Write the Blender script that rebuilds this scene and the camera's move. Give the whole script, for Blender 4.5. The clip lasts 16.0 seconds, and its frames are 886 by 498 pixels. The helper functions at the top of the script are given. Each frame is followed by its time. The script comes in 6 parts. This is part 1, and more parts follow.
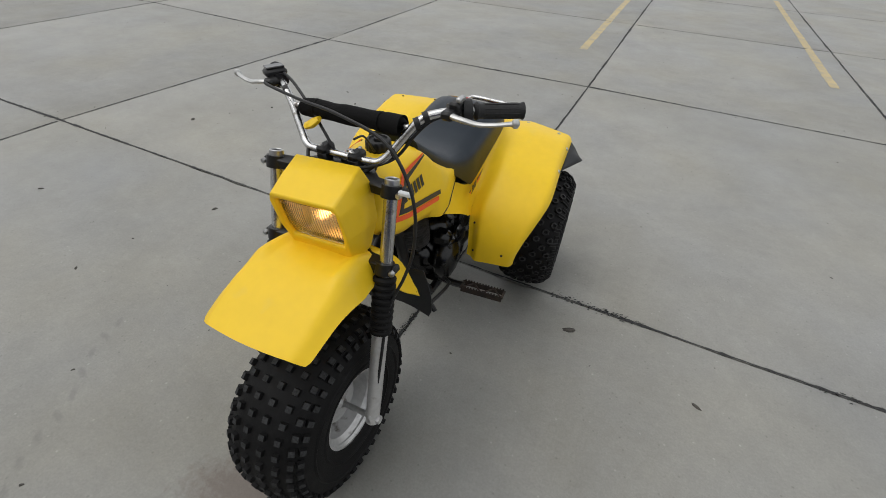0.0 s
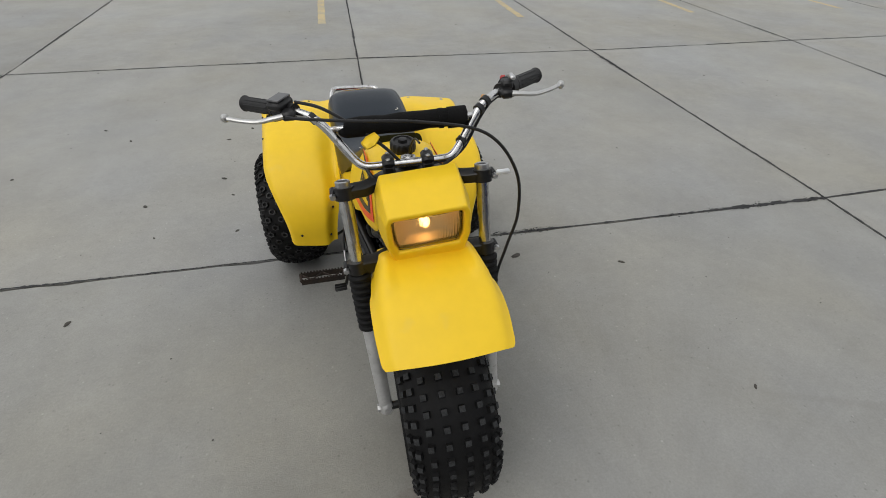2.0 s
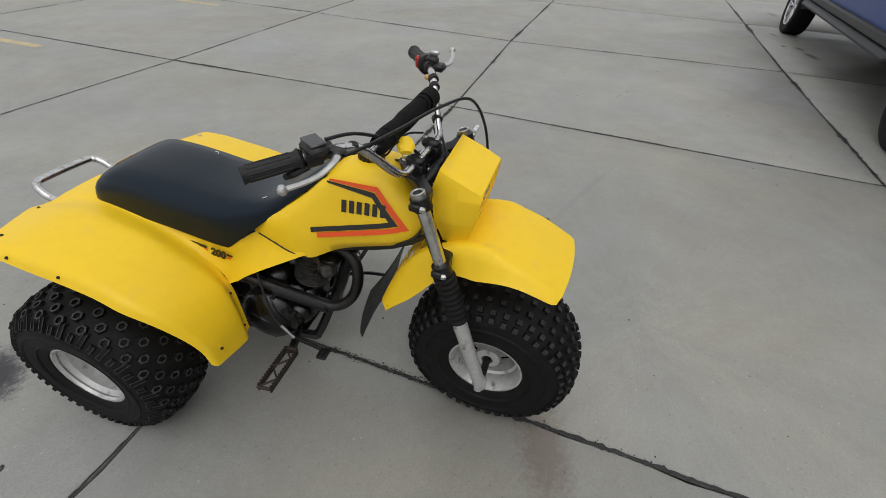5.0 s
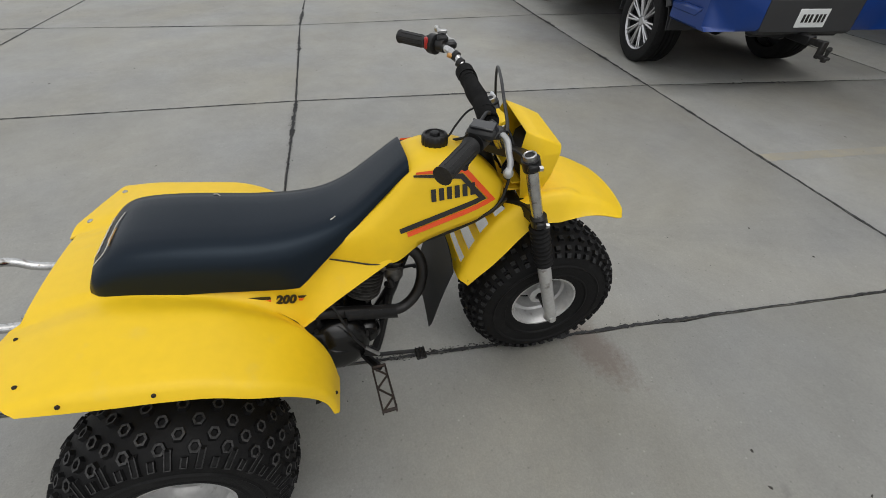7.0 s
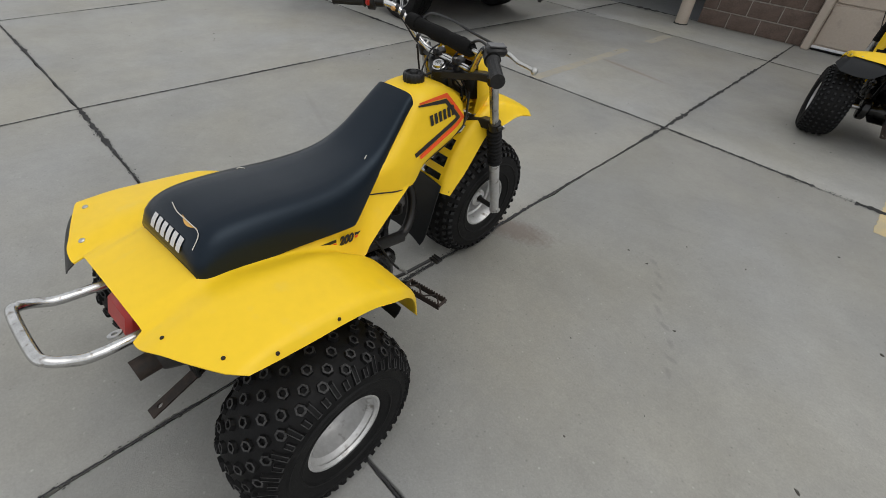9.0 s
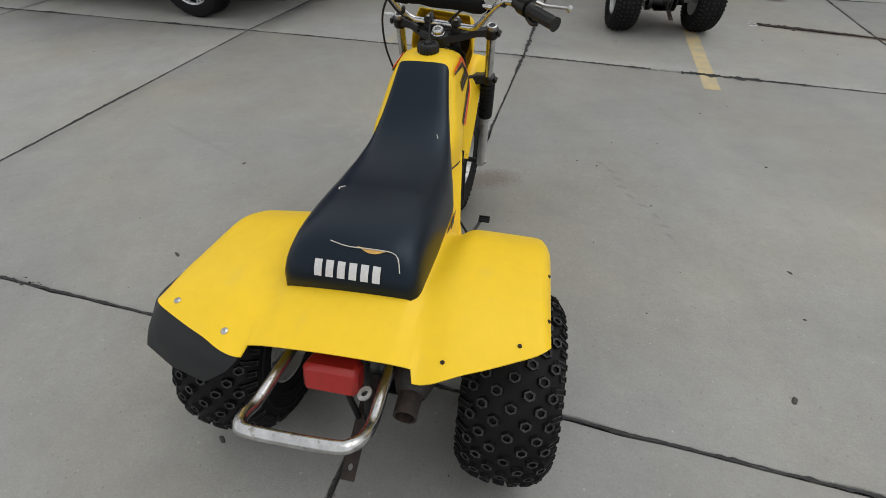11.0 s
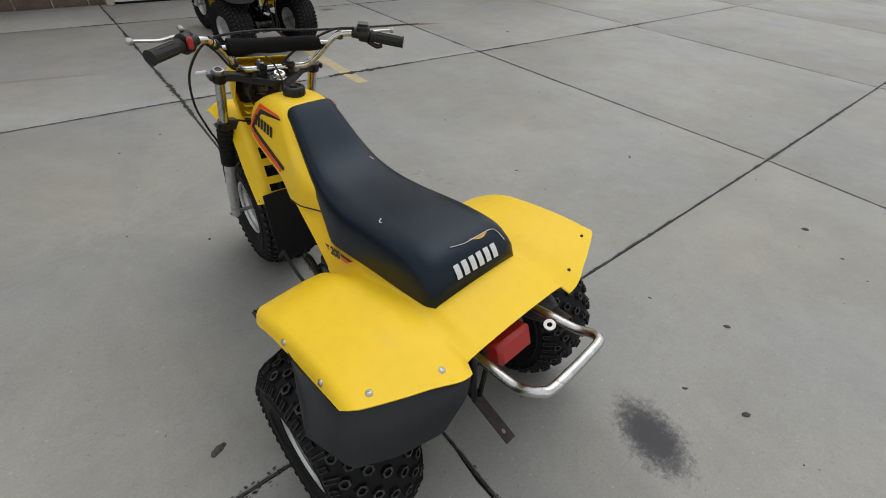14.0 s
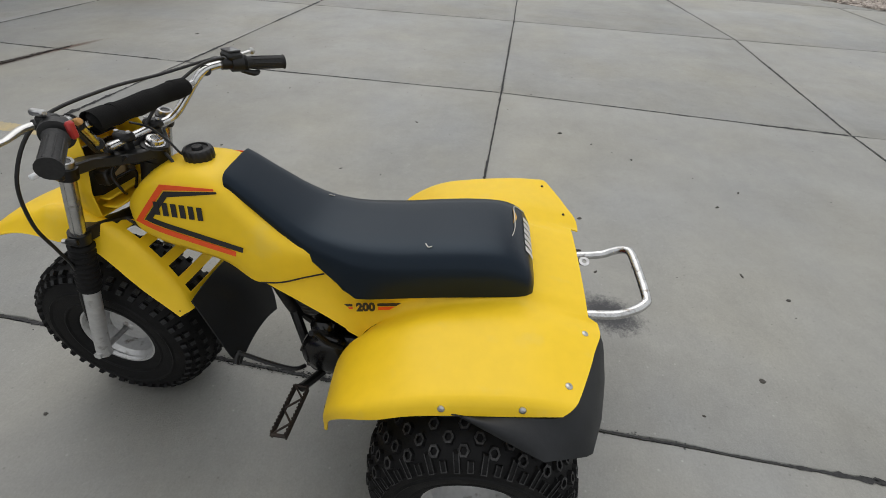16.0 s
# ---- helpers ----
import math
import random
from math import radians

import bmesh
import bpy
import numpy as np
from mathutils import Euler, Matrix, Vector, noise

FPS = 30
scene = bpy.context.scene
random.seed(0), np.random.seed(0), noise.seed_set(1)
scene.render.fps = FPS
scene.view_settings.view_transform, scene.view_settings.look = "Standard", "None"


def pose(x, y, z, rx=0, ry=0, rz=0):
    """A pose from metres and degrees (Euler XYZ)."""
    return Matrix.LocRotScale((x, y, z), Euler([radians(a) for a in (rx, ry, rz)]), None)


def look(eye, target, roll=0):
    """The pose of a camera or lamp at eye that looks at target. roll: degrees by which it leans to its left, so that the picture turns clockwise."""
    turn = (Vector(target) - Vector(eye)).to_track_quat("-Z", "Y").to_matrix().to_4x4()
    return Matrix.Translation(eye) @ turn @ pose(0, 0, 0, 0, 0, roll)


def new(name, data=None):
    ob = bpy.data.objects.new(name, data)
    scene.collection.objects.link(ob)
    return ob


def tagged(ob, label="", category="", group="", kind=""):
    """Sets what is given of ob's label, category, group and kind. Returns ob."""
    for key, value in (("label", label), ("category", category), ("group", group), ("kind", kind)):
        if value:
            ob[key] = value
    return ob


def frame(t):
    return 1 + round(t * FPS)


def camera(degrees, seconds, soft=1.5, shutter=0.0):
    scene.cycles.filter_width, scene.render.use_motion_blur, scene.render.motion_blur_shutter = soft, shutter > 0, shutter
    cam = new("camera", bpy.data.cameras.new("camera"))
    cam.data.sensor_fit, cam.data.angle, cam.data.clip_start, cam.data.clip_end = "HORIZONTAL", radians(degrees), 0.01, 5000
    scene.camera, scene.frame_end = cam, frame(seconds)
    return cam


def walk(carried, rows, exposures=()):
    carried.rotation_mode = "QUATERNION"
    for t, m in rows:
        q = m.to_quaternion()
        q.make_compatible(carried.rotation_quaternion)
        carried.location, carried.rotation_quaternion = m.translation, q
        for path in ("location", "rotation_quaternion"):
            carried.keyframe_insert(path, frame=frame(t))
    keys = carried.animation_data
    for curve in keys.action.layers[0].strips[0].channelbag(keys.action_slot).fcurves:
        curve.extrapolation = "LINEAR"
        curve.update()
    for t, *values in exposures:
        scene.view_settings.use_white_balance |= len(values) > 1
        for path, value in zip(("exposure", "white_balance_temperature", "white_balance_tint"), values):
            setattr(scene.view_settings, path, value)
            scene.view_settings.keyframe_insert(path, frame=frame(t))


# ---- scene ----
cam = camera(90.3, 16.0, soft=0.5)
PATH = [
    (0, (0.0, 0.02, 1.524), (-0.628, 1.443, 0.267), 3.2),
    (0.5, (-0.202, -0.024, 1.545), (-0.675, 1.45, 0.279), 2.5),
    (1, (-0.412, -0.181, 1.559), (-0.633, 1.332, 0.27), -0.7),
    (1.5, (-0.598, -0.21, 1.551), (-0.53, 1.31, 0.253), 0.1),
    (2, (-0.812, -0.157, 1.558), (-0.45, 1.323, 0.261), 2.0),
    (2.5, (-1.048, -0.159, 1.549), (-0.334, 1.204, 0.272), 3.8),
    (3, (-1.227, -0.12, 1.555), (-0.259, 1.078, 0.28), 5.7),
    (3.5, (-1.298, 0.059, 1.534), (-0.165, 1.108, 0.263), 1.8),
    (4, (-1.396, 0.193, 1.525), (-0.077, 0.996, 0.254), 4.8),
    (4.5, (-1.585, 0.297, 1.538), (-0.137, 0.875, 0.285), 3.1),
    (5, (-1.662, 0.47, 1.517), (-0.168, 0.938, 0.273), 3.3),
    (5.2, (-1.665, 0.558, 1.513), (-0.161, 1.002, 0.272), 1.9),
    (7.3, (-1.803, 1.349, 1.506), (-0.359, 0.839, 0.22), 3.1),
    (7.5, (-1.814, 1.424, 1.517), (-0.413, 0.819, 0.224), 3.7),
    (8, (-1.874, 1.656, 1.534), (-0.59, 0.847, 0.231), 2.2),
    (8.2, (-1.886, 1.739, 1.533), (-0.638, 0.874, 0.232), 2.8),
    (10.3, (-1.323, 2.381, 1.461), (-0.79, 0.994, 0.123), 2.0),
    (10.5, (-1.239, 2.4, 1.469), (-0.734, 1.014, 0.118), 0.6),
    (11, (-1.104, 2.5, 1.479), (-0.729, 1.091, 0.11), -0.2),
    (11.5, (-0.965, 2.669, 1.49), (-0.801, 1.153, 0.196), -1.1),
    (12, (-0.832, 2.704, 1.466), (-0.83, 1.16, 0.195), 1.5),
    (12.5, (-0.69, 2.633, 1.467), (-0.776, 1.088, 0.201), -2.6),
    (13, (-0.5, 2.628, 1.478), (-0.944, 1.146, 0.211), 1.4),
    (13.5, (-0.262, 2.63, 1.521), (-1.096, 1.34, 0.241), 0.9),
    (14, (-0.07, 2.489, 1.521), (-1.103, 1.337, 0.255), 4.1),
    (14.5, (0.093, 2.335, 1.533), (-1.122, 1.358, 0.281), 3.6),
    (15, (0.268, 2.186, 1.529), (-1.149, 1.513, 0.288), 4.5),
    (15.5, (0.28, 1.982, 1.52), (-1.223, 1.516, 0.285), 4.3),
    (16, (0.287, 1.78, 1.514), (-1.256, 1.595, 0.255), 3.4),
]
walk(cam, [(t, look(eye, target, roll)) for t, eye, target, roll in PATH])

# ---- light ----
SUN_UP, SUN_ROUND = 62.0, 242.0
world = bpy.data.worlds.new("overcast_sky")
scene.world = world
world.use_nodes = True
wn, wl = world.node_tree.nodes, world.node_tree.links
sky = wn.new("ShaderNodeTexSky")
sky.sky_type, sky.sun_disc = "NISHITA", False
sky.sun_elevation, sky.sun_rotation = radians(SUN_UP), radians(SUN_ROUND)
sky.dust_density, sky.ozone_density = 4.0, 1.0
grey = wn.new("ShaderNodeHueSaturation")
grey.inputs["Saturation"].default_value = 0.22
wl.new(sky.outputs[0], grey.inputs["Color"])
cloud_mix = wn.new("ShaderNodeMix")
cloud_mix.data_type = "RGBA"
cloud_mix.inputs["Factor"].default_value = 0.72
cloud_mix.inputs["B"].default_value = (6.1, 6.2, 6.3, 1)
wl.new(grey.outputs[0], cloud_mix.inputs["A"])
wl.new(cloud_mix.outputs["Result"], wn["Background"].inputs[0])
wn["Background"].inputs[1].default_value = 0.144
sun_data = bpy.data.lights.new("sun", "SUN")
sun_data.energy, sun_data.angle, sun_data.color = 0.7, radians(60), (1.0, 0.97, 0.93)
sun = new("sun", sun_data)
sun.matrix_world = look((0, 0, 0), (-math.sin(radians(SUN_ROUND)) * math.cos(radians(SUN_UP)), -math.cos(radians(SUN_ROUND)) * math.cos(radians(SUN_UP)), -math.sin(radians(SUN_UP))))
scene.view_settings.exposure = 0.0


# ---- materials ----
def nodes_of(m):
    m.use_nodes = True
    return m.node_tree.nodes, m.node_tree.links, m.node_tree.nodes["Principled BSDF"]


def tone(c, k):
    return (min(1, c[0] * k), min(1, c[1] * k), min(1, c[2] * k), 1)


def surface(name, base, rough=0.5, metal=0.0, grain=60, vary=0.15, coarse=4, bump=0.1, bump_scale=200, coat=0.0, dirt=None, dirt_amount=0.0, spec=0.5):
    """A worn surface: base colour varied at two scales, fine relief, and optional dirt in patches."""
    m = bpy.data.materials.new(name)
    n, l, b = nodes_of(m)
    co = n.new("ShaderNodeTexCoord")
    fine, wide = n.new("ShaderNodeTexNoise"), n.new("ShaderNodeTexNoise")
    for t, sc, det in ((fine, grain, 4), (wide, coarse, 6)):
        t.inputs["Scale"].default_value, t.inputs["Detail"].default_value = sc, det
        l.new(co.outputs["Object"], t.inputs["Vector"])
    add = n.new("ShaderNodeMath")
    add.operation = "ADD"
    l.new(fine.outputs[0], add.inputs[0])
    l.new(wide.outputs[0], add.inputs[1])
    ramp = n.new("ShaderNodeMapRange")
    ramp.inputs["From Min"].default_value, ramp.inputs["From Max"].default_value = 0.7, 1.3
    l.new(add.outputs[0], ramp.inputs[0])
    mix = n.new("ShaderNodeMix")
    mix.data_type = "RGBA"
    mix.inputs["A"].default_value, mix.inputs["B"].default_value = tone(base, 1 - vary), tone(base, 1 + vary)
    l.new(ramp.outputs[0], mix.inputs["Factor"])
    out = mix.outputs["Result"]
    if dirt:
        spot = n.new("ShaderNodeTexNoise")
        spot.inputs["Scale"].default_value, spot.inputs["Detail"].default_value = coarse * 2.3, 8
        l.new(co.outputs["Object"], spot.inputs["Vector"])
        cut = n.new("ShaderNodeMapRange")
        cut.inputs["From Min"].default_value, cut.inputs["From Max"].default_value = 0.62 - dirt_amount * 0.3, 0.75
        l.new(spot.outputs[0], cut.inputs[0])
        over = n.new("ShaderNodeMix")
        over.data_type = "RGBA"
        over.inputs["B"].default_value = (*dirt, 1)
        l.new(cut.outputs[0], over.inputs["Factor"])
        l.new(out, over.inputs["A"])
        out = over.outputs["Result"]
    l.new(out, b.inputs["Base Color"])
    rr = n.new("ShaderNodeMapRange")
    rr.inputs["To Min"].default_value, rr.inputs["To Max"].default_value = max(0.03, rough * 0.82), min(1, rough * 1.18)
    l.new(wide.outputs[0], rr.inputs[0])
    l.new(rr.outputs[0], b.inputs["Roughness"])
    b.inputs["Metallic"].default_value = metal
    b.inputs["Coat Weight"].default_value = coat
    b.inputs["Specular IOR Level"].default_value = spec
    if bump:
        rel = n.new("ShaderNodeTexNoise")
        rel.inputs["Scale"].default_value, rel.inputs["Detail"].default_value = bump_scale, 3
        l.new(co.outputs["Object"], rel.inputs["Vector"])
        bp = n.new("ShaderNodeBump")
        bp.inputs["Strength"].default_value, bp.inputs["Distance"].default_value = bump, 0.002
        l.new(rel.outputs[0], bp.inputs["Height"])
        l.new(bp.outputs[0], b.inputs["Normal"])
    return m


def concrete_material(name, base, stains=()):
    """Broom-swept concrete: cloudy tone, fine sand, pits, drip stains. stains: (x, y, long, wide, turn, depth, colour)."""
    m = bpy.data.materials.new(name)
    n, l, b = nodes_of(m)
    geo = n.new("ShaderNodeNewGeometry")
    info = n.new("ShaderNodeObjectInfo")

    def cloud(scale, detail, lo, hi, rough=0.55):
        t = n.new("ShaderNodeTexNoise")
        t.inputs["Scale"].default_value, t.inputs["Detail"].default_value, t.inputs["Roughness"].default_value = scale, detail, rough
        l.new(geo.outputs["Position"], t.inputs["Vector"])
        r = n.new("ShaderNodeMapRange")
        r.inputs["From Min"].default_value, r.inputs["From Max"].default_value = 0.3, 0.7
        r.inputs["To Min"].default_value, r.inputs["To Max"].default_value = lo, hi
        l.new(t.outputs[0], r.inputs[0])
        return r.outputs[0]

    def math2(op, a, c):
        k = n.new("ShaderNodeMath")
        k.operation = op
        for i, v in enumerate((a, c)):
            if isinstance(v, (int, float)):
                k.inputs[i].default_value = v
            else:
                l.new(v, k.inputs[i])
        return k.outputs[0]

    value = math2("MULTIPLY", cloud(0.45, 5, 0.94, 1.06), cloud(2.2, 8, 0.89, 1.11, 0.72))
    value = math2("MULTIPLY", value, cloud(110, 4, 0.90, 1.10, 0.75))
    value = math2("MULTIPLY", value, cloud(34, 6, 0.95, 1.05, 0.75))
    value = math2("MULTIPLY", value, cloud(8, 9, 0.93, 1.07, 0.82))
    shift = n.new("ShaderNodeMapRange")
    shift.inputs["To Min"].default_value, shift.inputs["To Max"].default_value = 0.96, 1.04
    l.new(info.outputs["Random"], shift.inputs[0])
    value = math2("MULTIPLY", value, shift.outputs[0])
    pits = n.new("ShaderNodeTexVoronoi")
    pits.inputs["Scale"].default_value = 22
    l.new(geo.outputs["Position"], pits.inputs["Vector"])
    pit = n.new("ShaderNodeMapRange")
    pit.inputs["From Min"].default_value, pit.inputs["From Max"].default_value = 0.03, 0.12
    pit.inputs["To Min"].default_value, pit.inputs["To Max"].default_value = 0.74, 1.0
    l.new(pits.outputs["Distance"], pit.inputs[0])
    value = math2("MULTIPLY", value, pit.outputs[0])
    flecks = n.new("ShaderNodeTexVoronoi")
    flecks.inputs["Scale"].default_value = 15
    l.new(geo.outputs["Position"], flecks.inputs["Vector"])
    fleck = n.new("ShaderNodeMapRange")
    fleck.inputs["From Min"].default_value, fleck.inputs["From Max"].default_value = 0.03, 0.085
    fleck.inputs["To Min"].default_value, fleck.inputs["To Max"].default_value = 1.32, 1.0
    l.new(flecks.outputs["Distance"], fleck.inputs[0])
    value = math2("MULTIPLY", value, fleck.outputs[0])
    hue = n.new("ShaderNodeMix")
    hue.data_type = "RGBA"
    hue.inputs["A"].default_value, hue.inputs["B"].default_value = (base[0] * 0.985, base[1], base[2] * 1.04, 1), (base[0] * 1.03, base[1], base[2] * 0.92, 1)
    l.new(cloud(0.8, 3, 0, 1), hue.inputs["Factor"])
    scale = n.new("ShaderNodeVectorMath")
    scale.operation = "SCALE"
    l.new(hue.outputs["Result"], scale.inputs[0])
    l.new(value, scale.inputs["Scale"])
    out = scale.outputs[0]
    for x, y, long, wide, turn, depth, colour in stains:
        mp = n.new("ShaderNodeMapping")
        mp.vector_type = "TEXTURE"
        mp.inputs["Location"].default_value, mp.inputs["Rotation"].default_value, mp.inputs["Scale"].default_value = (x, y, 0), (0, 0, radians(turn)), (long, wide, 1)
        l.new(geo.outputs["Position"], mp.inputs["Vector"])
        ln = n.new("ShaderNodeVectorMath")
        ln.operation = "LENGTH"
        l.new(mp.outputs[0], ln.inputs[0])
        ragged = math2("ADD", ln.outputs["Value"], cloud(3.5 / max(wide, 0.08), 9, -0.38, 0.38, 0.72))
        ragged = math2("ADD", ragged, cloud(90, 4, -0.16, 0.16, 0.8))
        f = n.new("ShaderNodeMapRange")
        f.inputs["From Min"].default_value, f.inputs["From Max"].default_value = 1.15, 0.45
        f.inputs["To Min"].default_value, f.inputs["To Max"].default_value = 0.0, depth
        l.new(ragged, f.inputs[0])
        mx = n.new("ShaderNodeMix")
        mx.data_type = "RGBA"
        mx.inputs["B"].default_value = (*colour, 1)
        l.new(f.outputs[0], mx.inputs["Factor"])
        l.new(out, mx.inputs["A"])
        out = mx.outputs["Result"]
    l.new(out, b.inputs["Base Color"])
    rr = cloud(1.3, 6, 0.50, 0.66)
    l.new(rr, b.inputs["Roughness"])
    b.inputs["Specular IOR Level"].default_value = 0.5
    bp = n.new("ShaderNodeBump")
    bp.inputs["Strength"].default_value, bp.inputs["Distance"].default_value = 0.35, 0.0015
    l.new(cloud(160, 6, 0, 1, 0.7), bp.inputs["Height"])
    l.new(bp.outputs[0], b.inputs["Normal"])
    return m


STAINS = [
    (-1.255, 2.395, 0.165, 0.115, 74, 0.97, (0.055, 0.055, 0.06)),
    (-1.25, 2.395, 0.135, 0.09, 74, 0.95, (0.036, 0.036, 0.040)),
    (-0.78, 0.33, 0.22, 0.10, 20, 0.5, (0.14, 0.09, 0.07)),
    (-3.62, -3.14, 0.62, 0.075, -10, 1.0, (0.030, 0.012, 0.006)),
    (-3.49, -4.33, 0.13, 0.075, 0, 0.95, (0.07, 0.05, 0.04)),
    (-4.15, -3.02, 0.42, 0.055, -14, 0.85, (0.10, 0.05, 0.03)),
    (0.12, -2.84, 0.48, 0.035, -10, 0.45, (0.17, 0.11, 0.08)),
    (6.72, -2.28, 0.13, 0.06, 15, 0.8, (0.07, 0.05, 0.04)),
    (6.32, -2.33, 0.22, 0.07, 10, 0.85, (0.08, 0.05, 0.035)),
    (6.79, -2.08, 0.06, 0.04, 0, 0.9, (0.03, 0.025, 0.02)),
    (7.63, -2.11, 0.12, 0.05, 10, 0.7, (0.10, 0.07, 0.05)),
    (9.78, -2.53, 0.25, 0.08, 5, 0.6, (0.12, 0.085, 0.06)),
    (1.15, 0.35, 0.55, 0.025, 160, 0.22, (0.17, 0.165, 0.155)),
    (-2.0, 3.3, 0.9, 0.5, 30, 0.10, (0.36, 0.36, 0.345)),
    (1.6, 2.6, 1.0, 0.5, 10, 0.10, (0.36, 0.36, 0.345)),
]
# prints left by a wet tyre
STAINS += [(-1.44 - 0.045 * k + 0.02 * math.sin(k * 5), -0.02 + 0.0775 * k, 0.034, 0.014, 150 + 25 * math.sin(k * 3), 0.34, (0.14, 0.14, 0.14)) for k in range(9)]
CONCRETE = concrete_material("concrete", (0.275, 0.274, 0.258), STAINS)
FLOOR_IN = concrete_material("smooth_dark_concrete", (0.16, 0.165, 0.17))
TAR = surface("joint_tar", (0.026, 0.026, 0.027), 0.8, grain=90, vary=0.5, bump=0.6, bump_scale=150)
YELLOW = surface("yellow_plastic", (0.855, 0.562, 0.016), 0.44, grain=30, vary=0.03, coarse=5, bump=0.05, bump_scale=500, dirt=(0.82, 0.56, 0.05), dirt_amount=0.05, spec=0.36)
# blue in the base and specular tint paints the sky's sheen onto the black vinyl
VINYL = surface("black_vinyl", (0.0048, 0.0078, 0.0130), 0.32, grain=300, vary=0.2, coarse=5, bump=0.08, bump_scale=900, spec=0.32)
VINYL.node_tree.nodes["Principled BSDF"].inputs["Specular Tint"].default_value = (0.66, 0.83, 1.0, 1)
RUBBER = surface("tyre_rubber", (0.0045, 0.0045, 0.0048), 0.66, grain=120, vary=0.35, coarse=10, bump=0.3, bump_scale=350, dirt=(0.011, 0.011, 0.011), dirt_amount=0.15, spec=0.22)
SCUFF = surface("scuffed_rubber", (0.026, 0.027, 0.028), 0.8, grain=200, vary=0.6, coarse=40, bump=0.3, bump_scale=500, spec=0.3)
WORN = surface("worn_rubber", (0.040, 0.040, 0.040), 0.8, grain=160, vary=0.75, coarse=26, bump=0.3, bump_scale=500, spec=0.3, dirt=(0.010, 0.010, 0.010), dirt_amount=0.4)
BLACK = surface("black_paint", (0.0070, 0.0070, 0.0075), 0.38, grain=90, vary=0.4, coarse=15, bump=0.15, bump_scale=300, dirt=(0.022, 0.018, 0.015), dirt_amount=0.1, spec=0.4)
PLASTIC = surface("black_plastic", (0.0085, 0.0085, 0.009), 0.45, grain=120, vary=0.3, bump=0.2, bump_scale=600, spec=0.4)
FLAP = surface("black_rubber_sheet", (0.0085, 0.0098, 0.0118), 0.5, grain=80, vary=0.2, coarse=8, bump=0.15, bump_scale=300, spec=0.4)
FOAM = surface("black_foam", (0.0075, 0.0075, 0.0075), 0.95, grain=400, vary=0.5, bump=0.9, bump_scale=300, spec=0.15)
CHROME = surface("chrome", (0.58, 0.58, 0.575), 0.25, 1.0, grain=40, vary=0.15, coarse=20, bump=0.04, dirt=(0.20, 0.16, 0.12), dirt_amount=0.12)
STEEL = surface("dull_steel", (0.50, 0.50, 0.50), 0.36, 1.0, grain=80, vary=0.2, coarse=25, bump=0.1)
SILVER = surface("silver_paint", (0.52, 0.52, 0.515), 0.38, 0.5, grain=70, vary=0.12, coarse=12, bump=0.1, dirt=(0.16, 0.14, 0.12), dirt_amount=0.08)
LEVER = surface("cast_aluminium", (0.52, 0.52, 0.51), 0.38, 0.85, grain=60, vary=0.12, bump=0.1)
ENGINE = surface("engine_black", (0.0042, 0.0042, 0.0044), 0.22, 0.0, grain=50, vary=0.4, coarse=18, bump=0.12, bump_scale=120, dirt=(0.010, 0.009, 0.008), dirt_amount=0.12, spec=0.45)
PIPE = surface("sooty_pipe", (0.0075, 0.0068, 0.0066), 0.45, 0.1, grain=60, vary=0.5, coarse=20, bump=0.3, bump_scale=140, dirt=(0.016, 0.012, 0.009), dirt_amount=0.2)
CASE = surface("engine_case", (0.036, 0.035, 0.034), 0.42, 0.5, grain=50, vary=0.4, coarse=15, bump=0.3, dirt=(0.016, 0.014, 0.012), dirt_amount=0.5)
RUST = surface("rusty_steel", (0.030, 0.020, 0.015), 0.7, 0.2, grain=60, vary=0.5, coarse=20, bump=0.5, bump_scale=160, dirt=(0.012, 0.010, 0.009), dirt_amount=0.5)
REDPLASTIC = surface("red_plastic", (0.40, 0.022, 0.018), 0.35, grain=40, vary=0.1, bump=0.03, dirt=(0.28, 0.09, 0.07), dirt_amount=0.1)
DECAL_RED = surface("red_decal", (0.80, 0.085, 0.012), 0.4, vary=0.04, bump=0)
DECAL_BLACK = surface("black_decal", (0.016, 0.015, 0.015), 0.4, vary=0.1, bump=0)
DECAL_WHITE = surface("silver_print", (0.62, 0.62, 0.62), 0.5, vary=0.12, grain=200, bump=0)
MUFFLER = surface("sooty_muffler", (0.022, 0.020, 0.019), 0.5, 0.3, grain=50, vary=0.5, coarse=14, bump=0.3, dirt=(0.05, 0.042, 0.036), dirt_amount=0.3)
FIN = surface("finned_alloy", (0.095, 0.092, 0.088), 0.45, 0.6, grain=50, vary=0.3, coarse=15, bump=0.2, dirt=(0.03, 0.027, 0.024), dirt_amount=0.35)
AMBER = surface("amber_plastic", (0.52, 0.27, 0.08), 0.35, vary=0.05, bump=0)
GRIP = surface("faded_grip_rubber", (0.016, 0.016, 0.0165), 0.6, grain=160, vary=0.4, coarse=20, bump=0.3, bump_scale=400, spec=0.35)
FOAM_TORN = surface("torn_foam", (0.62, 0.36, 0.10), 0.9, grain=300, vary=0.3, bump=0.8)
THREAD = surface("pale_thread", (0.55, 0.53, 0.48), 0.8, vary=0.2)
YEL_LINE = surface("faded_yellow_paint", (0.49, 0.395, 0.215), 0.7, grain=90, vary=0.12, coarse=3, bump=0.3, bump_scale=180, dirt=(0.32, 0.30, 0.25), dirt_amount=0.6)
YEL_FAINT = surface("nearly_worn_yellow_paint", (0.330, 0.302, 0.235), 0.7, grain=90, vary=0.12, coarse=3, bump=0.3, bump_scale=180, dirt=(0.275, 0.274, 0.258), dirt_amount=0.82)
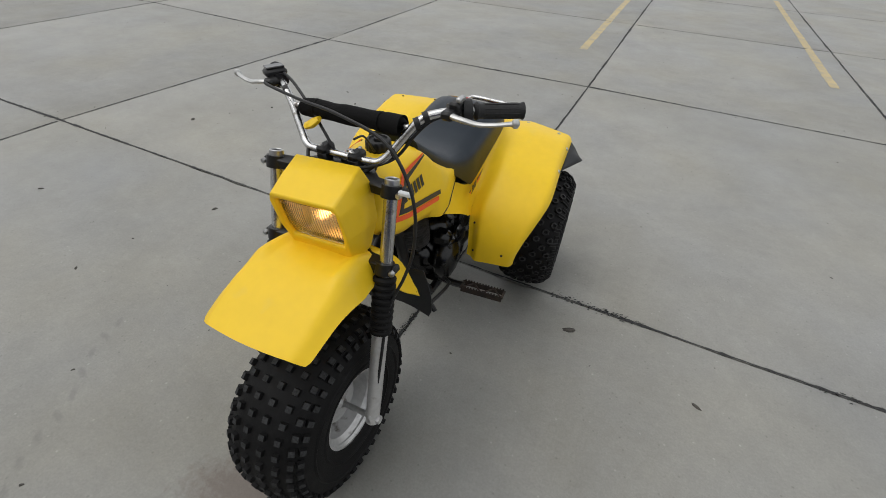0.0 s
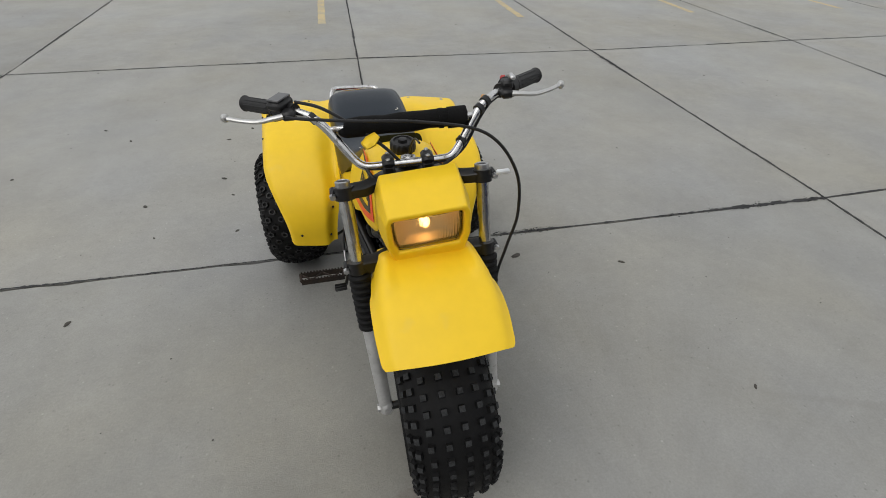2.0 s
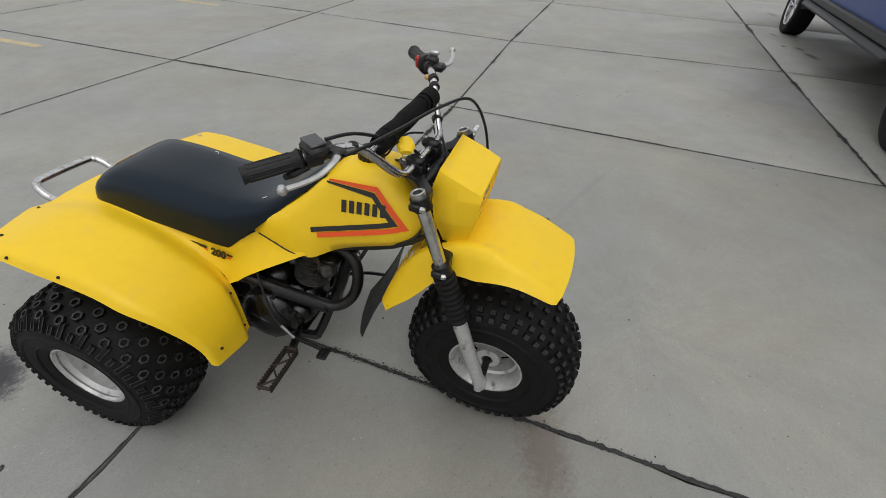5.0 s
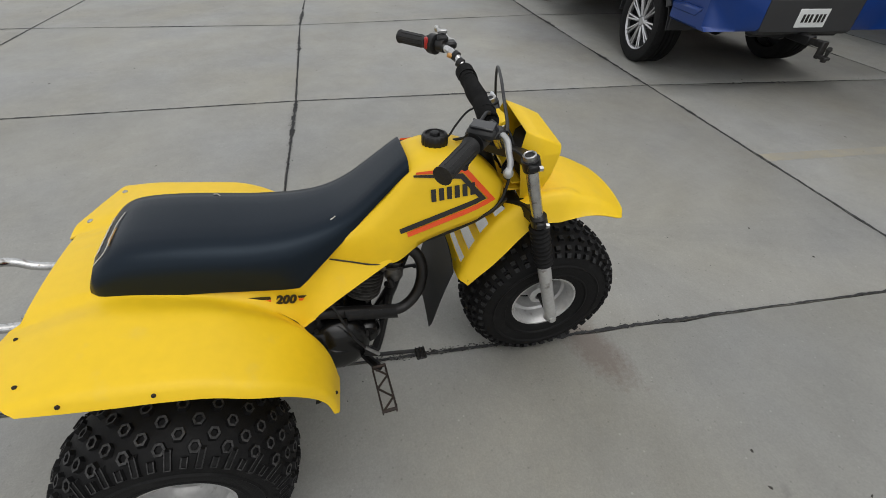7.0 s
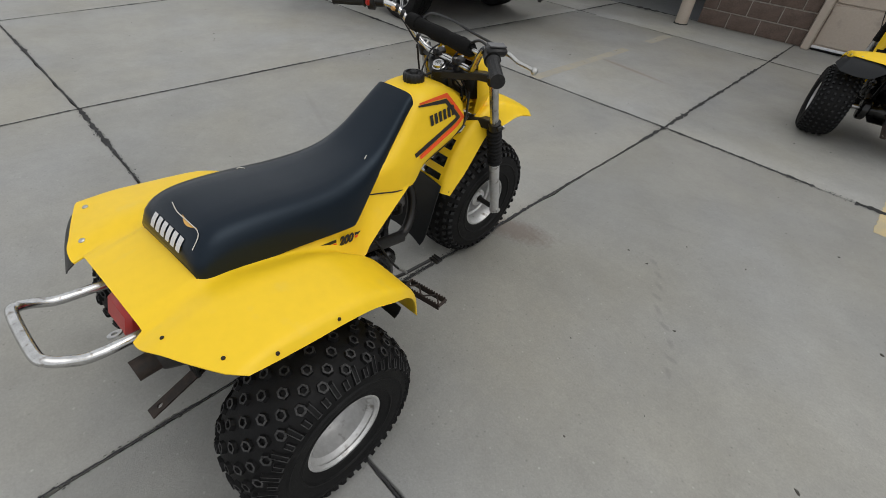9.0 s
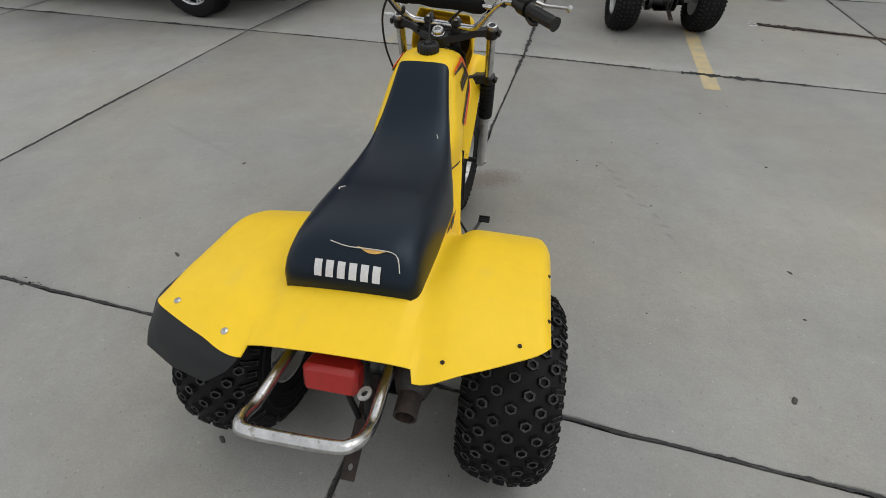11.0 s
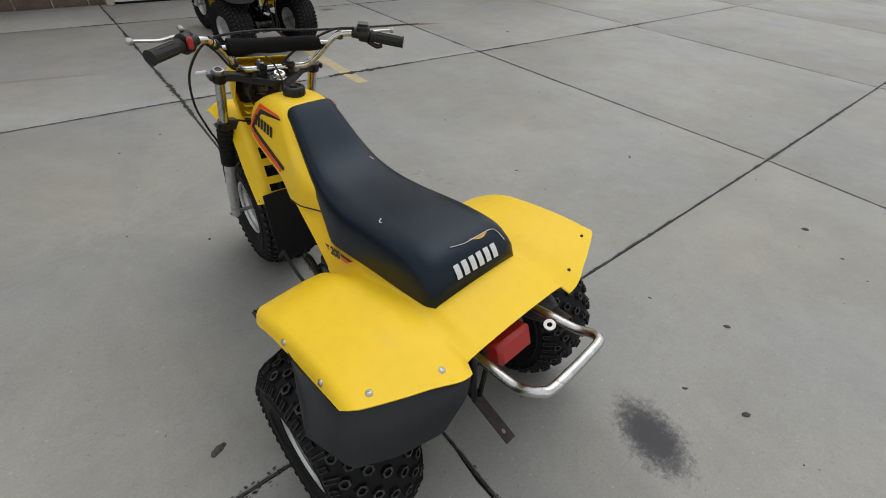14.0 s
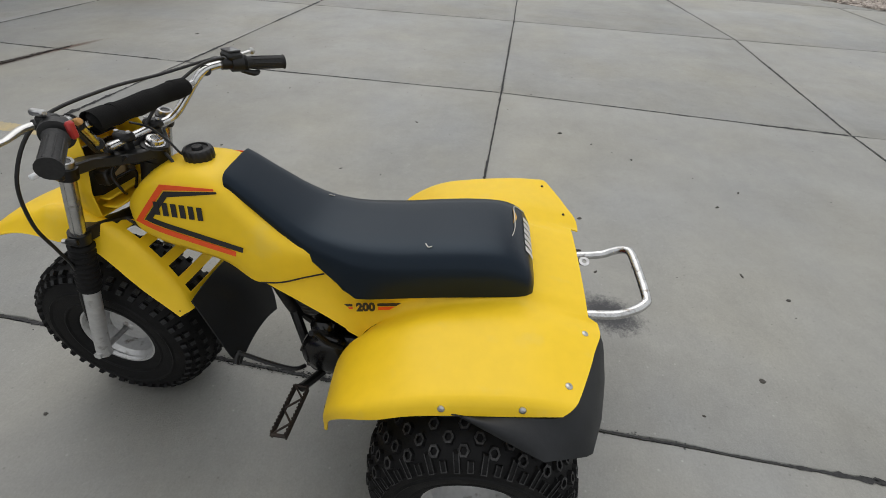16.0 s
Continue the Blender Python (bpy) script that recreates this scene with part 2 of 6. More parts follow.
DEBRIS = surface("leaf_litter", (0.06, 0.055, 0.048), 0.9, grain=100, vary=0.5)
BLUE = surface("blue_car_paint", (0.003, 0.036, 0.20), 0.34, 0.15, grain=500, vary=0.1, coarse=2, bump=0, coat=0.15)
CARBLACK = surface("dark_car_paint", (0.012, 0.012, 0.014), 0.3, 0.1, grain=300, vary=0.1, bump=0, coat=0.6)
TRIM = surface("dark_grey_trim", (0.03, 0.031, 0.033), 0.55, grain=150, vary=0.2, bump=0.2)
ALLOY = surface("alloy", (0.55, 0.55, 0.56), 0.3, 0.9, grain=60, vary=0.1, bump=0)
BLOCK = surface("split_face_block", (0.115, 0.082, 0.066), 0.9, grain=55, vary=0.4, coarse=9, bump=1.0, bump_scale=70)
MORTAR = surface("mortar", (0.42, 0.39, 0.35), 0.9, grain=90, vary=0.15, bump=0.5)
TAN = surface("tan_paint", (0.42, 0.36, 0.30), 0.55, grain=60, vary=0.06, coarse=3, bump=0.1, dirt=(0.3, 0.26, 0.22), dirt_amount=0.1)
WHITE = surface("white_paint", (0.66, 0.68, 0.70), 0.5, grain=40, vary=0.05, coarse=2, bump=0.1)
# near-black base: the dimness inside the bay is put into the colour
SHADE_IN = surface("shaded_interior", (0.05, 0.05, 0.052), 0.9, vary=0.2)
GRAVEL = surface("pale_gravel", (0.42, 0.37, 0.33), 0.9, grain=30, vary=0.45, coarse=7, bump=0.6)
LEAF = surface("shrub_leaf", (0.045, 0.065, 0.022), 0.7, grain=30, vary=0.4)
BARK = surface("shrub_bark", (0.12, 0.085, 0.06), 0.9, vary=0.3, bump=0.6)
PLATE = surface("plate_white", (0.7, 0.72, 0.72), 0.4, vary=0.05, bump=0)
DARKGLASS = surface("tinted_glass", (0.01, 0.011, 0.012), 0.06, grain=2, vary=0.1, bump=0, coat=0.5)
REDLENS = surface("red_lens", (0.35, 0.01, 0.008), 0.2, vary=0.1, bump=0, coat=0.5)


def lens_material():
    m = bpy.data.materials.new("headlight_glass")
    n, l, b = nodes_of(m)
    b.inputs["Base Color"].default_value, b.inputs["Roughness"].default_value, b.inputs["IOR"].default_value = (1.0, 0.92, 0.78, 1), 0.20, 1.30
    b.inputs["Transmission Weight"].default_value = 1.0
    return m


def glow_material(name, colour, strength):
    m = bpy.data.materials.new(name)
    n, l, b = nodes_of(m)
    b.inputs["Emission Color"].default_value, b.inputs["Emission Strength"].default_value = (*colour, 1), strength
    return m


LENS = lens_material()
BULB = glow_material("glowing_bulb", (1.0, 0.55, 0.20), 5.0)
REFLECTOR = surface("reflector", (0.74, 0.66, 0.54), 0.42, 1.0, vary=0.05, bump=0)


# ---- mesh helpers ----
def sm(t):
    t = max(0.0, min(1.0, t))
    return t * t * (3 - 2 * t)


def lerp(a, b, t):
    return a + (b - a) * t


def along(knots, x):
    """Smooth curve through (x, value) knots, in rising x."""
    if x <= knots[0][0]:
        return knots[0][1]
    for i in range(len(knots) - 1):
        x0, v0 = knots[i]
        x1, v1 = knots[i + 1]
        if x <= x1:
            t = (x - x0) / (x1 - x0)
            pa, pb = knots[max(i - 1, 0)], knots[min(i + 2, len(knots) - 1)]
            m0 = (v1 - pa[1]) / (x1 - pa[0]) * (x1 - x0)
            m1 = (pb[1] - v0) / (pb[0] - x0) * (x1 - x0)
            return (2 * t**3 - 3 * t * t + 1) * v0 + (t**3 - 2 * t * t + t) * m0 + (3 * t * t - 2 * t**3) * v1 + (t**3 - t * t) * m1
    return knots[-1][1]


class Shape:
    """Collects vertices and faces for one mesh."""

    def __init__(self):
        self.v, self.f, self.m = [], [], []

    def add(self, vs, fs, mi=0, xf=None):
        o = len(self.v)
        self.v += [tuple(xf @ Vector(p)) if xf else tuple(p) for p in vs]
        self.f += [tuple(i + o for i in q) for q in fs]
        self.m += [mi] * len(fs)
        return self

    def box(self, c, size, r=0.004, xf=None, mi=0):
        """A block with chamfered edges."""
        hx, hy, hz = (s / 2 for s in size)
        r = min(r, hx * 0.9, hy * 0.9, hz * 0.9)
        vs, idx = [], {}
        for sx in (-1, 1):
            for sy in (-1, 1):
                for sz in (-1, 1):
                    for k in range(3):
                        q = [sx * (hx - r), sy * (hy - r), sz * (hz - r)]
                        q[k] += (sx, sy, sz)[k] * r
                        idx[sx, sy, sz, k] = len(vs)
                        vs.append((c[0] + q[0], c[1] + q[1], c[2] + q[2]))
        fs = []
        for k in range(3):
            a, b = [i for i in range(3) if i != k]
            for s in (-1, 1):
                q = []
                for p, w in ((-1, -1), (1, -1), (1, 1), (-1, 1)):
                    g = [0, 0, 0]
                    g[k], g[a], g[b] = s, p, w
                    q.append(idx[(*g, k)])
                fs.append(q)
            for p in (-1, 1):
                for w in (-1, 1):
                    g0, g1 = [0, 0, 0], [0, 0, 0]
                    g0[k], g1[k] = -1, 1
                    g0[a] = g1[a] = p
                    g0[b] = g1[b] = w
                    fs.append([idx[(*g0, a)], idx[(*g1, a)], idx[(*g1, b)], idx[(*g0, b)]])
        for sx in (-1, 1):
            for sy in (-1, 1):
                for sz in (-1, 1):
                    fs.append([idx[sx, sy, sz, k] for k in range(3)])
        return self.add(vs, fs, mi, xf)

    def tube(self, pts, r, n=10, steps=5, mi=0, xf=None, caps=True, flat=1.0, straight=False):
        """A round bar along a smooth path. r: a radius, or one for each point."""
        pts = [Vector(p) for p in pts]
        rs = r if isinstance(r, (list, tuple)) else [r] * len(pts)
        path, rad = [], []
        if straight or len(pts) == 2:
            path, rad = pts, list(rs)
        else:
            for i in range(len(pts) - 1):
                p0, p1, p2, p3 = pts[max(i - 1, 0)], pts[i], pts[i + 1], pts[min(i + 2, len(pts) - 1)]
                for k in range(steps):
                    t = k / steps
                    path.append(0.5 * ((2 * p1) + (p2 - p0) * t + (2 * p0 - 5 * p1 + 4 * p2 - p3) * t * t + (3 * p1 - p0 - 3 * p2 + p3) * t**3))
                    rad.append(lerp(rs[i], rs[i + 1], t))
            path.append(pts[-1])
            rad.append(rs[-1])
        d = (path[1] - path[0]).normalized()
        up = Vector((0, 0, 1)) if abs(d.z) < 0.9 else Vector((1, 0, 0))
        u = (up - d * up.dot(d)).normalized()
        vs, fs = [], []
        for i, p in enumerate(path):
            d = (path[min(i + 1, len(path) - 1)] - path[max(i - 1, 0)]).normalized()
            u = (u - d * u.dot(d)).normalized()
            w = d.cross(u)
            for k in range(n):
                a = 2 * math.pi * k / n
                vs.append(p + (u * math.cos(a) * flat + w * math.sin(a)) * rad[i])
        for i in range(len(path) - 1):
            for k in range(n):
                fs.append((i * n + k, i * n + (k + 1) % n, (i + 1) * n + (k + 1) % n, (i + 1) * n + k))
        if caps:
            fs.append(tuple(range(n)))
            fs.append(tuple((len(path) - 1) * n + k for k in range(n)))
        return self.add(vs, fs, mi, xf)

    def lathe(self, prof, centre, axis="y", n=40, mi=0, xf=None, closed=False, caps=False):
        """Turns (radius, along) round an axis through centre."""
        vs, fs, k = [], [], len(prof)
        for i in range(n):
            a = 2 * math.pi * i / n
            for r, s in prof:
                q = {"y": (r * math.cos(a), s, r * math.sin(a)), "x": (s, r * math.cos(a), r * math.sin(a)), "z": (r * math.cos(a), r * math.sin(a), s)}[axis]
                vs.append((centre[0] + q[0], centre[1] + q[1], centre[2] + q[2]))
        for i in range(n):
            for j in range(k if closed else k - 1):
                j2 = (j + 1) % k
                fs.append((i * k + j, i * k + j2, ((i + 1) % n) * k + j2, ((i + 1) % n) * k + j))
        if caps:
            for j in (0, k - 1):
                if prof[j][0] > 1e-6:
                    fs.append(tuple(i * k + j for i in range(n)))
        return self.add(vs, fs, mi, xf)

    def sheet(self, rows, thick=0.003, holes=(), mi=0, xf=None, mi_back=None):
        """A thin shell through a grid of points."""
        nu, nv = len(rows), len(rows[0])
        g = [[Vector(p) for p in r] for r in rows]
        front, back = [], []
        for i in range(nu):
            for j in range(nv):
                a = g[min(i + 1, nu - 1)][j] - g[max(i - 1, 0)][j]
                b = g[i][min(j + 1, nv - 1)] - g[i][max(j - 1, 0)]
                nrm = a.cross(b)
                nrm = nrm.normalized() if nrm.length > 1e-9 else Vector((0, 0, 1))
                front.append(g[i][j])
                back.append(g[i][j] - nrm * thick)
        vs, N, fs = front + back, nu * nv, []
        solid = {(i, j) for i in range(nu - 1) for j in range(nv - 1)} - set(holes)
        for i, j in solid:
            a, b, c, d = i * nv + j, i * nv + j + 1, (i + 1) * nv + j + 1, (i + 1) * nv + j
            fs += [(a, b, c, d), (N + d, N + c, N + b, N + a)]
            for (di, dj), (p, q) in (((-1, 0), (a, b)), ((0, 1), (b, c)), ((1, 0), (c, d)), ((0, -1), (d, a))):
                if (i + di, j + dj) not in solid:
                    fs.append((q, p, N + p, N + q))
        return self.add(vs, fs, mi, xf)

    def loft(self, rings, mi=0, xf=None, caps=True):
        """Joins closed rings of equal count."""
        n = len(rings[0])
        vs = [p for r in rings for p in r]
        fs = [(i * n + k, i * n + (k + 1) % n, (i + 1) * n + (k + 1) % n, (i + 1) * n + k) for i in range(len(rings) - 1) for k in range(n)]
        if caps:
            fs += [tuple(range(n)), tuple((len(rings) - 1) * n + k for k in range(n))]
        return self.add(vs, fs, mi, xf)

    def prism(self, outline, y0, y1, mi=0, xf=None):
        """Extrudes an (x, z) outline from y0 to y1."""
        return self.loft([[(x, y0, z) for x, z in outline], [(x, y1, z) for x, z in outline]], mi, xf)


def part(name, shape, material, parent=None, label="", sharp=38, kind="", category="", group=""):
    """Links a shape as one mesh object, under a thing or part if given."""
    me = bpy.data.meshes.new(name)
    me.from_pydata(shape.v, [], shape.f)
    mats = material if isinstance(material, (list, tuple)) else [material]
    for m in mats:
        me.materials.append(m)
    if len(mats) > 1:
        me.polygons.foreach_set("material_index", shape.m)
    bm = bmesh.new()
    bm.from_mesh(me)
    bmesh.ops.recalc_face_normals(bm, faces=bm.faces)
    bm.to_mesh(me)
    bm.free()
    me.polygons.foreach_set("use_smooth", [True] * len(me.polygons))
    me.set_sharp_from_angle(angle=radians(sharp))
    ob = new(name, me)
    ob.parent = parent
    return tagged(ob, label, category, group, kind)


def thing(name, m, label, category, group="", kind=""):
    e = new(name)
    e.empty_display_size = 0.2
    e.matrix_world = m
    return tagged(e, label, category, group, kind)


def turned(p, axis, deg):
    """Turn about an axis through p."""
    return Matrix.Translation(p) @ Matrix.Rotation(radians(deg), 4, Vector(axis)) @ Matrix.Translation(-Vector(p))


def frame_at(p, normal, side):
    """A matrix at p with z along normal and x along side."""
    z = Vector(normal).normalized()
    x = (Vector(side) - z * z.dot(Vector(side))).normalized()
    y = z.cross(x)
    return Matrix(((x.x, y.x, z.x, p[0]), (x.y, y.y, z.y, p[1]), (x.z, y.z, z.z, p[2]), (0, 0, 0, 1)))


# ---- ground ----
YROWS = [-5.85, -4.64, -1.62, 1.70, 4.87, 8.40, 11.8, 15.2, 60]
XCOLS = [-60, -14.9, -11.2, -7.45, -4.06, -0.65, 2.14, 5.08, 8.35, 11.6, 60]
BEND = {5: (-0.14, -0.135, -0.095, 0.0, 0.04, 0.085, 0.13, 0.17, 0.3), 6: (-0.33, -0.26, -0.16, 0.03, 0.0, 0.0, 0.0, 0.02, 0.1), 4: (-0.04, -0.04, 0.04, -0.05, 0.03, 0.08, 0.1, 0.1, 0.1), 3: (0.2, 0.2, 0.17, -0.08, 0.0, 0.05, 0.1, 0.1, 0.1)}


SET_CORNERS = {(3, 3): (-7.34, 1.76), (3, 4): (-7.35, 5.05), (4, 2): (-4.07, -1.58), (4, 3): (-4.104, 1.739), (4, 4): (-3.90, 4.86), (5, 2): (-0.752, -1.72), (5, 3): (-0.652, 1.692), (5, 4): (-0.601, 4.926), (6, 2): (2.12, -1.735), (6, 3): (2.209, 1.665), (6, 4): (2.149, 4.868), (7, 2): (5.186, -1.737), (7, 3): (4.921, 1.716)}


def corner(i, j):
    """Corner of the slabs where column line i meets row line j."""
    if (i, j) in SET_CORNERS:
        return Vector(SET_CORNERS[i, j])
    x = XCOLS[i] + BEND.get(i, (0,) * 9)[j]
    xx = max(-15, min(12, XCOLS[i]))
    y = YROWS[j] + {1: -0.028 * xx, 2: -0.021 * (xx + 0.7), 3: -0.005 * (xx - 1), 4: 0.012 * xx}.get(j, 0)
    return Vector((x, y))


ground = part("ground", Shape().add([(-900, -900, -0.03), (900, -900, -0.03), (900, 900, -0.03), (-900, 900, -0.03)], [(0, 1, 2, 3)]), TAR, label="dark ground under the concrete lot", kind="structure", category="ground")
pavement = thing("pavement", Matrix.Identity(4), "grey concrete lot cast in large square slabs", "pavement", kind="structure")
rnd = random.Random(5)


def slab(i, j):
    """One slab with slightly chipped edges, a gap of about a centimetre to its neighbours."""
    def edge(p, q):
        a, b = Vector(p), Vector(q)
        ln = (b - a).length
        k = max(2, min(24, int(ln / 0.14)))
        side = Vector((-(b - a).y, (b - a).x)).normalized()
        out = []
        for s in range(k):
            c = a + (b - a) * (s / k)
            d = 0.0 if s == 0 else rnd.uniform(0, 0.004) + (rnd.uniform(0.002, 0.012) if rnd.random() < 0.12 else 0)
            out.append(c + side * d)
        return out
    g = 0.0026
    c = [corner(i, j) + Vector((g, g)), corner(i + 1, j) + Vector((-g, g)), corner(i + 1, j + 1) + Vector((-g, -g)), corner(i, j + 1) + Vector((g, -g))]
    ring = [p for a in range(4) for p in edge(c[a], c[(a + 1) % 4])]
    mid = Vector((sum(p[0] for p in c) / 4, sum(p[1] for p in c) / 4))
    inner = [p + (mid - p).normalized() * 0.006 for p in ring]
    n = len(ring)
    sh = Shape()
    vs = [(p.x, p.y, -0.028) for p in ring] + [(p.x, p.y, -0.005) for p in ring] + [(p.x, p.y, 0) for p in inner]
    fs = [(a * n + k, a * n + (k + 1) % n, (a + 1) * n + (k + 1) % n, (a + 1) * n + k) for a in (0, 1) for k in range(n)]
    fs.append(tuple(2 * n + k for k in range(n)))
    sh.add(vs, fs)
    part("slab", sh, CONCRETE, pavement, sharp=60)


for i in range(len(XCOLS) - 1):
    for j in range(len(YROWS) - 1):
        slab(i, j)
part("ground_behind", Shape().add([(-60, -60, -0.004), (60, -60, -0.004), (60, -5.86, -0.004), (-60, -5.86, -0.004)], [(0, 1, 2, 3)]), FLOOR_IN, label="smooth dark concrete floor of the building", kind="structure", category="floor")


def near(p):
    """Within the stretch of slabs round the three-wheeler."""
    return abs(p.x + 0.6) < 6 and -5.0 < p.y < 5.5


def sealant(a, b, heavy, seed, breaks=0.1):
    """A ragged strip of old tar along a joint."""
    r = random.Random(seed)
    a, b = Vector(a), Vector(b)
    d = (b - a).normalized()
    s = Vector((-d.y, d.x))
    ln, sh, t, w = (b - a).length, Shape(), 0.0, 0.004
    rows = []
    while t < ln:
        big = noise.noise(Vector((t * 0.9, seed * 3.7, 0)))
        rough = abs(noise.noise(Vector((t * 9, seed * 2.1, 3))))
        w = (0.0032 if (a + d * t - Vector((-0.7, 1.2))).length < 2.6 else 0.0055) + heavy * max(0, big + 0.15) * (0.010 + 0.040 * rough) + 0.006 * heavy * rough
        if noise.noise(Vector((t * 1.7, seed * 1.3, 5))) < -0.55 + breaks:
            w = 0
        off = noise.noise(Vector((t * 1.1, seed, 9))) * 0.005 + noise.noise(Vector((t * 7, seed, 4))) * 0.002
        rows.append((a + d * t + s * off, w * r.uniform(0.35, 1.5), w * r.uniform(0.35, 1.5), big))
        t += r.uniform(0.010, 0.026)
    side = 1 if seed % 2 else -1
    for k in range(len(rows) - 1):
        (p, l0, r0, g0), (q, l1, r1, g1) = rows[k], rows[k + 1]
        if l0 > 0 and l1 > 0:
            sh.add([(*(p + s * l0), 0.0025), (*(p - s * r0), 0.0025), (*(q - s * r1), 0.0025), (*(q + s * l1), 0.0025)], [(0, 1, 2, 3)])
        if heavy > 0.3 and g0 > -0.15 and near(p):
            for _ in range(int(5 * min(1.2, heavy) * (g0 + 0.15))):
                c = p + s * (r.gauss(0.006, min(0.011, 0.006 + 0.006 * heavy)) * side) + d * r.uniform(-0.012, 0.012)
                e = r.uniform(0.0012, 0.0058) * (1.4 if heavy > 0.8 else 1)
                sh.add([(c.x + e * math.cos(g) * r.uniform(0.5, 1.3), c.y + e * math.sin(g) * r.uniform(0.4, 1.2), 0.0025) for g in (0, 1.5, 3.0, 4.5)], [(0, 1, 2, 3)])
    part("joint_sealant", sh, TAR, label="ragged black tar in a slab joint", kind="stuff", category="tar")


for i in range(2, len(XCOLS) - 2):
    for j in range(len(YROWS) - 2):
        sealant(corner(i, j), corner(i, j + 1), {5: (1.8, 2.3, 0.7, 0.5, 0.6), 6: (1.3, 1.2, 1.0, 1.0, 0.6), 7: (0.8, 0.8, 0.8, 0.8, 0.5), 4: (0.5, 0.7, 0.5, 0.5, 0.4)}.get(i, (0.35, 0.35, 0.35, 0.35, 0.3))[min(j, 4)], i * 10 + j, {5: -0.25, 6: -0.1}.get(i, 0.1))
for j in range(len(YROWS) - 2):
    for i in range(2, len(XCOLS) - 2):
        sealant(corner(i, j), corner(i + 1, j), {0: 2.2, 1: 1.0, 2: 1.5, 3: 0.9, 4: 0.7}.get(j, 0.3), 200 + 10 * j + i, 0.0 if j < 5 else 0.15)


def stripe(x0, y0, y1, paint, w=0.10, slant=0.0):
    sh = Shape()
    n = 120
    r = random.Random(int(x0 * 100) + 900)
    vs = []
    for k in range(n + 1):
        y = lerp(y0, y1, k / n)
        x = x0 + slant * (y - y0)
        vs += [(x - w / 2 + r.uniform(-0.006, 0.007), y, 0.0012), (x + w / 2 + r.uniform(-0.007, 0.006), y, 0.0012)]
    sh.add(vs, [(2 * k, 2 * k + 1, 2 * k + 3, 2 * k + 2) for k in range(n)])
    part("parking_line", sh, paint, label="worn yellow parking line on concrete", kind="structure", category="paint")


for x, y0, y1 in ((-0.965, 6.40, 12.5), (1.86, 6.48, 13), (4.72, 6.5, 13), (7.6, 6.5, 13)):
    stripe(x, y0, y1, YEL_LINE)
stripe(-2.30, -1.345, -2.9, YEL_LINE, 0.125, 0.015)
stripe(0.585, -1.72, -3.5, YEL_FAINT, 0.11, 0.049)
stripe(0.47, -4.02, -4.58, YEL_FAINT, 0.11, 0.049)


def litter():
    """Scattered bits of leaf, mud and grit."""
    r = random.Random(11)
    sh = Shape()
    marks = [(0.0, 1.495, 0.034), (0.538, 1.34, 0.024), (-2.12, 1.426, 0.02), (0.69, 0.54, 0.016), (-3.19, 1.08, 0.02), (-3.28, 2.27, 0.024), (-0.99, 2.99, 0.018), (-2.37, 3.24, 0.02), (-0.22, 2.07, 0.02), (-1.48, 1.99, 0.012), (-1.91, 2.0, 0.012), (-2.04, 2.33, 0.018), (-1.63, 2.58, 0.02), (-1.55, 2.37, 0.014), (-1.68, 3.15, 0.018), (-1.53, 3.32, 0.014), (-3.13, 2.51, 0.012), (-2.93, 2.79, 0.015), (-2.6, 3.45, 0.018), (-1.42, 0.02, 0.010), (-1.71, 0.36, 0.009), (-1.51, -0.29, 0.008), (-2.29, 0.73, 0.012), (-5.11, -2.1, 0.03)]
    for _ in range(900):
        x, y = r.uniform(-10, 7), r.uniform(-5, 11)
        marks.append((x, y, r.choice((0.003, 0.004, 0.005, 0.006, 0.008, 0.011)) * r.uniform(0.5, 1.0)))
    for x, y, e in marks:
        n, tw, fl = 7, r.uniform(0, 3.1), r.uniform(0.35, 0.8)
        top, low = [], []
        for k in range(n):
            a = 2 * math.pi * k / n
            q = Vector((math.cos(a) * e * r.uniform(0.7, 1.2), math.sin(a) * e * fl * r.uniform(0.7, 1.2)))
            c, s = math.cos(tw), math.sin(tw)
            px, py = x + q.x * c - q.y * s, y + q.x * s + q.y * c
            low.append((px, py, 0.0005))
            top.append((x + (px - x) * 0.6, y + (py - y) * 0.6, 0.0015 + e * r.uniform(0.1, 0.25)))
        sh.loft([low, top])
    part("litter", sh, DEBRIS, label="scattered dark leaf bits and grit on concrete", kind="stuff", category="debris")


litter()


def paint_chips():
    """White chips beside the rust streak."""
    r = random.Random(4)
    sh = Shape()
    for _ in range(9):
        x, y, e = -2.99 + r.gauss(0, 0.035), -3.20 + r.gauss(0, 0.06), r.uniform(0.008, 0.022)
        pts = [(x + e * math.cos(a) * r.uniform(0.6, 1.2), y + e * 0.6 * math.sin(a) * r.uniform(0.6, 1.2)) for a in (0, 1.2, 2.5, 3.9, 5.1)]
        sh.loft([[(a, b, 0.0005) for a, b in pts], [(a, b, 0.005) for a, b in pts]])
    part("paint_chips", sh, WHITE, label="white chips lying on the concrete", kind="stuff", category="debris")


paint_chips()


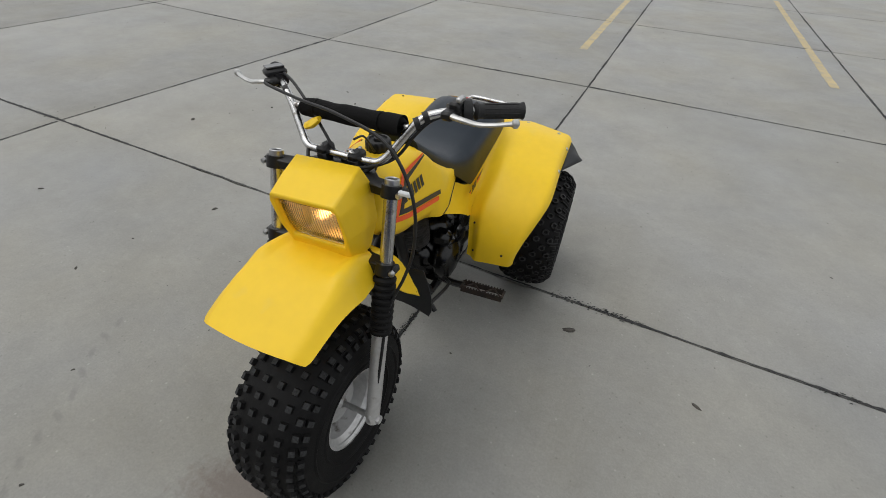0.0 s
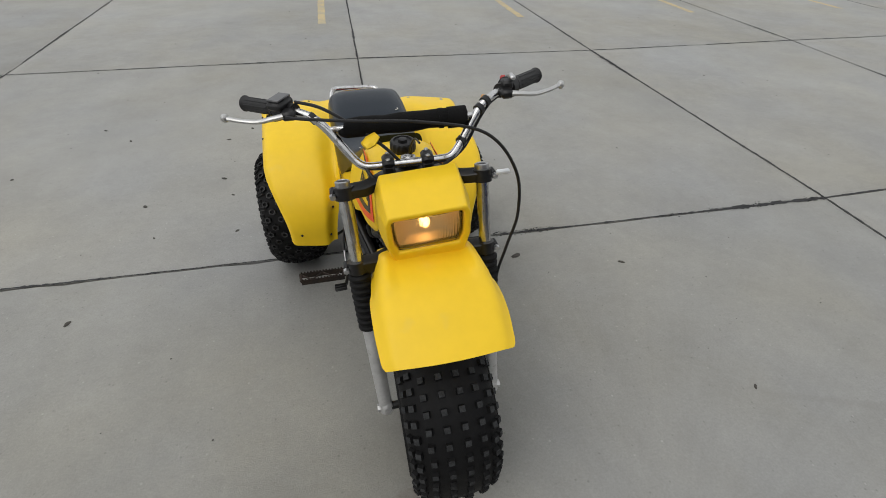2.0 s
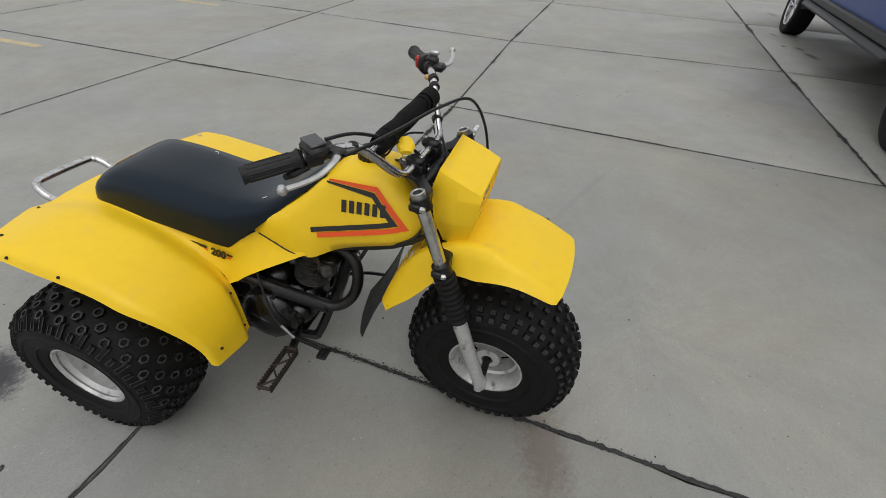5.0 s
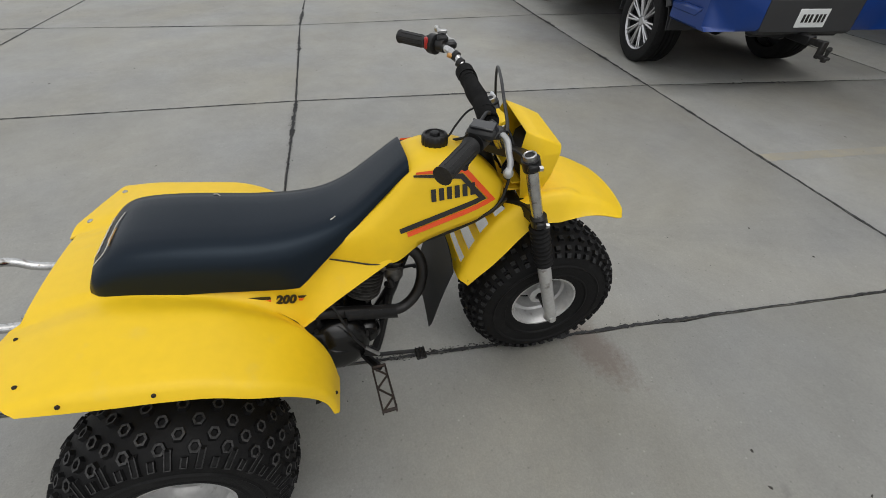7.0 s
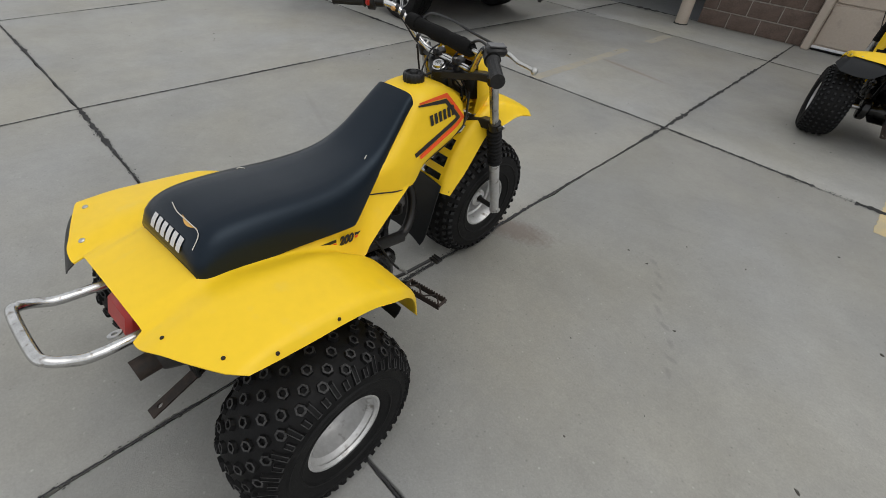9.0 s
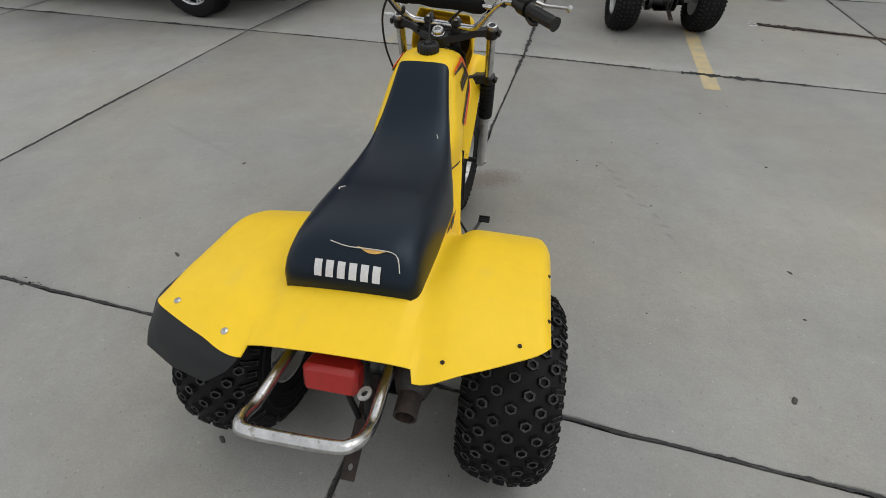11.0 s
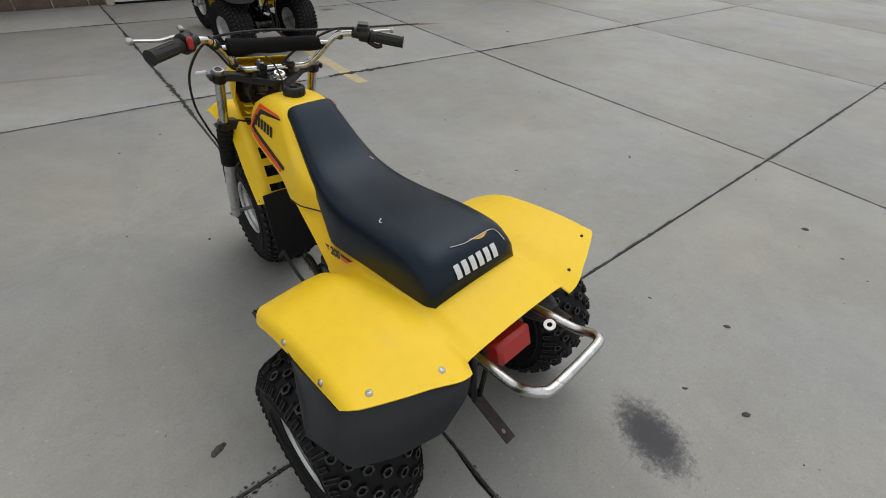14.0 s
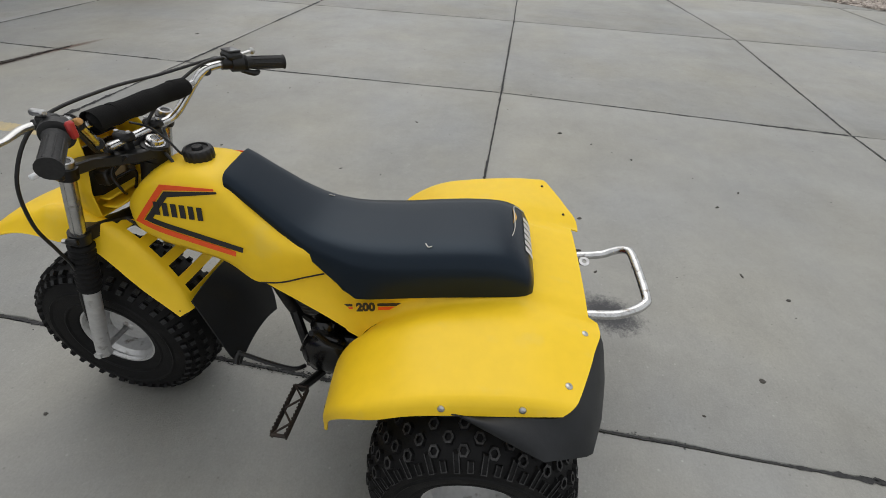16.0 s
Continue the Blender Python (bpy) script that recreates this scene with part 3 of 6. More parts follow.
def rust_flakes():
    """Flakes and mud dried along the rusty streak."""
    r = random.Random(9)
    sh = Shape()
    for _ in range(420):
        t = r.random() ** 1.25
        x, y, e = lerp(-3.10, -4.20, t) + r.gauss(0, 0.02), lerp(-3.245, -3.03, t) + r.gauss(0, 0.022 * (1 - 0.6 * t)), r.uniform(0.006, 0.022) * (1 - 0.55 * t)
        pts = [(x + 1.7 * e * math.cos(a) * r.uniform(0.6, 1.2), y + e * 0.6 * math.sin(a) * r.uniform(0.6, 1.2)) for a in (0, 1.2, 2.5, 3.9, 5.1)]
        sh.loft([[(a, b, 0.0005) for a, b in pts], [(a, b, 0.003 + 0.2 * e) for a, b in pts]])
    part("rust_flakes", sh, RUST, label="dark rusty flakes in a streak on the concrete", kind="stuff", category="debris")


rust_flakes()


def tar_patch(p, q, n, spread, seed, size=0.8):
    """Old tar broken into crumbs along a joint."""
    r = random.Random(seed)
    p, q = Vector(p), Vector(q)
    d = (q - p).normalized()
    s = Vector((-d.y, d.x))
    sh = Shape()
    for _ in range(n):
        c, e = p.lerp(q, r.random()) + s * r.gauss(0, spread), size * r.uniform(0.0015, 0.0075)
        pts = [c + d * (e * 1.5 * math.cos(g) * r.uniform(0.5, 1.3)) + s * (e * 0.8 * math.sin(g) * r.uniform(0.4, 1.2)) for g in (0, 1.2, 2.4, 3.6, 4.9)]
        sh.add([(v.x, v.y, 0.0028) for v in pts], [(0, 1, 2, 3, 4)])
    part("tar_crumbs", sh, TAR, label="crumbled black tar beside the joint", kind="stuff", category="tar")


tar_patch((-0.14, 1.690), (0.30, 1.686), 200, 0.011, 21)
tar_patch((1.0, 1.676), (2.2, 1.664), 220, 0.009, 23)
tar_patch((-0.84, -1.70), (-0.66, -1.70), 60, 0.022, 25)
tar_patch((-2.2, -1.64), (-0.8, -1.70), 160, 0.012, 26)
tar_patch((-0.683, 0.55), (-0.664, 1.25), 420, 0.008, 27, 0.6)
tar_patch((-0.648, 2.05), (-0.639, 2.65), 110, 0.006, 24, 0.6)


# ---- three-wheeler; x ahead, y to the rider's left, z up, from under the rear axle ----
STEER = Matrix.Translation((-0.008, -0.008, 0)) @ turned((1.0, 0, 0.9), (-0.31, 0, 0.95), -3.8) @ turned((1.0, 0, 1.0), (1, 0, 0), 1.2)
RAKE = Vector((0.2855, 0, -0.9584))
TOPS = Matrix.Translation((0, -0.008, 0)) @ STEER


def tyre_profile(R, W, rim):
    """Half tread to bead: points (radius, along) of a balloon tyre."""
    h = W / 2
    return [(rim + 0.004, -h * 0.80), (rim + 0.012, -h * 0.88), (lerp(rim, R, 0.28), -h * 0.97), (lerp(rim, R, 0.50), -h), (lerp(rim, R, 0.70), -h * 0.945), (lerp(rim, R, 0.85), -h * 0.80),
            (lerp(rim, R, 0.945), -h * 0.56), (R - 0.002, -h * 0.28), (R, 0)]


def profile_at(prof, s):
    """Point and outward normal on the full tyre section; s from -1 (bead) to 1 with 0 at the crown."""
    full = prof + [(r, -a) for r, a in reversed(prof[:-1])]
    t = (s + 1) / 2 * (len(full) - 1)
    i = min(int(t), len(full) - 2)
    f = t - i
    r = lerp(full[i][0], full[i + 1][0], f)
    a = lerp(full[i][1], full[i + 1][1], f)
    p, q = full[max(i - 1, 0)], full[min(i + 2, len(full) - 1)]
    dr, da = q[0] - p[0], q[1] - p[1]
    ln = math.hypot(dr, da)
    return r, a, da / ln, -dr / ln


def ring_knob(sh, xf, lx, ly, h):
    """A hollow six-sided tread block with a scuffed rim."""
    out = []
    for k in range(6):
        a = math.pi / 3 * k
        out.append((math.cos(a), math.sin(a)))
    vs = [(x * lx * 1.12, y * ly * 1.12, -0.004) for x, y in out] + [(x * lx, y * ly, h) for x, y in out] + [(x * lx * 0.62, y * ly * 0.62, h) for x, y in out] + [(x * lx * 0.55, y * ly * 0.55, h * 0.25) for x, y in out]
    fs = [(k, (k + 1) % 6, 6 + (k + 1) % 6, 6 + k) for k in range(6)]
    fs2 = [(6 + k, 6 + (k + 1) % 6, 12 + (k + 1) % 6, 12 + k) for k in range(6)]
    fs3 = [(12 + k, 12 + (k + 1) % 6, 18 + (k + 1) % 6, 18 + k) for k in range(6)] + [tuple(range(18, 24))]
    o = len(sh.v)
    sh.add(vs, fs + fs3, 0, xf)
    sh.f += [tuple(i + o for i in q) for q in fs2]
    sh.m += [1] * 6


def u_knob(sh, xf, lx, ly, h):
    """A shoulder block with a scuffed arch on it."""
    block_knob(sh, xf, lx, ly, h * 0.7)
    sh.m[-1] = 0
    w = lx * 0.28
    for x0, x1, y0, y1 in ((-lx * 0.8, -lx * 0.8 + w, -ly, ly * 0.8), (lx * 0.8 - w, lx * 0.8, -ly, ly * 0.8), (-lx * 0.8, lx * 0.8, ly * 0.8 - w, ly * 0.8)):
        sh.add([(x0, y0, h * 0.6), (x1, y0, h * 0.6), (x1, y1, h * 0.6), (x0, y1, h * 0.6), (x0, y0, h), (x1, y0, h), (x1, y1, h), (x0, y1, h)], [(0, 1, 5, 4), (1, 2, 6, 5), (2, 3, 7, 6), (3, 0, 4, 7)], 0, xf)
        o = len(sh.v) - 8
        sh.f.append((o + 4, o + 5, o + 6, o + 7))
        sh.m.append(1)


def block_knob(sh, xf, lx, ly, h):
    b = 0.8
    vs = [(sx * lx, sy * ly, -0.004) for sx, sy in ((-1, -1), (1, -1), (1, 1), (-1, 1))] + [(sx * lx * b, sy * ly * b, h) for sx, sy in ((-1, -1), (1, -1), (1, 1), (-1, 1))]
    o = len(sh.v)
    sh.add(vs, [(0, 1, 5, 4), (1, 2, 6, 5), (2, 3, 7, 6), (3, 0, 4, 7)], 0, xf)
    sh.f.append(tuple(o + k for k in (4, 5, 6, 7)))
    sh.m.append(1)


def settle(sh):
    """Flatten a soft tyre where it meets the ground."""
    sh.v = [(x, y, max(z, 0.001 + 0.1 * (z + 0.03) if z > -0.03 else 0.001)) if z < 0.004 else (x, y, z) for x, y, z in sh.v]
    return sh


def tyre(c, R, W, rim, xf=None):
    """Balloon tyre carcass."""
    prof = tyre_profile(R - 0.012, W, rim)
    sh = Shape().lathe(prof + [(r, -a) for r, a in reversed(prof[:-1])], c, "y", 64, 0, xf)
    return sh


def sidewall_rib(c, R, W, rim, s, xf=None):
    """A raised ring moulded on the sidewall."""
    prof = tyre_profile(R - 0.012, W, rim)
    (r0, a0, _, _), (r1, a1, nr, na), (r2, a2, _, _) = (profile_at(prof, s + d) for d in (-0.02, 0, 0.02))
    return settle(Shape().lathe([(r0, a0), (r1 + nr * 0.004, a1 + na * 0.004), (r2, a2)], c, "y", 64, 0, xf))


def tread(c, R, W, rim, style, xf=None):
    """The moulded tread blocks."""
    sh, r = Shape(), random.Random(3)
    prof = tyre_profile(R - 0.012, W, rim)

    def put(kind, s, ang, lx, ly, h):
        rr, aa, nr, na = profile_at(prof, s)
        p = Vector((c[0] + rr * math.cos(ang), c[1] + aa, c[2] + rr * math.sin(ang)))
        nrm = Vector((nr * math.cos(ang), na, nr * math.sin(ang)))
        m = frame_at(p, nrm, (-math.sin(ang), 0, math.cos(ang)))
        kind(sh, xf @ m if xf else m, lx, ly, h)

    if style == "block":
        n = 42
        for s, lx, ly in ((0.082, 0.0098, 0.0096), (-0.082, 0.0098, 0.0096), (0.235, 0.0098, 0.0096), (-0.235, 0.0098, 0.0096), (0.36, 0.0102, 0.0098), (-0.36, 0.0102, 0.0098), (0.455, 0.0098, 0.0100), (-0.455, 0.0098, 0.0100)):
            for k in range(n):
                put(block_knob, s + r.uniform(-0.006, 0.006), 2 * math.pi * (k + (0.5 if abs(s) > 0.3 else 0.0)) / n, lx, ly, 0.011)
    else:
        n = 24
        for row, s in enumerate((0, 0.13, -0.13, 0.24, -0.24, 0.335, -0.335)):
            for k in range(n):
                put(ring_knob, s, 2 * math.pi * (k + 0.5 * (row in (1, 2, 5, 6))) / n, 0.0140, 0.0160, 0.010)
        for k in range(n * 2):
            for sg in (-1, 1):
                long = k % 2 == 0
                put(u_knob, sg * (0.435 if long else 0.468), 2 * math.pi * (k + 0.5) / (2 * n), 0.0092, (0.026 if long else 0.014) * -sg, 0.008)
    return sh


def rim_shape(c, rim, W, face, xf=None):
    """Deep pressed-steel rim; face: which side the dish opens to (1 or -1)."""
    h = W / 2 * 0.80
    sh = Shape()
    f = face
    dp = 0.45 if xf is None else -0.22
    prof = [(0.0, -f * h * (dp - 0.1)), (0.035, -f * h * (dp - 0.1)), (0.04, -f * h * dp), (rim * 0.66, -f * h * (dp + 0.04)), (rim * 0.76, -f * h * (dp - 0.12)), (rim * 0.83, f * h * 0.2), (rim * 0.86, f * h * 0.25), (rim * 0.88, f * h * 0.78), (rim * 0.97, f * h * 0.9), (rim + 0.004, f * h * 0.98), (rim + 0.010, f * h * 1.0), (rim + 0.010, f * h * 1.06), (rim + 0.002, f * h * 1.06), (rim - 0.004, f * h * 0.97)]
    back = [(rim + 0.010, -f * h * 1.06), (rim + 0.002, -f * h * 1.06), (rim - 0.004, -f * h * 0.97), (rim * 0.95, -f * h * 0.9), (rim * 0.91, -f * h * 0.82), (rim * 0.90, -f * h * 0.50), (rim * 0.82, -f * h * 0.44), (rim * 0.80, f * h * 0.1)]
    sh.lathe(prof, c, "y", 44, 0, xf)
    sh.lathe(back, c, "y", 44, 0, xf)
    for k in range(4):
        a = math.pi / 2 * k + 0.4
        p = Vector((c[0] + 0.045 * math.cos(a), c[1], c[2] + 0.045 * math.sin(a)))
        sh.tube([p + Vector((0, -f * h * dp, 0)), p + Vector((0, -f * h * (dp - 0.16), 0))], 0.008, 6, 1, 0, xf)
    return sh


def tank_side(x, z):
    """Half width of tank and waist."""
    w = min(0.149, 0.149 - 0.27 * (z - 0.741)) - max(0, x - 0.82) ** 2 * 1.6 - max(0, 0.55 - x) * 0.2
    return w


TANK_LOW = ((0.40, 0.688), (0.431, 0.682), (0.598, 0.650), (0.676, 0.680), (0.778, 0.715), (0.881, 0.745), (0.94, 0.772), (0.97, 0.80))
TANK_TOP = ((0.40, 0.77), (0.50, 0.79), (0.60, 0.86), (0.655, 0.914), (0.72, 0.940), (0.78, 0.942), (0.84, 0.930), (0.89, 0.905), (0.935, 0.86), (0.97, 0.812))
SEAT_LOW = ((-0.16, 0.716), (-0.127, 0.715), (0.10, 0.680), (0.335, 0.632), (0.348, 0.641), (0.44, 0.718), (0.658, 0.903), (0.68, 0.918))
SEAT_TOP = ((-0.145, 0.732), (-0.135, 0.768), (-0.11, 0.798), (-0.08, 0.817), (-0.04, 0.825), (0.04, 0.820), (0.13, 0.806), (0.236, 0.788), (0.343, 0.783), (0.443, 0.797), (0.513, 0.829), (0.587, 0.883), (0.645, 0.928), (0.672, 0.946))
SEAT_WIDE = ((-0.145, 0.146), (-0.13, 0.159), (-0.10, 0.166), (0.10, 0.170), (0.28, 0.168), (0.335, 0.163), (0.40, 0.147), (0.45, 0.134), (0.55, 0.109), (0.66, 0.087), (0.70, 0.084))
SEAT_ROUND = ((1.0, 0.0), (0.994, 0.22), (0.974, 0.46), (0.935, 0.67), (0.865, 0.835), (0.75, 0.935), (0.55, 0.983), (0.28, 1.0))


def seat_drop(x):
    """How far the rear of the saddle has sagged."""
    return 0.009 * sm((0.30 - x) / 0.42)


def seat_shape():
    sh, rings = Shape(), []
    N = 46
    for i in range(N + 1):
        x = lerp(-0.140, 0.668, i / N)
        lo, hi, w = along(SEAT_LOW, x) - seat_drop(x), along(SEAT_TOP, x) - seat_drop(x), along(SEAT_WIDE, x)
        hi = max(hi, lo + 0.012)
        ht = hi - lo
        half = []
        for y, z in SEAT_ROUND:
            half.append((w * y, lo + ht * z))
        ring = [(x, y - 0.004, z) for y, z in half] + [(x, -y - 0.004, z) for y, z in reversed(half)]
        rings.append(ring)
    sh.loft(rings)
    return sh


def seat_z(x, y):
    lo, hi, w = along(SEAT_LOW, x) - seat_drop(x), along(SEAT_TOP, x) - seat_drop(x), along(SEAT_WIDE, x)
    t = abs(y + 0.004) / w
    k = along(((0, 1.0),) + tuple(reversed(SEAT_ROUND)), t)
    return lo + (hi - lo) * k


def tank_shape():
    sh, rings = Shape(), []
    N = 40
    for i in range(N + 1):
        x = lerp(0.40, 0.968, i / N)
        lo, hi = along(TANK_LOW, x), along(TANK_TOP, x)
        half = []
        for k in (0, 0.15, 0.35, 0.55, 0.72):
            z = lerp(lo, hi, k)
            half.append((tank_side(x, z) * (1 - (0.20 if k == 0 else 0.045 if k == 0.15 else 0) * sm((x - 0.60) / 0.12)), z))
        ws = tank_side(x, lerp(lo, hi, 0.72))
        for y, z in ((0.94, 0.83), (0.82, 0.92), (0.60, 0.975), (0.3, 0.998)):
            half.append((ws * y, lerp(lo, hi, z)))
        sq = 1.0 if x < 0.90 else math.sqrt(max(0.02, 1 - ((x - 0.90) / 0.0695) ** 2)) * 0.55 + 0.45
        ring = [(x, y * sq, z) for y, z in half] + [(x, -y * sq, z) for y, z in reversed(half)]
        rings.append(ring)
    sh.loft(rings)
    return sh


VALLEY = ((0.368, 0.325), (0.348, 0.412), (0.316, 0.490), (0.260, 0.560), (0.200, 0.605), (0.100, 0.655), (0.0, 0.686), (-0.090, 0.704), (-0.190, 0.700), (-0.288, 0.688))
CREST = ((0.390, 0.316), (0.378, 0.420), (0.342, 0.507), (0.293, 0.564), (0.231, 0.616), (0.150, 0.665), (0.050, 0.692), (-0.055, 0.711), (-0.165, 0.716), (-0.300, 0.690))
SHOULDER = ((0.380, 0.328), (0.370, 0.414), (0.336, 0.492), (0.286, 0.557), (0.221, 0.606), (0.140, 0.648), (0.050, 0.671), (-0.040, 0.687), (-0.124, 0.698), (-0.216, 0.700))
LIP = ((0.368, 0.342), (0.353, 0.412), (0.321, 0.478), (0.272, 0.537), (0.211, 0.578), (0.140, 0.613), (0.045, 0.636), (-0.040, 0.651), (-0.120, 0.667), (-0.192, 0.684))
ROLL = Matrix.Translation((0, -0.003, 0.004)) @ turned((0, 0, 0.69), (1, 0, 0), -2.45) @ turned((0.35, 0, 0.65), (0, 1, 0), -0.95)


def profile_point(prof, u):
    kx = [(i / 9, p[0]) for i, p in enumerate(prof)]
    kz = [(i / 9, p[1]) for i, p in enumerate(prof)]
    return along(kx, u), along(kz, u)


def fender_point(u, v):
    """Rear mudguard: u from the front foot over the wheel to the tail, v from the body outwards."""
    y = along(((0, 0.176), (0.10, 0.204), (0.24, 0.238), (0.45, 0.305), (0.68, 0.378), (0.90, 0.450), (0.96, 0.460), (1, 0.463)), v)
    inner = lerp(0.208, 0.176, sm(u / 0.32))
    y = inner + (y - 0.176) / 0.291 * (lerp(0.394, 0.467, sm(u / 0.5)) - inner)
    up = sm((v - 0.02) / 0.25)
    out = 0.0 if v < 0.25 else (min(1.0, (v - 0.25) / 0.65)) ** 1.32
    lip = sm((v - 0.86) / 0.14) if v > 0.86 else 0.0
    (x0, z0), (x1, z1), (x2, z2), (x3, z3) = (profile_point(p, u) for p in (VALLEY, CREST, SHOULDER, LIP))
    x = lerp(lerp(lerp(x0, x1, up), x2, out), x3, lip)
    z = lerp(lerp(lerp(z0, z1, up), z2, out), z3, lip)
    if u > 0.85:
        z -= 0.006 * math.exp(-((v - 0.15) / 0.14) ** 2) * (u - 0.85) / 0.15
    return (x, y, z)


def valley_z(x):
    for i in range(60):
        a, b = profile_point(VALLEY, i / 60), profile_point(VALLEY, (i + 1) / 60)
        if a[0] >= x >= b[0]:
            return lerp(a[1], b[1], (a[0] - x) / max(1e-6, a[0] - b[0]))
    return VALLEY[-1][1]


def deck_top(x):
    if x < -0.127:
        return lerp(0.690, 0.722, (x + 0.302) / 0.175)
    return along(((-0.127, 0.722), (0.351, 0.645), (0.431, 0.680), (0.598, 0.650)), x)


def wall_point(x, t):
    """Side of the body at x: t from the seat's edge down to the valley beside the mudguard."""
    zt = deck_top(x)
    yt = along(((-0.302, 0.128), (-0.127, 0.140), (0.0, 0.150), (0.30, 0.160), (0.36, 0.155), (0.431, 0.120), (0.598, 0.147)), x)
    if x < 0.316:
        zb, yb = valley_z(x), 0.180
    else:
        k = (x - 0.316) / 0.282
        zb, yb = lerp(0.482, 0.646, k ** 0.95), lerp(0.184, 0.147, k)
    soft = sm((0.22 - x) / 0.25)
    y = lerp(yt, yb, t) - 0.012 * math.sin(math.pi * t) * sm((0.55 - x) / 0.2) * (1 - soft)
    return y, lerp(zt, zb, lerp(t, sm(t), soft))


def skew(p):
    """The rider's left mudguard sits a little ahead of the other and is bent outwards."""
    if p.y <= 0:
        return tuple(p)
    fore = sm((p.x + 0.05) / 0.35)
    return (p.x + 0.010 * fore * sm((p.y - 0.14) / 0.06), p.y + (0.008 + 0.010 * fore) * sm((p.y - 0.28) / 0.16), p.z + 0.008 * fore * sm((p.y - 0.20) / 0.10))


def rear_body_shape():
    """Mudguards, side panels and tail deck, moulded in one with soft valleys."""
    sh = Shape()
    u0 = next(k / 400 for k in range(400) if profile_point(VALLEY, k / 400)[0] <= 0.27)
    rows, M, N = [], 20, 64
    levels = [0.97] + [1 - j / 9 for j in range(1, 10)]
    for i in range(N + 1):
        u = u0 * i / M if i < M else lerp(u0, 1, (i - M) / (N - M))
        half = [Vector(fender_point(u, 1 - j / 26)) for j in range(27)]
        x = lerp(0.600, profile_point(VALLEY, u0)[0], i / M) if i < M else profile_point(VALLEY, u)[0]
        half += [Vector((x, y, z)) for y, z in (wall_point(x, t) for t in levels)]
        half += [Vector((x, half[-1].y * k, deck_top(x) + 0.004 * (1 - k * k))) for k in (0.6, 0.2)]
        rows.append(half)
    for _ in range(14):
        for i, row in enumerate(rows):
            wr = sm((i - M) / 12)
            old = [p.copy() for p in row]
            for j in range(17, 36):
                row[j] = old[j].lerp((old[j - 1] + old[j + 1]) / 2, 0.5 * wr * max(0, 1 - abs(j - 26) / 10))
    for i, row in enumerate(rows):
        reach = max(0, (i - N + 7) / 7) ** 1.5
        for j in range(26):
            v = 1 - j / 26
            row[j].x -= 0.024 * reach * sm(v / 0.035) * (1 - sm((v - 0.05) / 0.40))
            row[j].z -= 0.010 * reach * sm(v / 0.035) * (1 - sm((v - 0.05) / 0.25))
    full = [[skew(p) for p in row] + [(p.x, -p.y, p.z) for p in reversed(row)] for row in rows]
    last = len(full[0]) - 2
    open_front = {(i, j) for i in range(M) for j in [26, last - 26] + list(range(36, last - 35))}
    sh.sheet(full, 0.004, open_front, 0, ROLL)
    return sh


def fender_spot(u, v, sg):
    """A place and outward normal on the mudguard."""
    p, a, b = Vector(fender_point(u, v)), Vector(fender_point(min(1, u + 0.01), v)), Vector(fender_point(u, min(1, v + 0.01)))
    n = (a - p).cross(b - p)
    if n.z < 0 and abs(n.z) > abs(n.x) * 0.2 or (abs(n.z) <= abs(n.x) * 0.2 and n.x < 0):
        n = -n
    return ROLL @ Vector(skew(Vector((p.x, p.y * sg, p.z)))), (ROLL.to_3x3() @ Vector((n.x, n.y * sg, n.z))).normalized()


def ribbon(points, w0, w1, side, lift=0.0022):
    """A printed stripe on the tank: between offsets w0 and w1 inside a bent line of (x, z)."""
    def offset(i, w):
        p = Vector(points[i])
        dirs = []
        if i > 0:
            dirs.append((Vector(points[i]) - Vector(points[i - 1])).normalized())
        if i < len(points) - 1:
            dirs.append((Vector(points[i + 1]) - Vector(points[i])).normalized())
        ns = [Vector((d.y, -d.x)) for d in dirs]
        n = sum(ns, Vector((0, 0)))
        n.normalize()
        return p + n * (w / max(0.5, n.dot(ns[0])) * (0.38 if i == 0 else 1.0))
    sh = Shape()
    for i in range(len(points) - 1):
        a0, a1, b0, b1 = offset(i, w0), offset(i, w1), offset(i + 1, w0), offset(i + 1, w1)
        rows = []
        for k in range(9):
            row = []
            for j in range(3):
                p = a0.lerp(b0, k / 8).lerp(a1.lerp(b1, k / 8), j / 2)
                row.append((p.x, side * (tank_side(p.x, p.y) + lift), p.y))
            rows.append(row)
        sh.sheet(rows, 0.0008)
    return sh


def text_shape(body, size):
    cu = bpy.data.curves.new("digits", "FONT")
    cu.body, cu.size, cu.extrude, cu.align_x, cu.align_y, cu.offset = body, size, 0.0004, "CENTER", "CENTER", 0.0022
    cu.shear = 0.2
    ob = bpy.data.objects.new("digits", cu)
    scene.collection.objects.link(ob)
    bpy.context.view_layer.update()
    me = bpy.data.meshes.new_from_object(ob.evaluated_get(bpy.context.evaluated_depsgraph_get()))
    sh = Shape()
    sh.add([tuple(v.co) for v in me.vertices], [tuple(p.vertices) for p in me.polygons])
    bpy.data.objects.remove(ob)
    bpy.data.meshes.remove(me)
    return sh


def moved(sh, m):
    sh.v = [tuple(m @ Vector(p)) for p in sh.v]
    return sh


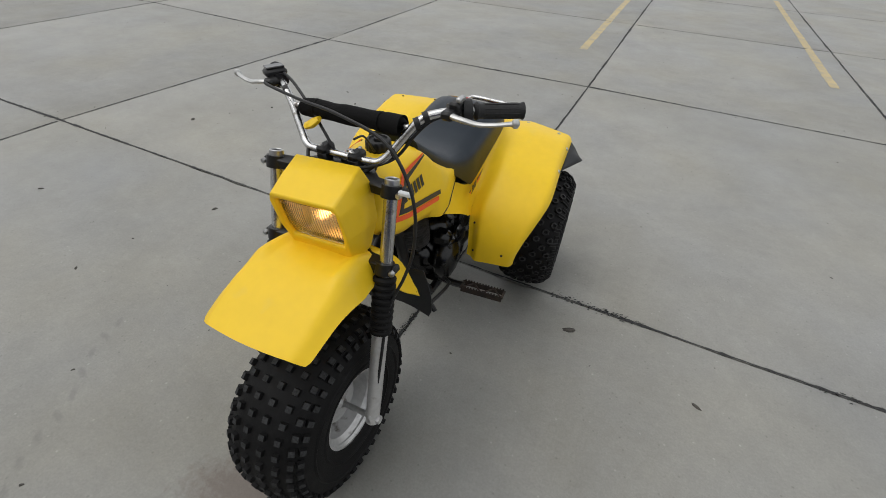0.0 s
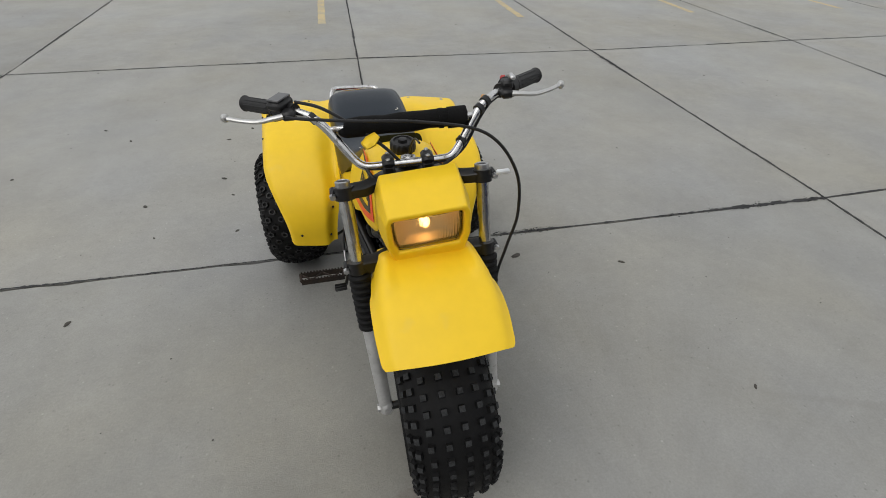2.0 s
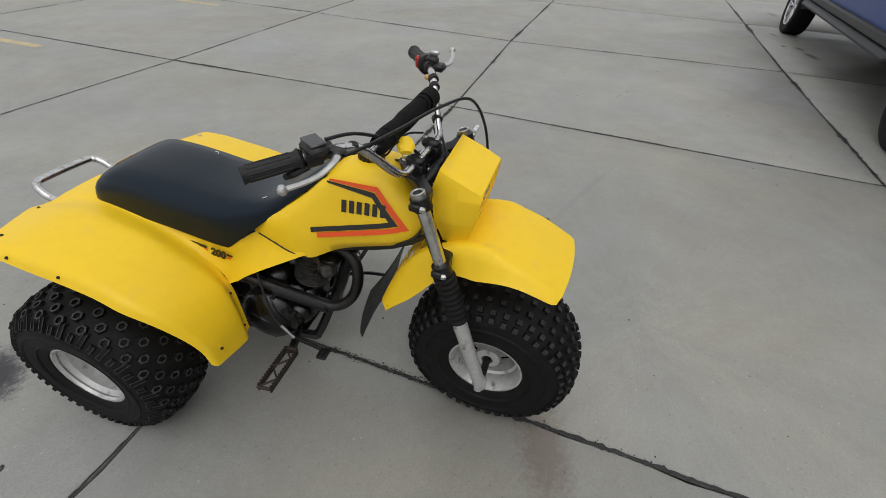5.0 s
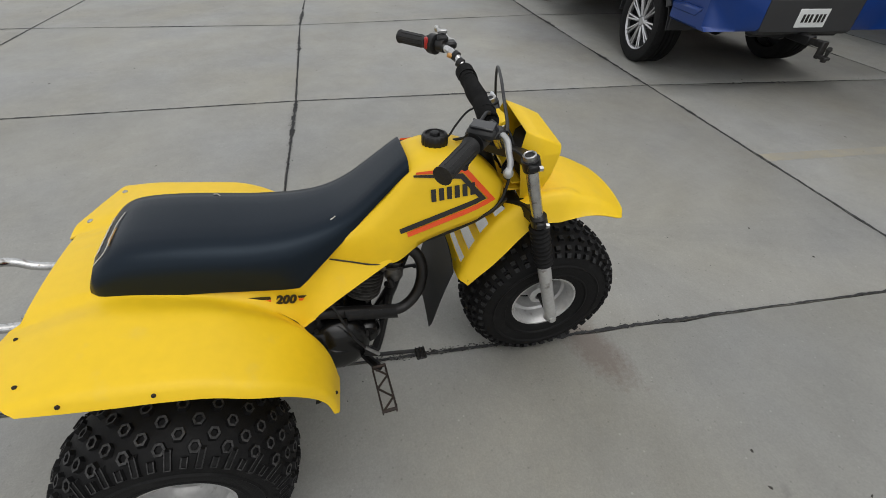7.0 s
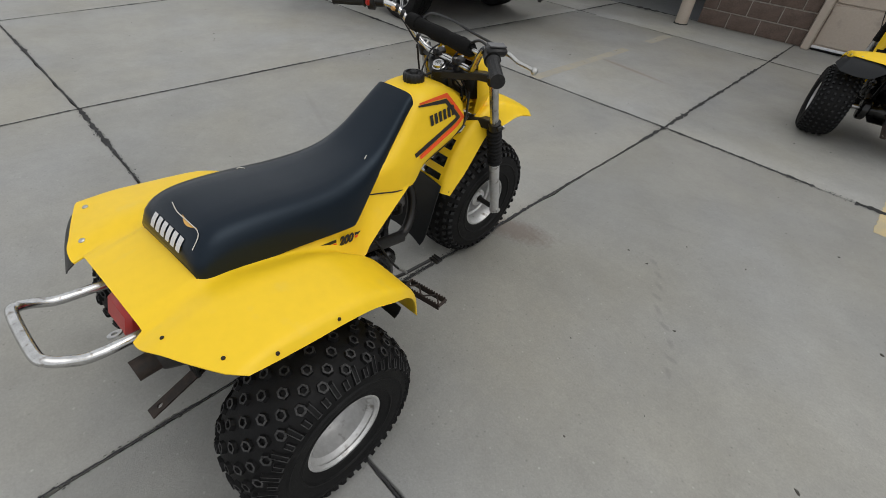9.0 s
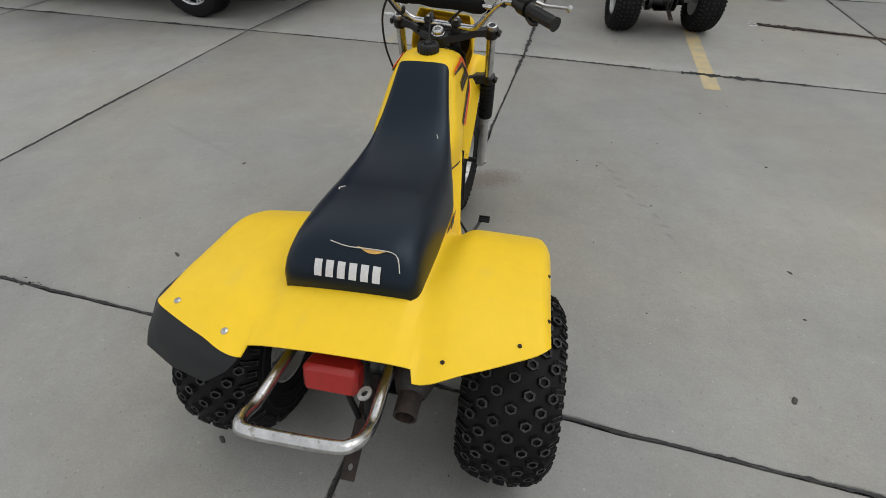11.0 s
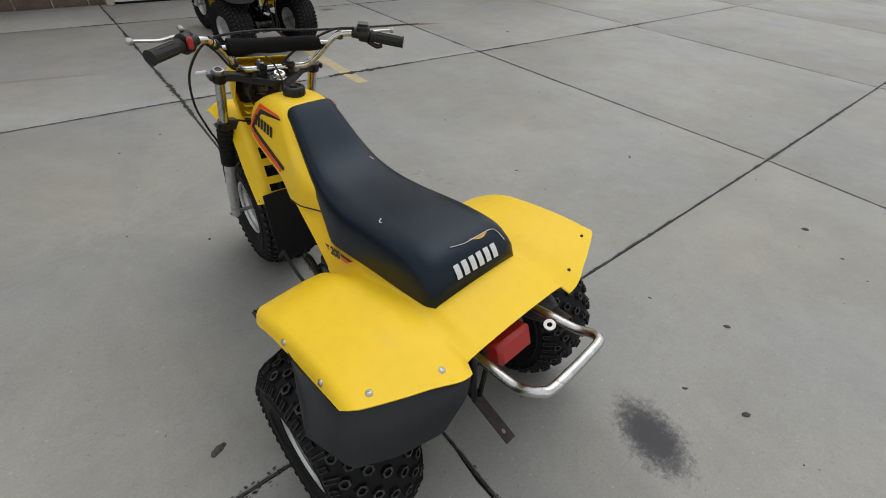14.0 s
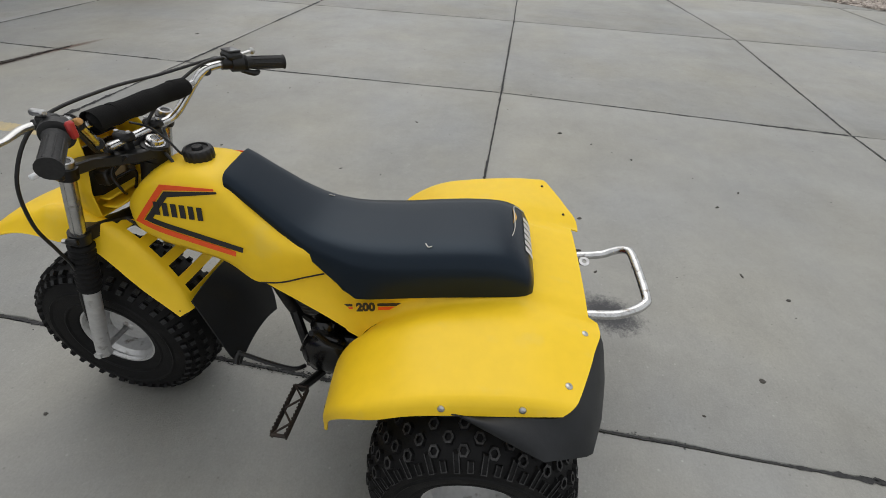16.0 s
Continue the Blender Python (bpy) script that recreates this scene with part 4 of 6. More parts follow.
def bolt(parent, p, normal, r=0.0075, name="bolt", mat=None):
    m = frame_at(p, normal, (1, 0.01, 0.02) if abs(Vector(normal).normalized().x) < 0.9 else (0, 1, 0))
    sh = Shape().lathe([(0, -0.004), (r, -0.004), (r, 0.0015), (r * 0.7, 0.004), (r * 0.3, 0.0045), (r * 0.28, 0.003), (0, 0.003)], (0, 0, 0), "z", 12, 0, m)
    part(name, sh, mat or STEEL, parent)


def fork_y(t):
    """Point on the fork line, t metres down from the top clamp."""
    return Vector((0.984, 0, 0.977)) + RAKE * t


def three_wheeler(m, label, flaps=("left",), torn=True, group=""):
    T = thing("three_wheeler", m, label, "three-wheeler", group)
    tread_kind = "ring" if torn else "block"
    # wheels
    for name, c, style, W, face, xf in (("front_wheel", (1.190, 0, 0.286), "block", 0.258, 1, STEER), ("rear_wheel", (-0.026, 0.407, 0.278), tread_kind, 0.256, 1, None), ("rear_wheel", (-0.026, -0.408, 0.278), tread_kind, 0.256, -1, None)):
        R = 0.304 if name == "front_wheel" else 0.289
        w = part(name, rim_shape(c, 0.119, W, face, xf), SILVER, T, "dull silver steel rim")
        part("tyre", settle(tyre(c, R, W, 0.119, xf)), RUBBER, w, "knobbly black balloon tyre", sharp=30)
        for s in (-0.77, 0.77, -0.62, 0.62):
            part("sidewall_rib", sidewall_rib(c, R, W, 0.119, s, xf), RUBBER, w)
        part("tread", settle(tread(c, R, W, 0.119, style, xf)), [RUBBER, SCUFF if style == "block" else WORN], w, "scuffed rubber tread blocks", sharp=30, kind="stuff")
    hub = Shape().lathe([(0.02, -0.075), (0.042, -0.07), (0.045, -0.02), (0.030, 0.0), (0.030, 0.03), (0.022, 0.06), (0.012, 0.07)], (1.190, 0, 0.286), "y", 20, 0, STEER)
    hub.lathe([(0.0, 0.020), (0.066, 0.020), (0.072, 0.028), (0.072, 0.050), (0.064, 0.058), (0.03, 0.062), (0.0, 0.062)], (1.190, 0, 0.286), "y", 26, 0, STEER)
    part("axle_spacer", Shape().tube([(1.190, -0.165, 0.286), (1.190, -0.02, 0.286)], 0.0125, 12, 1, 0, STEER), PIPE, T, "dark sleeve on the front axle")
    part("front_hub", hub, SILVER, T)
    part("front_axle", Shape().tube([(1.190, -0.185, 0.286), (1.190, 0.185, 0.286)], 0.009, 10, 1, 0, STEER), STEEL, T)
    # rear axle and drive
    part("rear_axle", Shape().tube([(-0.028, -0.40, 0.278), (-0.028, 0.40, 0.278)], 0.016, 10), STEEL, T)
    hs = Shape().lathe([(0.0, -0.19), (0.035, -0.19), (0.04, -0.12), (0.052, -0.10), (0.055, 0.06), (0.04, 0.08), (0.035, 0.19), (0.0, 0.19)], (-0.04, 0, 0.278), "y", 18)
    hs.box((0.06, 0.0, 0.28), (0.14, 0.10, 0.09), 0.02)
    part("axle_housing", hs, ENGINE, T)
    part("brake_drum", Shape().lathe([(0, -0.03), (0.075, -0.03), (0.085, -0.02), (0.085, 0.02), (0.07, 0.03), (0, 0.03)], (-0.04, 0.16, 0.278), "y", 26), ENGINE, T)
    part("sprocket", Shape().lathe([(0, -0.004), (0.095, -0.004), (0.095, 0.004), (0, 0.004)], (-0.04, -0.10, 0.278), "y", 34), RUST, T)
    ch = Shape()
    for z, zz in ((0.37, 0.33), (0.182, 0.25)):
        ch.tube([(-0.02, -0.10, z), (0.40, -0.10, zz)], 0.009, 6, 1, flat=0.7)
    part("chain", ch, RUST, T)
    for sg in (1, -1):
        part("swingarm", Shape().tube([(-0.04, sg * 0.13, 0.278), (0.15, sg * 0.125, 0.285), (0.36, sg * 0.11, 0.30)], 0.022, 10, 4, flat=1.3), BLACK, T)
    part("skid_plate", Shape().sheet([[(-0.10 + 0.3 * i, y, 0.205 + 0.012 * i) for y in (-0.10, -0.09, 0.09, 0.10)] for i in range(3)], 0.005), BLACK, T)
    # frame
    fr = Shape()
    fr.tube([(0.895, 0, 0.93), (0.955, 0, 0.76)], 0.030, 16)
    fr.tube([(0.95, 0, 0.80), (0.86, 0, 0.70), (0.72, 0, 0.66), (0.55, 0, 0.655)], 0.024, 10, 4)
    fr.tube([(0.955, 0, 0.785), (0.80, 0, 0.72), (0.70, 0, 0.63), (0.655, 0, 0.545), (0.615, 0, 0.42), (0.59, 0, 0.36)], 0.021, 12, 4)
    for sg in (1, -1):
        fr.tube([(0.60, sg * 0.008, 0.385), (0.575, sg * 0.035, 0.31), (0.535, sg * 0.075, 0.205), (0.50, sg * 0.085, 0.193), (0.25, sg * 0.10, 0.195), (0.20, sg * 0.10, 0.26)], 0.017, 8, 5)
        fr.tube([(0.55, sg * 0.05, 0.655), (0.33, sg * 0.10, 0.60), (-0.05, sg * 0.115, 0.62), (-0.20, sg * 0.118, 0.612)], 0.013, 8, 5)
        fr.tube([(0.22, sg * 0.10, 0.28), (0.10, sg * 0.11, 0.46), (-0.02, sg * 0.115, 0.61)], 0.013, 8, 4)
    part("frame", fr, BLACK, T, "black tubular steel frame")
    # engine
    cc = Shape()
    cc.box((0.405, 0, 0.315), (0.22, 0.20, 0.19), 0.045)
    cc.box((0.36, 0, 0.41), (0.16, 0.19, 0.13), 0.03)
    cc.box((0.50, 0, 0.345), (0.07, 0.15, 0.10), 0.025)
    cc.lathe([(0, 0.09), (0.080, 0.09), (0.092, 0.105), (0.092, 0.130), (0.080, 0.150), (0.05, 0.162), (0, 0.165)], (0.45, 0, 0.335), "y", 30)
    cc.lathe([(0, -0.09), (0.100, -0.09), (0.110, -0.105), (0.110, -0.128), (0.106, -0.150), (0.092, -0.170), (0.066, -0.184), (0.035, -0.190), (0, -0.191)], (0.400, 0, 0.335), "y", 40)
    cc.lathe([(0, -0.09), (0.046, -0.09), (0.050, -0.10), (0.048, -0.125), (0.036, -0.140), (0, -0.145)], (0.500, 0, 0.345), "y", 24)
    cc.box((0.400, -0.188, 0.352), (0.070, 0.012, 0.013), 0.004, turned((0.40, -0.18, 0.35), (0, 1, 0), 20))
    cc.box((0.325, -0.12, 0.44), (0.09, 0.06, 0.09), 0.015)
    cc.box((0.36, 0.115, 0.34), (0.14, 0.05, 0.14), 0.02)
    cc.box((0.46, 0.10, 0.44), (0.07, 0.07, 0.06), 0.015)
    case = part("crankcase", cc, ENGINE, T, "oily black engine crankcase")
    for k in range(7):
        a = 2 * math.pi * k / 7 + 0.3
        part("cover_bolt", Shape().tube([(0.400 + 0.104 * math.cos(a), -0.135, 0.335 + 0.104 * math.sin(a)), (0.400 + 0.104 * math.cos(a), -0.158, 0.335 + 0.104 * math.sin(a))], 0.0075, 6), CASE, case)
        part("cover_bolt", Shape().tube([(0.45 + 0.084 * math.cos(a), 0.12, 0.335 + 0.084 * math.sin(a)), (0.45 + 0.084 * math.cos(a), 0.147, 0.335 + 0.084 * math.sin(a))], 0.0075, 6), CASE, case)
    tilt = turned((0.52, 0, 0.42), (0, 1, 0), 14)
    cy = Shape().lathe([(0, 0.40), (0.050, 0.40), (0.050, 0.60), (0, 0.60)], (0.505, 0, 0), "z", 28, 0, tilt)
    cyl = part("cylinder", cy, ENGINE, T, "finned engine cylinder")
    for k in range(11):
        z, r = 0.432 + 0.0150 * k, 0.066 if k < 8 else 0.062
        part("fin", Shape().lathe([(0.048, z), (r - 0.002, z), (r, z + 0.0012), (r, z + 0.0034), (r - 0.002, z + 0.0046), (0.048, z + 0.0046)], (0.505, -0.004, 0), "z", 32, 0, tilt), FIN, cyl)
    hd = Shape().box((0.505, 0, 0.622), (0.13, 0.13, 0.05), 0.02, tilt)
    hd.box((0.485, -0.05, 0.60), (0.05, 0.05, 0.06), 0.012, tilt)
    hd.lathe([(0, -0.02), (0.036, -0.02), (0.040, -0.012), (0.040, 0.004), (0.030, 0.012), (0, 0.014)], (0.575, -0.045, 0.60), "z", 20, 0, tilt)
    part("cylinder_head", hd, ENGINE, T)
    cb = Shape().lathe([(0, -0.028), (0.022, -0.028), (0.030, -0.018), (0.031, 0.004), (0.024, 0.020), (0.010, 0.026), (0, 0.027)], (0.612, -0.070, 0.548), "z", 20)
    cb.tube([(0.55, -0.04, 0.57), (0.612, -0.070, 0.552)], 0.017, 10)
    part("breather_cover", cb, FIN, T, "bright alloy cap on the engine")
    part("spark_plug_cap", Shape().tube([(0.585, -0.075, 0.50), (0.600, -0.098, 0.515), (0.590, -0.11, 0.555)], [0.010, 0.011, 0.007], 10, 4), PLASTIC, T)
    part("carburettor", Shape().box((0.36, -0.02, 0.53), (0.09, 0.08, 0.09), 0.02).lathe([(0, -0.05), (0.034, -0.05), (0.034, 0.01), (0, 0.01)], (0.36, -0.02, 0.495), "z", 16), CASE, T)
    part("air_box", Shape().box((0.19, 0, 0.55), (0.20, 0.17, 0.13), 0.03), PLASTIC, T)
    ex = Shape().tube([(0.575, -0.02, 0.585), (0.65, -0.03, 0.605), (0.699, -0.04, 0.57), (0.710, -0.055, 0.50), (0.684, -0.07, 0.425), (0.626, -0.087, 0.388), (0.55, -0.105, 0.414), (0.46, -0.127, 0.456), (0.30, -0.157, 0.52), (0.10, -0.180, 0.57)], 0.0190, 14, 6)
    part("exhaust_pipe", ex, PIPE, T, "dark rusty exhaust pipe")
    gd = Shape()
    gd.sheet([[(0.610 - 0.165 * k / 6 - 0.004 * math.sin(a), -0.094 - 0.042 * k / 6 - 0.014 * math.cos(a) - 0.008, 0.388 + 0.078 * k / 6 + 0.023 * math.sin(a)) for a in (-1.2, -0.6, 0, 0.6, 1.2)] for k in range(7)], 0.002)
    part("heat_shield", gd, BLACK, T)
    mf = Shape().lathe([(0.0, 0.16), (0.024, 0.16), (0.055, 0.10), (0.060, 0.0), (0.060, -0.16), (0.052, -0.20), (0.034, -0.245), (0.030, -0.25)], (-0.042, -0.182, 0.580), "x", 22)
    muffler = part("muffler", mf, MUFFLER, T, "sooty dark muffler with open tip")
    tip = Shape().lathe([(0.029, -0.235), (0.030, -0.246), (0.0265, -0.250), (0.0265, -0.300), (0.0225, -0.300), (0.021, -0.255), (0.0, -0.255)], (-0.042, -0.182, 0.580), "x", 20)
    part("exhaust_tip", tip, RUST, muffler, "rusty brown exhaust tip")
    # seat, tank, body
    body = part("rear_fender", rear_body_shape(), YELLOW, T, "one-piece yellow plastic rear fender", sharp=50)
    for sg in (1, -1):
        for u, v in ((0.965, 0.74), (0.975, 0.27), (0.868 if sg > 0 else 0.89, 0.93), (0.645 if sg > 0 else 0.678, 0.93)):
            p, n = fender_spot(u, v, sg)
            bolt(body, p, n, 0.0085 if sg > 0 else 0.0048, "bolt", STEEL if sg > 0 else RUST)
        for u, v in ((0.045, 0.14), (0.06, 0.72), (0.19, 0.10)):
            q = fender_point(u, v)
            bolt(body, ROLL @ Vector(skew(Vector((q[0] + 0.001, q[1] * sg, q[2])))), (0.95, 0, 0.30), 0.0050, "bolt", RUST)
    seat = part("seat", seat_shape(), VINYL, T, "black vinyl saddle with a torn rear edge" if torn else "black vinyl saddle", sharp=60)
    bars = Shape()
    for k in range(6):
        y = 0.062 - 0.0272 * k
        rows = []
        for i in range(4):
            x = -0.1365 + 0.0078 * i
            rows.append([(x - 0.0014, y + d, seat_z(x, y + d) + 0.002) for d in (-0.0088, 0.0, 0.0088)])
        bars.sheet(rows, 0.001)
    part("lettering", bars, DECAL_WHITE, seat, "six silver letter blocks")
    if torn:
        rows = []
        for i in range(15):
            t = i / 14
            y = lerp(-0.020, -0.092, t)
            x = -0.081 - 0.006 * math.sin(t * 3.0)
            w = 0.0055 * math.sin(math.pi * t) ** 1.2 + 0.0006
            rows.append([(x - w, y, seat_z(x - w, y) + 0.0016), (x, y, seat_z(x, y) + 0.0022), (x + w * 0.5, y, seat_z(x + w * 0.5, y) + 0.0016)])
        part("tear", Shape().sheet(rows, 0.002), FOAM_TORN, seat, "tear with orange foam showing")
        part("torn_edge", Shape().tube([(-0.076, 0.045, seat_z(-0.076, 0.045) + 0.002), (-0.085, 0.0, seat_z(-0.085, 0) + 0.003), (-0.085, -0.06, seat_z(-0.085, -0.06) + 0.004), (-0.088, -0.11, seat_z(-0.088, -0.11) + 0.003), (-0.118, -0.125, seat_z(-0.118, -0.125) + 0.002)], 0.0013, 6, 4), THREAD, seat)
        part("scuff", Shape().tube([(0.150, 0.095, seat_z(0.150, 0.095) + 0.001), (0.142, 0.108, seat_z(0.142, 0.108) + 0.001), (0.132, 0.106, seat_z(0.132, 0.106) + 0.001)], 0.0016, 6, 3), THREAD, seat)
        part("scuff", Shape().tube([(0.460, -0.090, seat_z(0.460, -0.090) + 0.001), (0.446, -0.096, seat_z(0.446, -0.096) + 0.001)], 0.0016, 6, 3), THREAD, seat)
    tank = part("tank_cover", tank_shape(), YELLOW, T, "yellow tank cover with red and black stripes", sharp=60)
    cap = Shape()
    knurl = lambda r, z: [(0.763 + (r + (0.0022 if k % 4 in (1, 2) else 0)) * math.cos(math.pi * k / 32), (r + (0.0022 if k % 4 in (1, 2) else 0)) * math.sin(math.pi * k / 32), z) for k in range(64)]
    plain = lambda r, z: [(0.763 + r * math.cos(math.pi * k / 32), r * math.sin(math.pi * k / 32), z) for k in range(64)]
    cap.loft([plain(0.034, 0.936), knurl(0.0355, 0.940), knurl(0.0355, 0.964), plain(0.034, 0.969), plain(0.027, 0.971), plain(0.025, 0.966), plain(0.014, 0.966), plain(0.012, 0.974), plain(0.006, 0.975)])
    part("fuel_cap", cap, PLASTIC, tank, "ribbed black fuel cap")
    for sg in (1, -1):
        part("seam", Shape().tube([(x, sg * (tank_side(x, along(TANK_LOW, x)) + 0.0005), along(TANK_LOW, x)) for x in (0.425, 0.48, 0.54, 0.60)], 0.0026, 6, 4), PLASTIC, tank)
    line = [(0.683, 0.914), (0.822, 0.914), (0.915, 0.805), (0.648, 0.739)]
    for sg in (1, -1):
        part("stripe", ribbon(line, 0.0, 0.014, sg), DECAL_RED, tank, "orange-red stripe")
        part("stripe", ribbon([(0.676, 0.914), (0.822, 0.914), (0.915, 0.805), (0.632, 0.735)], 0.017, 0.031, sg), DECAL_BLACK, tank, "black stripe")
        part("under_tank", Shape().sheet([[(x, sg * 0.108, along(TANK_LOW, x) + 0.012), (x, sg * 0.100, along(TANK_LOW, x) - 0.020 * math.sin(math.pi * (x - 0.64) / 0.32) - 0.003)] for x in (0.64, 0.68, 0.74, 0.80, 0.86, 0.92, 0.955)], 0.006), BLACK, T)
        for k in range(6):
            x0 = 0.721 + 0.0226 * k
            rows = [[(x, sg * (tank_side(x, z) + 0.0034), z) for x in (x0, x0 + 0.007, x0 + 0.014)] for z in (0.830 + 0.001 * k, 0.847 + 0.001 * k, 0.864 + 0.001 * k)]
            part("lettering", Shape().sheet(rows, 0.0008), DECAL_BLACK, tank, "black letter block")
        yy, xc, dz = 0.1665 if sg > 0 else 0.1722, 0.307 if sg > 0 else 0.290, 0.008 if sg > 0 else 0.0
        dm = frame_at((xc, sg * yy, 0.601 + dz), (0, sg, 0.02), (-sg * 1, 0, sg * 0.16)) @ Matrix.Diagonal((0.84, 1, 1, 1))
        part("digits", moved(text_shape("200", 0.042), dm), DECAL_BLACK, body, "black number 200")
        for mt, x0, x1, x2, z0, z1 in ((DECAL_BLACK, -0.036, -0.102, -0.088, 0.016, 0.005), (DECAL_RED, -0.037, -0.084, -0.068, 0.002, -0.010), (DECAL_BLACK, 0.035, 0.058, 0.050, 0.014, 0.005), (DECAL_RED, 0.035, 0.049, 0.044, 0.002, -0.006)):
            sx = Shape().sheet([[(xc + x0, sg * yy, 0.601 + dz + z0 - 0.16 * x0), (xc + x0, sg * yy, 0.601 + dz + z1 - 0.16 * x0)], [(xc + x1, sg * yy, 0.601 + dz + z0 - 0.16 * x1), (xc + x2, sg * yy, 0.601 + dz + z1 - 0.16 * x2)]], 0.0008)
            part("stripe", sx, mt, body)
    # grab bar, tail lamp, hitch
    part("grab_bar", Shape().tube([(-0.10, 0.113, 0.600), (-0.20, 0.117, 0.612), (-0.30, 0.121, 0.626), (-0.385, 0.123, 0.640), (-0.425, 0.122, 0.662), (-0.452, 0.110, 0.679), (-0.464, 0.08, 0.684), (-0.464, -0.08, 0.684), (-0.452, -0.116, 0.679), (-0.425, -0.128, 0.662), (-0.385, -0.128, 0.640), (-0.30, -0.124, 0.626), (-0.20, -0.118, 0.612), (-0.10, -0.113, 0.600)], 0.0128, 16, 5, 0, ROLL), CHROME, T, "chromed tube grab bar")
    tab = Shape()
    for k in range(16):
        a0, a1 = 2 * math.pi * k / 16, 2 * math.pi * (k + 1) / 16
        tab.add([(r * math.cos(a), r2, r * math.sin(a)) for r2 in (-0.002, 0.002) for r, a in ((0.0075, a0), (0.0165, a0), (0.0165, a1), (0.0075, a1))], [(0, 1, 2, 3), (4, 5, 6, 7), (0, 3, 7, 4), (1, 2, 6, 5)], 0, frame_at((-0.331, -0.097, 0.632), (0, 0.35, 1), (1, 0, 0)) @ Matrix.Rotation(radians(90), 4, "X"))
    part("tow_tab", tab, STEEL, T)
    tl = part("tail_lamp", Shape().box((-0.276, 0.0, 0.588), (0.062, 0.130, 0.074), 0.012, turned((-0.276, 0, 0.588), (0, 1, 0), 20)), REDPLASTIC, T, "faded red tail lamp")
    part("lamp_base", Shape().box((-0.240, 0.0, 0.592), (0.03, 0.136, 0.08), 0.008, turned((-0.276, 0, 0.588), (0, 1, 0), 20)), PLASTIC, tl)
    part("tail_bracket", Shape().box((-0.19, 0, 0.60), (0.10, 0.10, 0.05), 0.008), BLACK, T)
    hb = Shape()
    ax = (Vector((-0.05, 0, 0.27)) - Vector((-0.315, 0, 0.178))).normalized()
    up = Vector((-ax.z, 0, ax.x))
    o = Vector((-0.366, 0, 0.187))
    for sgn in (1, -1):
        hb.loft([[tuple(o + ax * s + Vector((0, sgn * y, 0)) + up * h) for s, y in ((0.0, 0.0), (0.0, 0.0195), (0.33, 0.0195), (0.33, 0.0), (0.044, 0.0), (0.040, 0.006), (0.034, 0.008), (0.028, 0.006), (0.024, 0.0))] for h in (-0.003, 0.003)])
    part("hitch_bar", hb, RUST, T, "rusty flat hitch bar with a hole")
    for sg in (1, -1):
        part("hitch_strut", Shape().tube([(-0.20, sg * 0.05, 0.565), (-0.21, sg * 0.012, 0.235)], 0.009, 8), BLACK, T)
    # black rubber flaps on the fender
    for sd in flaps:
        sg = 1 if sd == "left" else -1
        low = ((0, (0.060, 0.448, 0.640)), (0.28, (-0.16, 0.533, 0.620)), (0.46, (-0.272, 0.494, 0.592)), (0.62, (-0.312, 0.400, 0.580)), (0.80, (-0.338, 0.295, 0.582)), (0.93, (-0.332, 0.222, 0.636)), (1, (-0.315, 0.192, 0.664)))
        rows = []
        for k in range(33):
            t = k / 32
            q = fender_point(lerp(0.64, 0.985, t / 0.48), 0.985) if t < 0.48 else fender_point(0.985, lerp(0.985, 0.12, (t - 0.48) / 0.52))
            q = Vector(q) - Vector((0, 0, 0.007 + 0.014 * sm((t - 0.78) / 0.18)))
            k0 = max(i for i in range(len(low) - 1) if low[i][0] <= t)
            e = Vector(low[k0][1]).lerp(Vector(low[k0 + 1][1]), (t - low[k0][0]) / (low[k0 + 1][0] - low[k0][0]))
            away = Vector((e.x + 0.02, e.y - 0.30, 0)).normalized() * 0.008 * math.sin(math.pi * t)
            row = []
            for j in range(7):
                s = j / 6
                p = q.lerp(e, s) + away * math.sin(math.pi * s) + Vector((0, 0, 0.010)) * math.sin(math.pi * s)
                row.append(skew(Vector((p.x, p.y * sg, p.z))) if s < 0.5 else (p.x, p.y * sg + 0.008 * sg, p.z))
            rows.append(row)
        part("mud_flap", Shape().sheet(rows, 0.003, (), 0, ROLL), FLAP, T, "black rubber fender extension", sharp=60)
    for sg in (1, -1):
        rows = []
        for i in range(6):
            row = []
            for j in range(5):
                x, y, z = fender_point(0.0, lerp(0.1, 0.9, j / 4))
                row.append((x - 0.026 - 0.030 * (i / 5) ** 1.5, (y - 0.030) * sg, z + 0.045 - 0.030 * math.sin(i / 5 * 1.4)))
            rows.append(row)
        part("inner_guard", Shape().sheet(rows, 0.003), FLAP, T)
    # foot pegs and pedals
    for sg in (1, -1):
        pg = Shape()
        a, b = Vector((0.520, sg * 0.222, 0.276)), Vector((0.527, sg * 0.394, 0.290))
        d = (b - a).normalized()
        s = Vector((0, 0, 1)).cross(d).normalized()
        for k in (-1, 1):
            pg.loft([[tuple(q + s * (0.021 * k + dx) + Vector((0, 0, dz))) for dx, dz in ((-0.002, -0.020), (0.002, -0.020), (0.002, 0.004), (-0.002, 0.004))] for q in (a, b)])
            for q in range(14):
                c = a.lerp(b, (q + 0.5) / 14) + s * 0.021 * k + Vector((0, 0, 0.006))
                pg.box(c, (0.005, 0.006, 0.010), 0.001)
        for t in (0.0, 1.0):
            pg.tube([a.lerp(b, t) - s * 0.022, a.lerp(b, t) + s * 0.022], 0.0055, 6)
        for q in range(4):
            pg.tube([a.lerp(b, q / 4) + s * (0.02 if q % 2 else -0.02), a.lerp(b, (q + 1) / 4) - s * (0.02 if q % 2 else -0.02)], 0.0035, 6)
        part("foot_peg", pg, RUST, T, "serrated rusty foot peg")
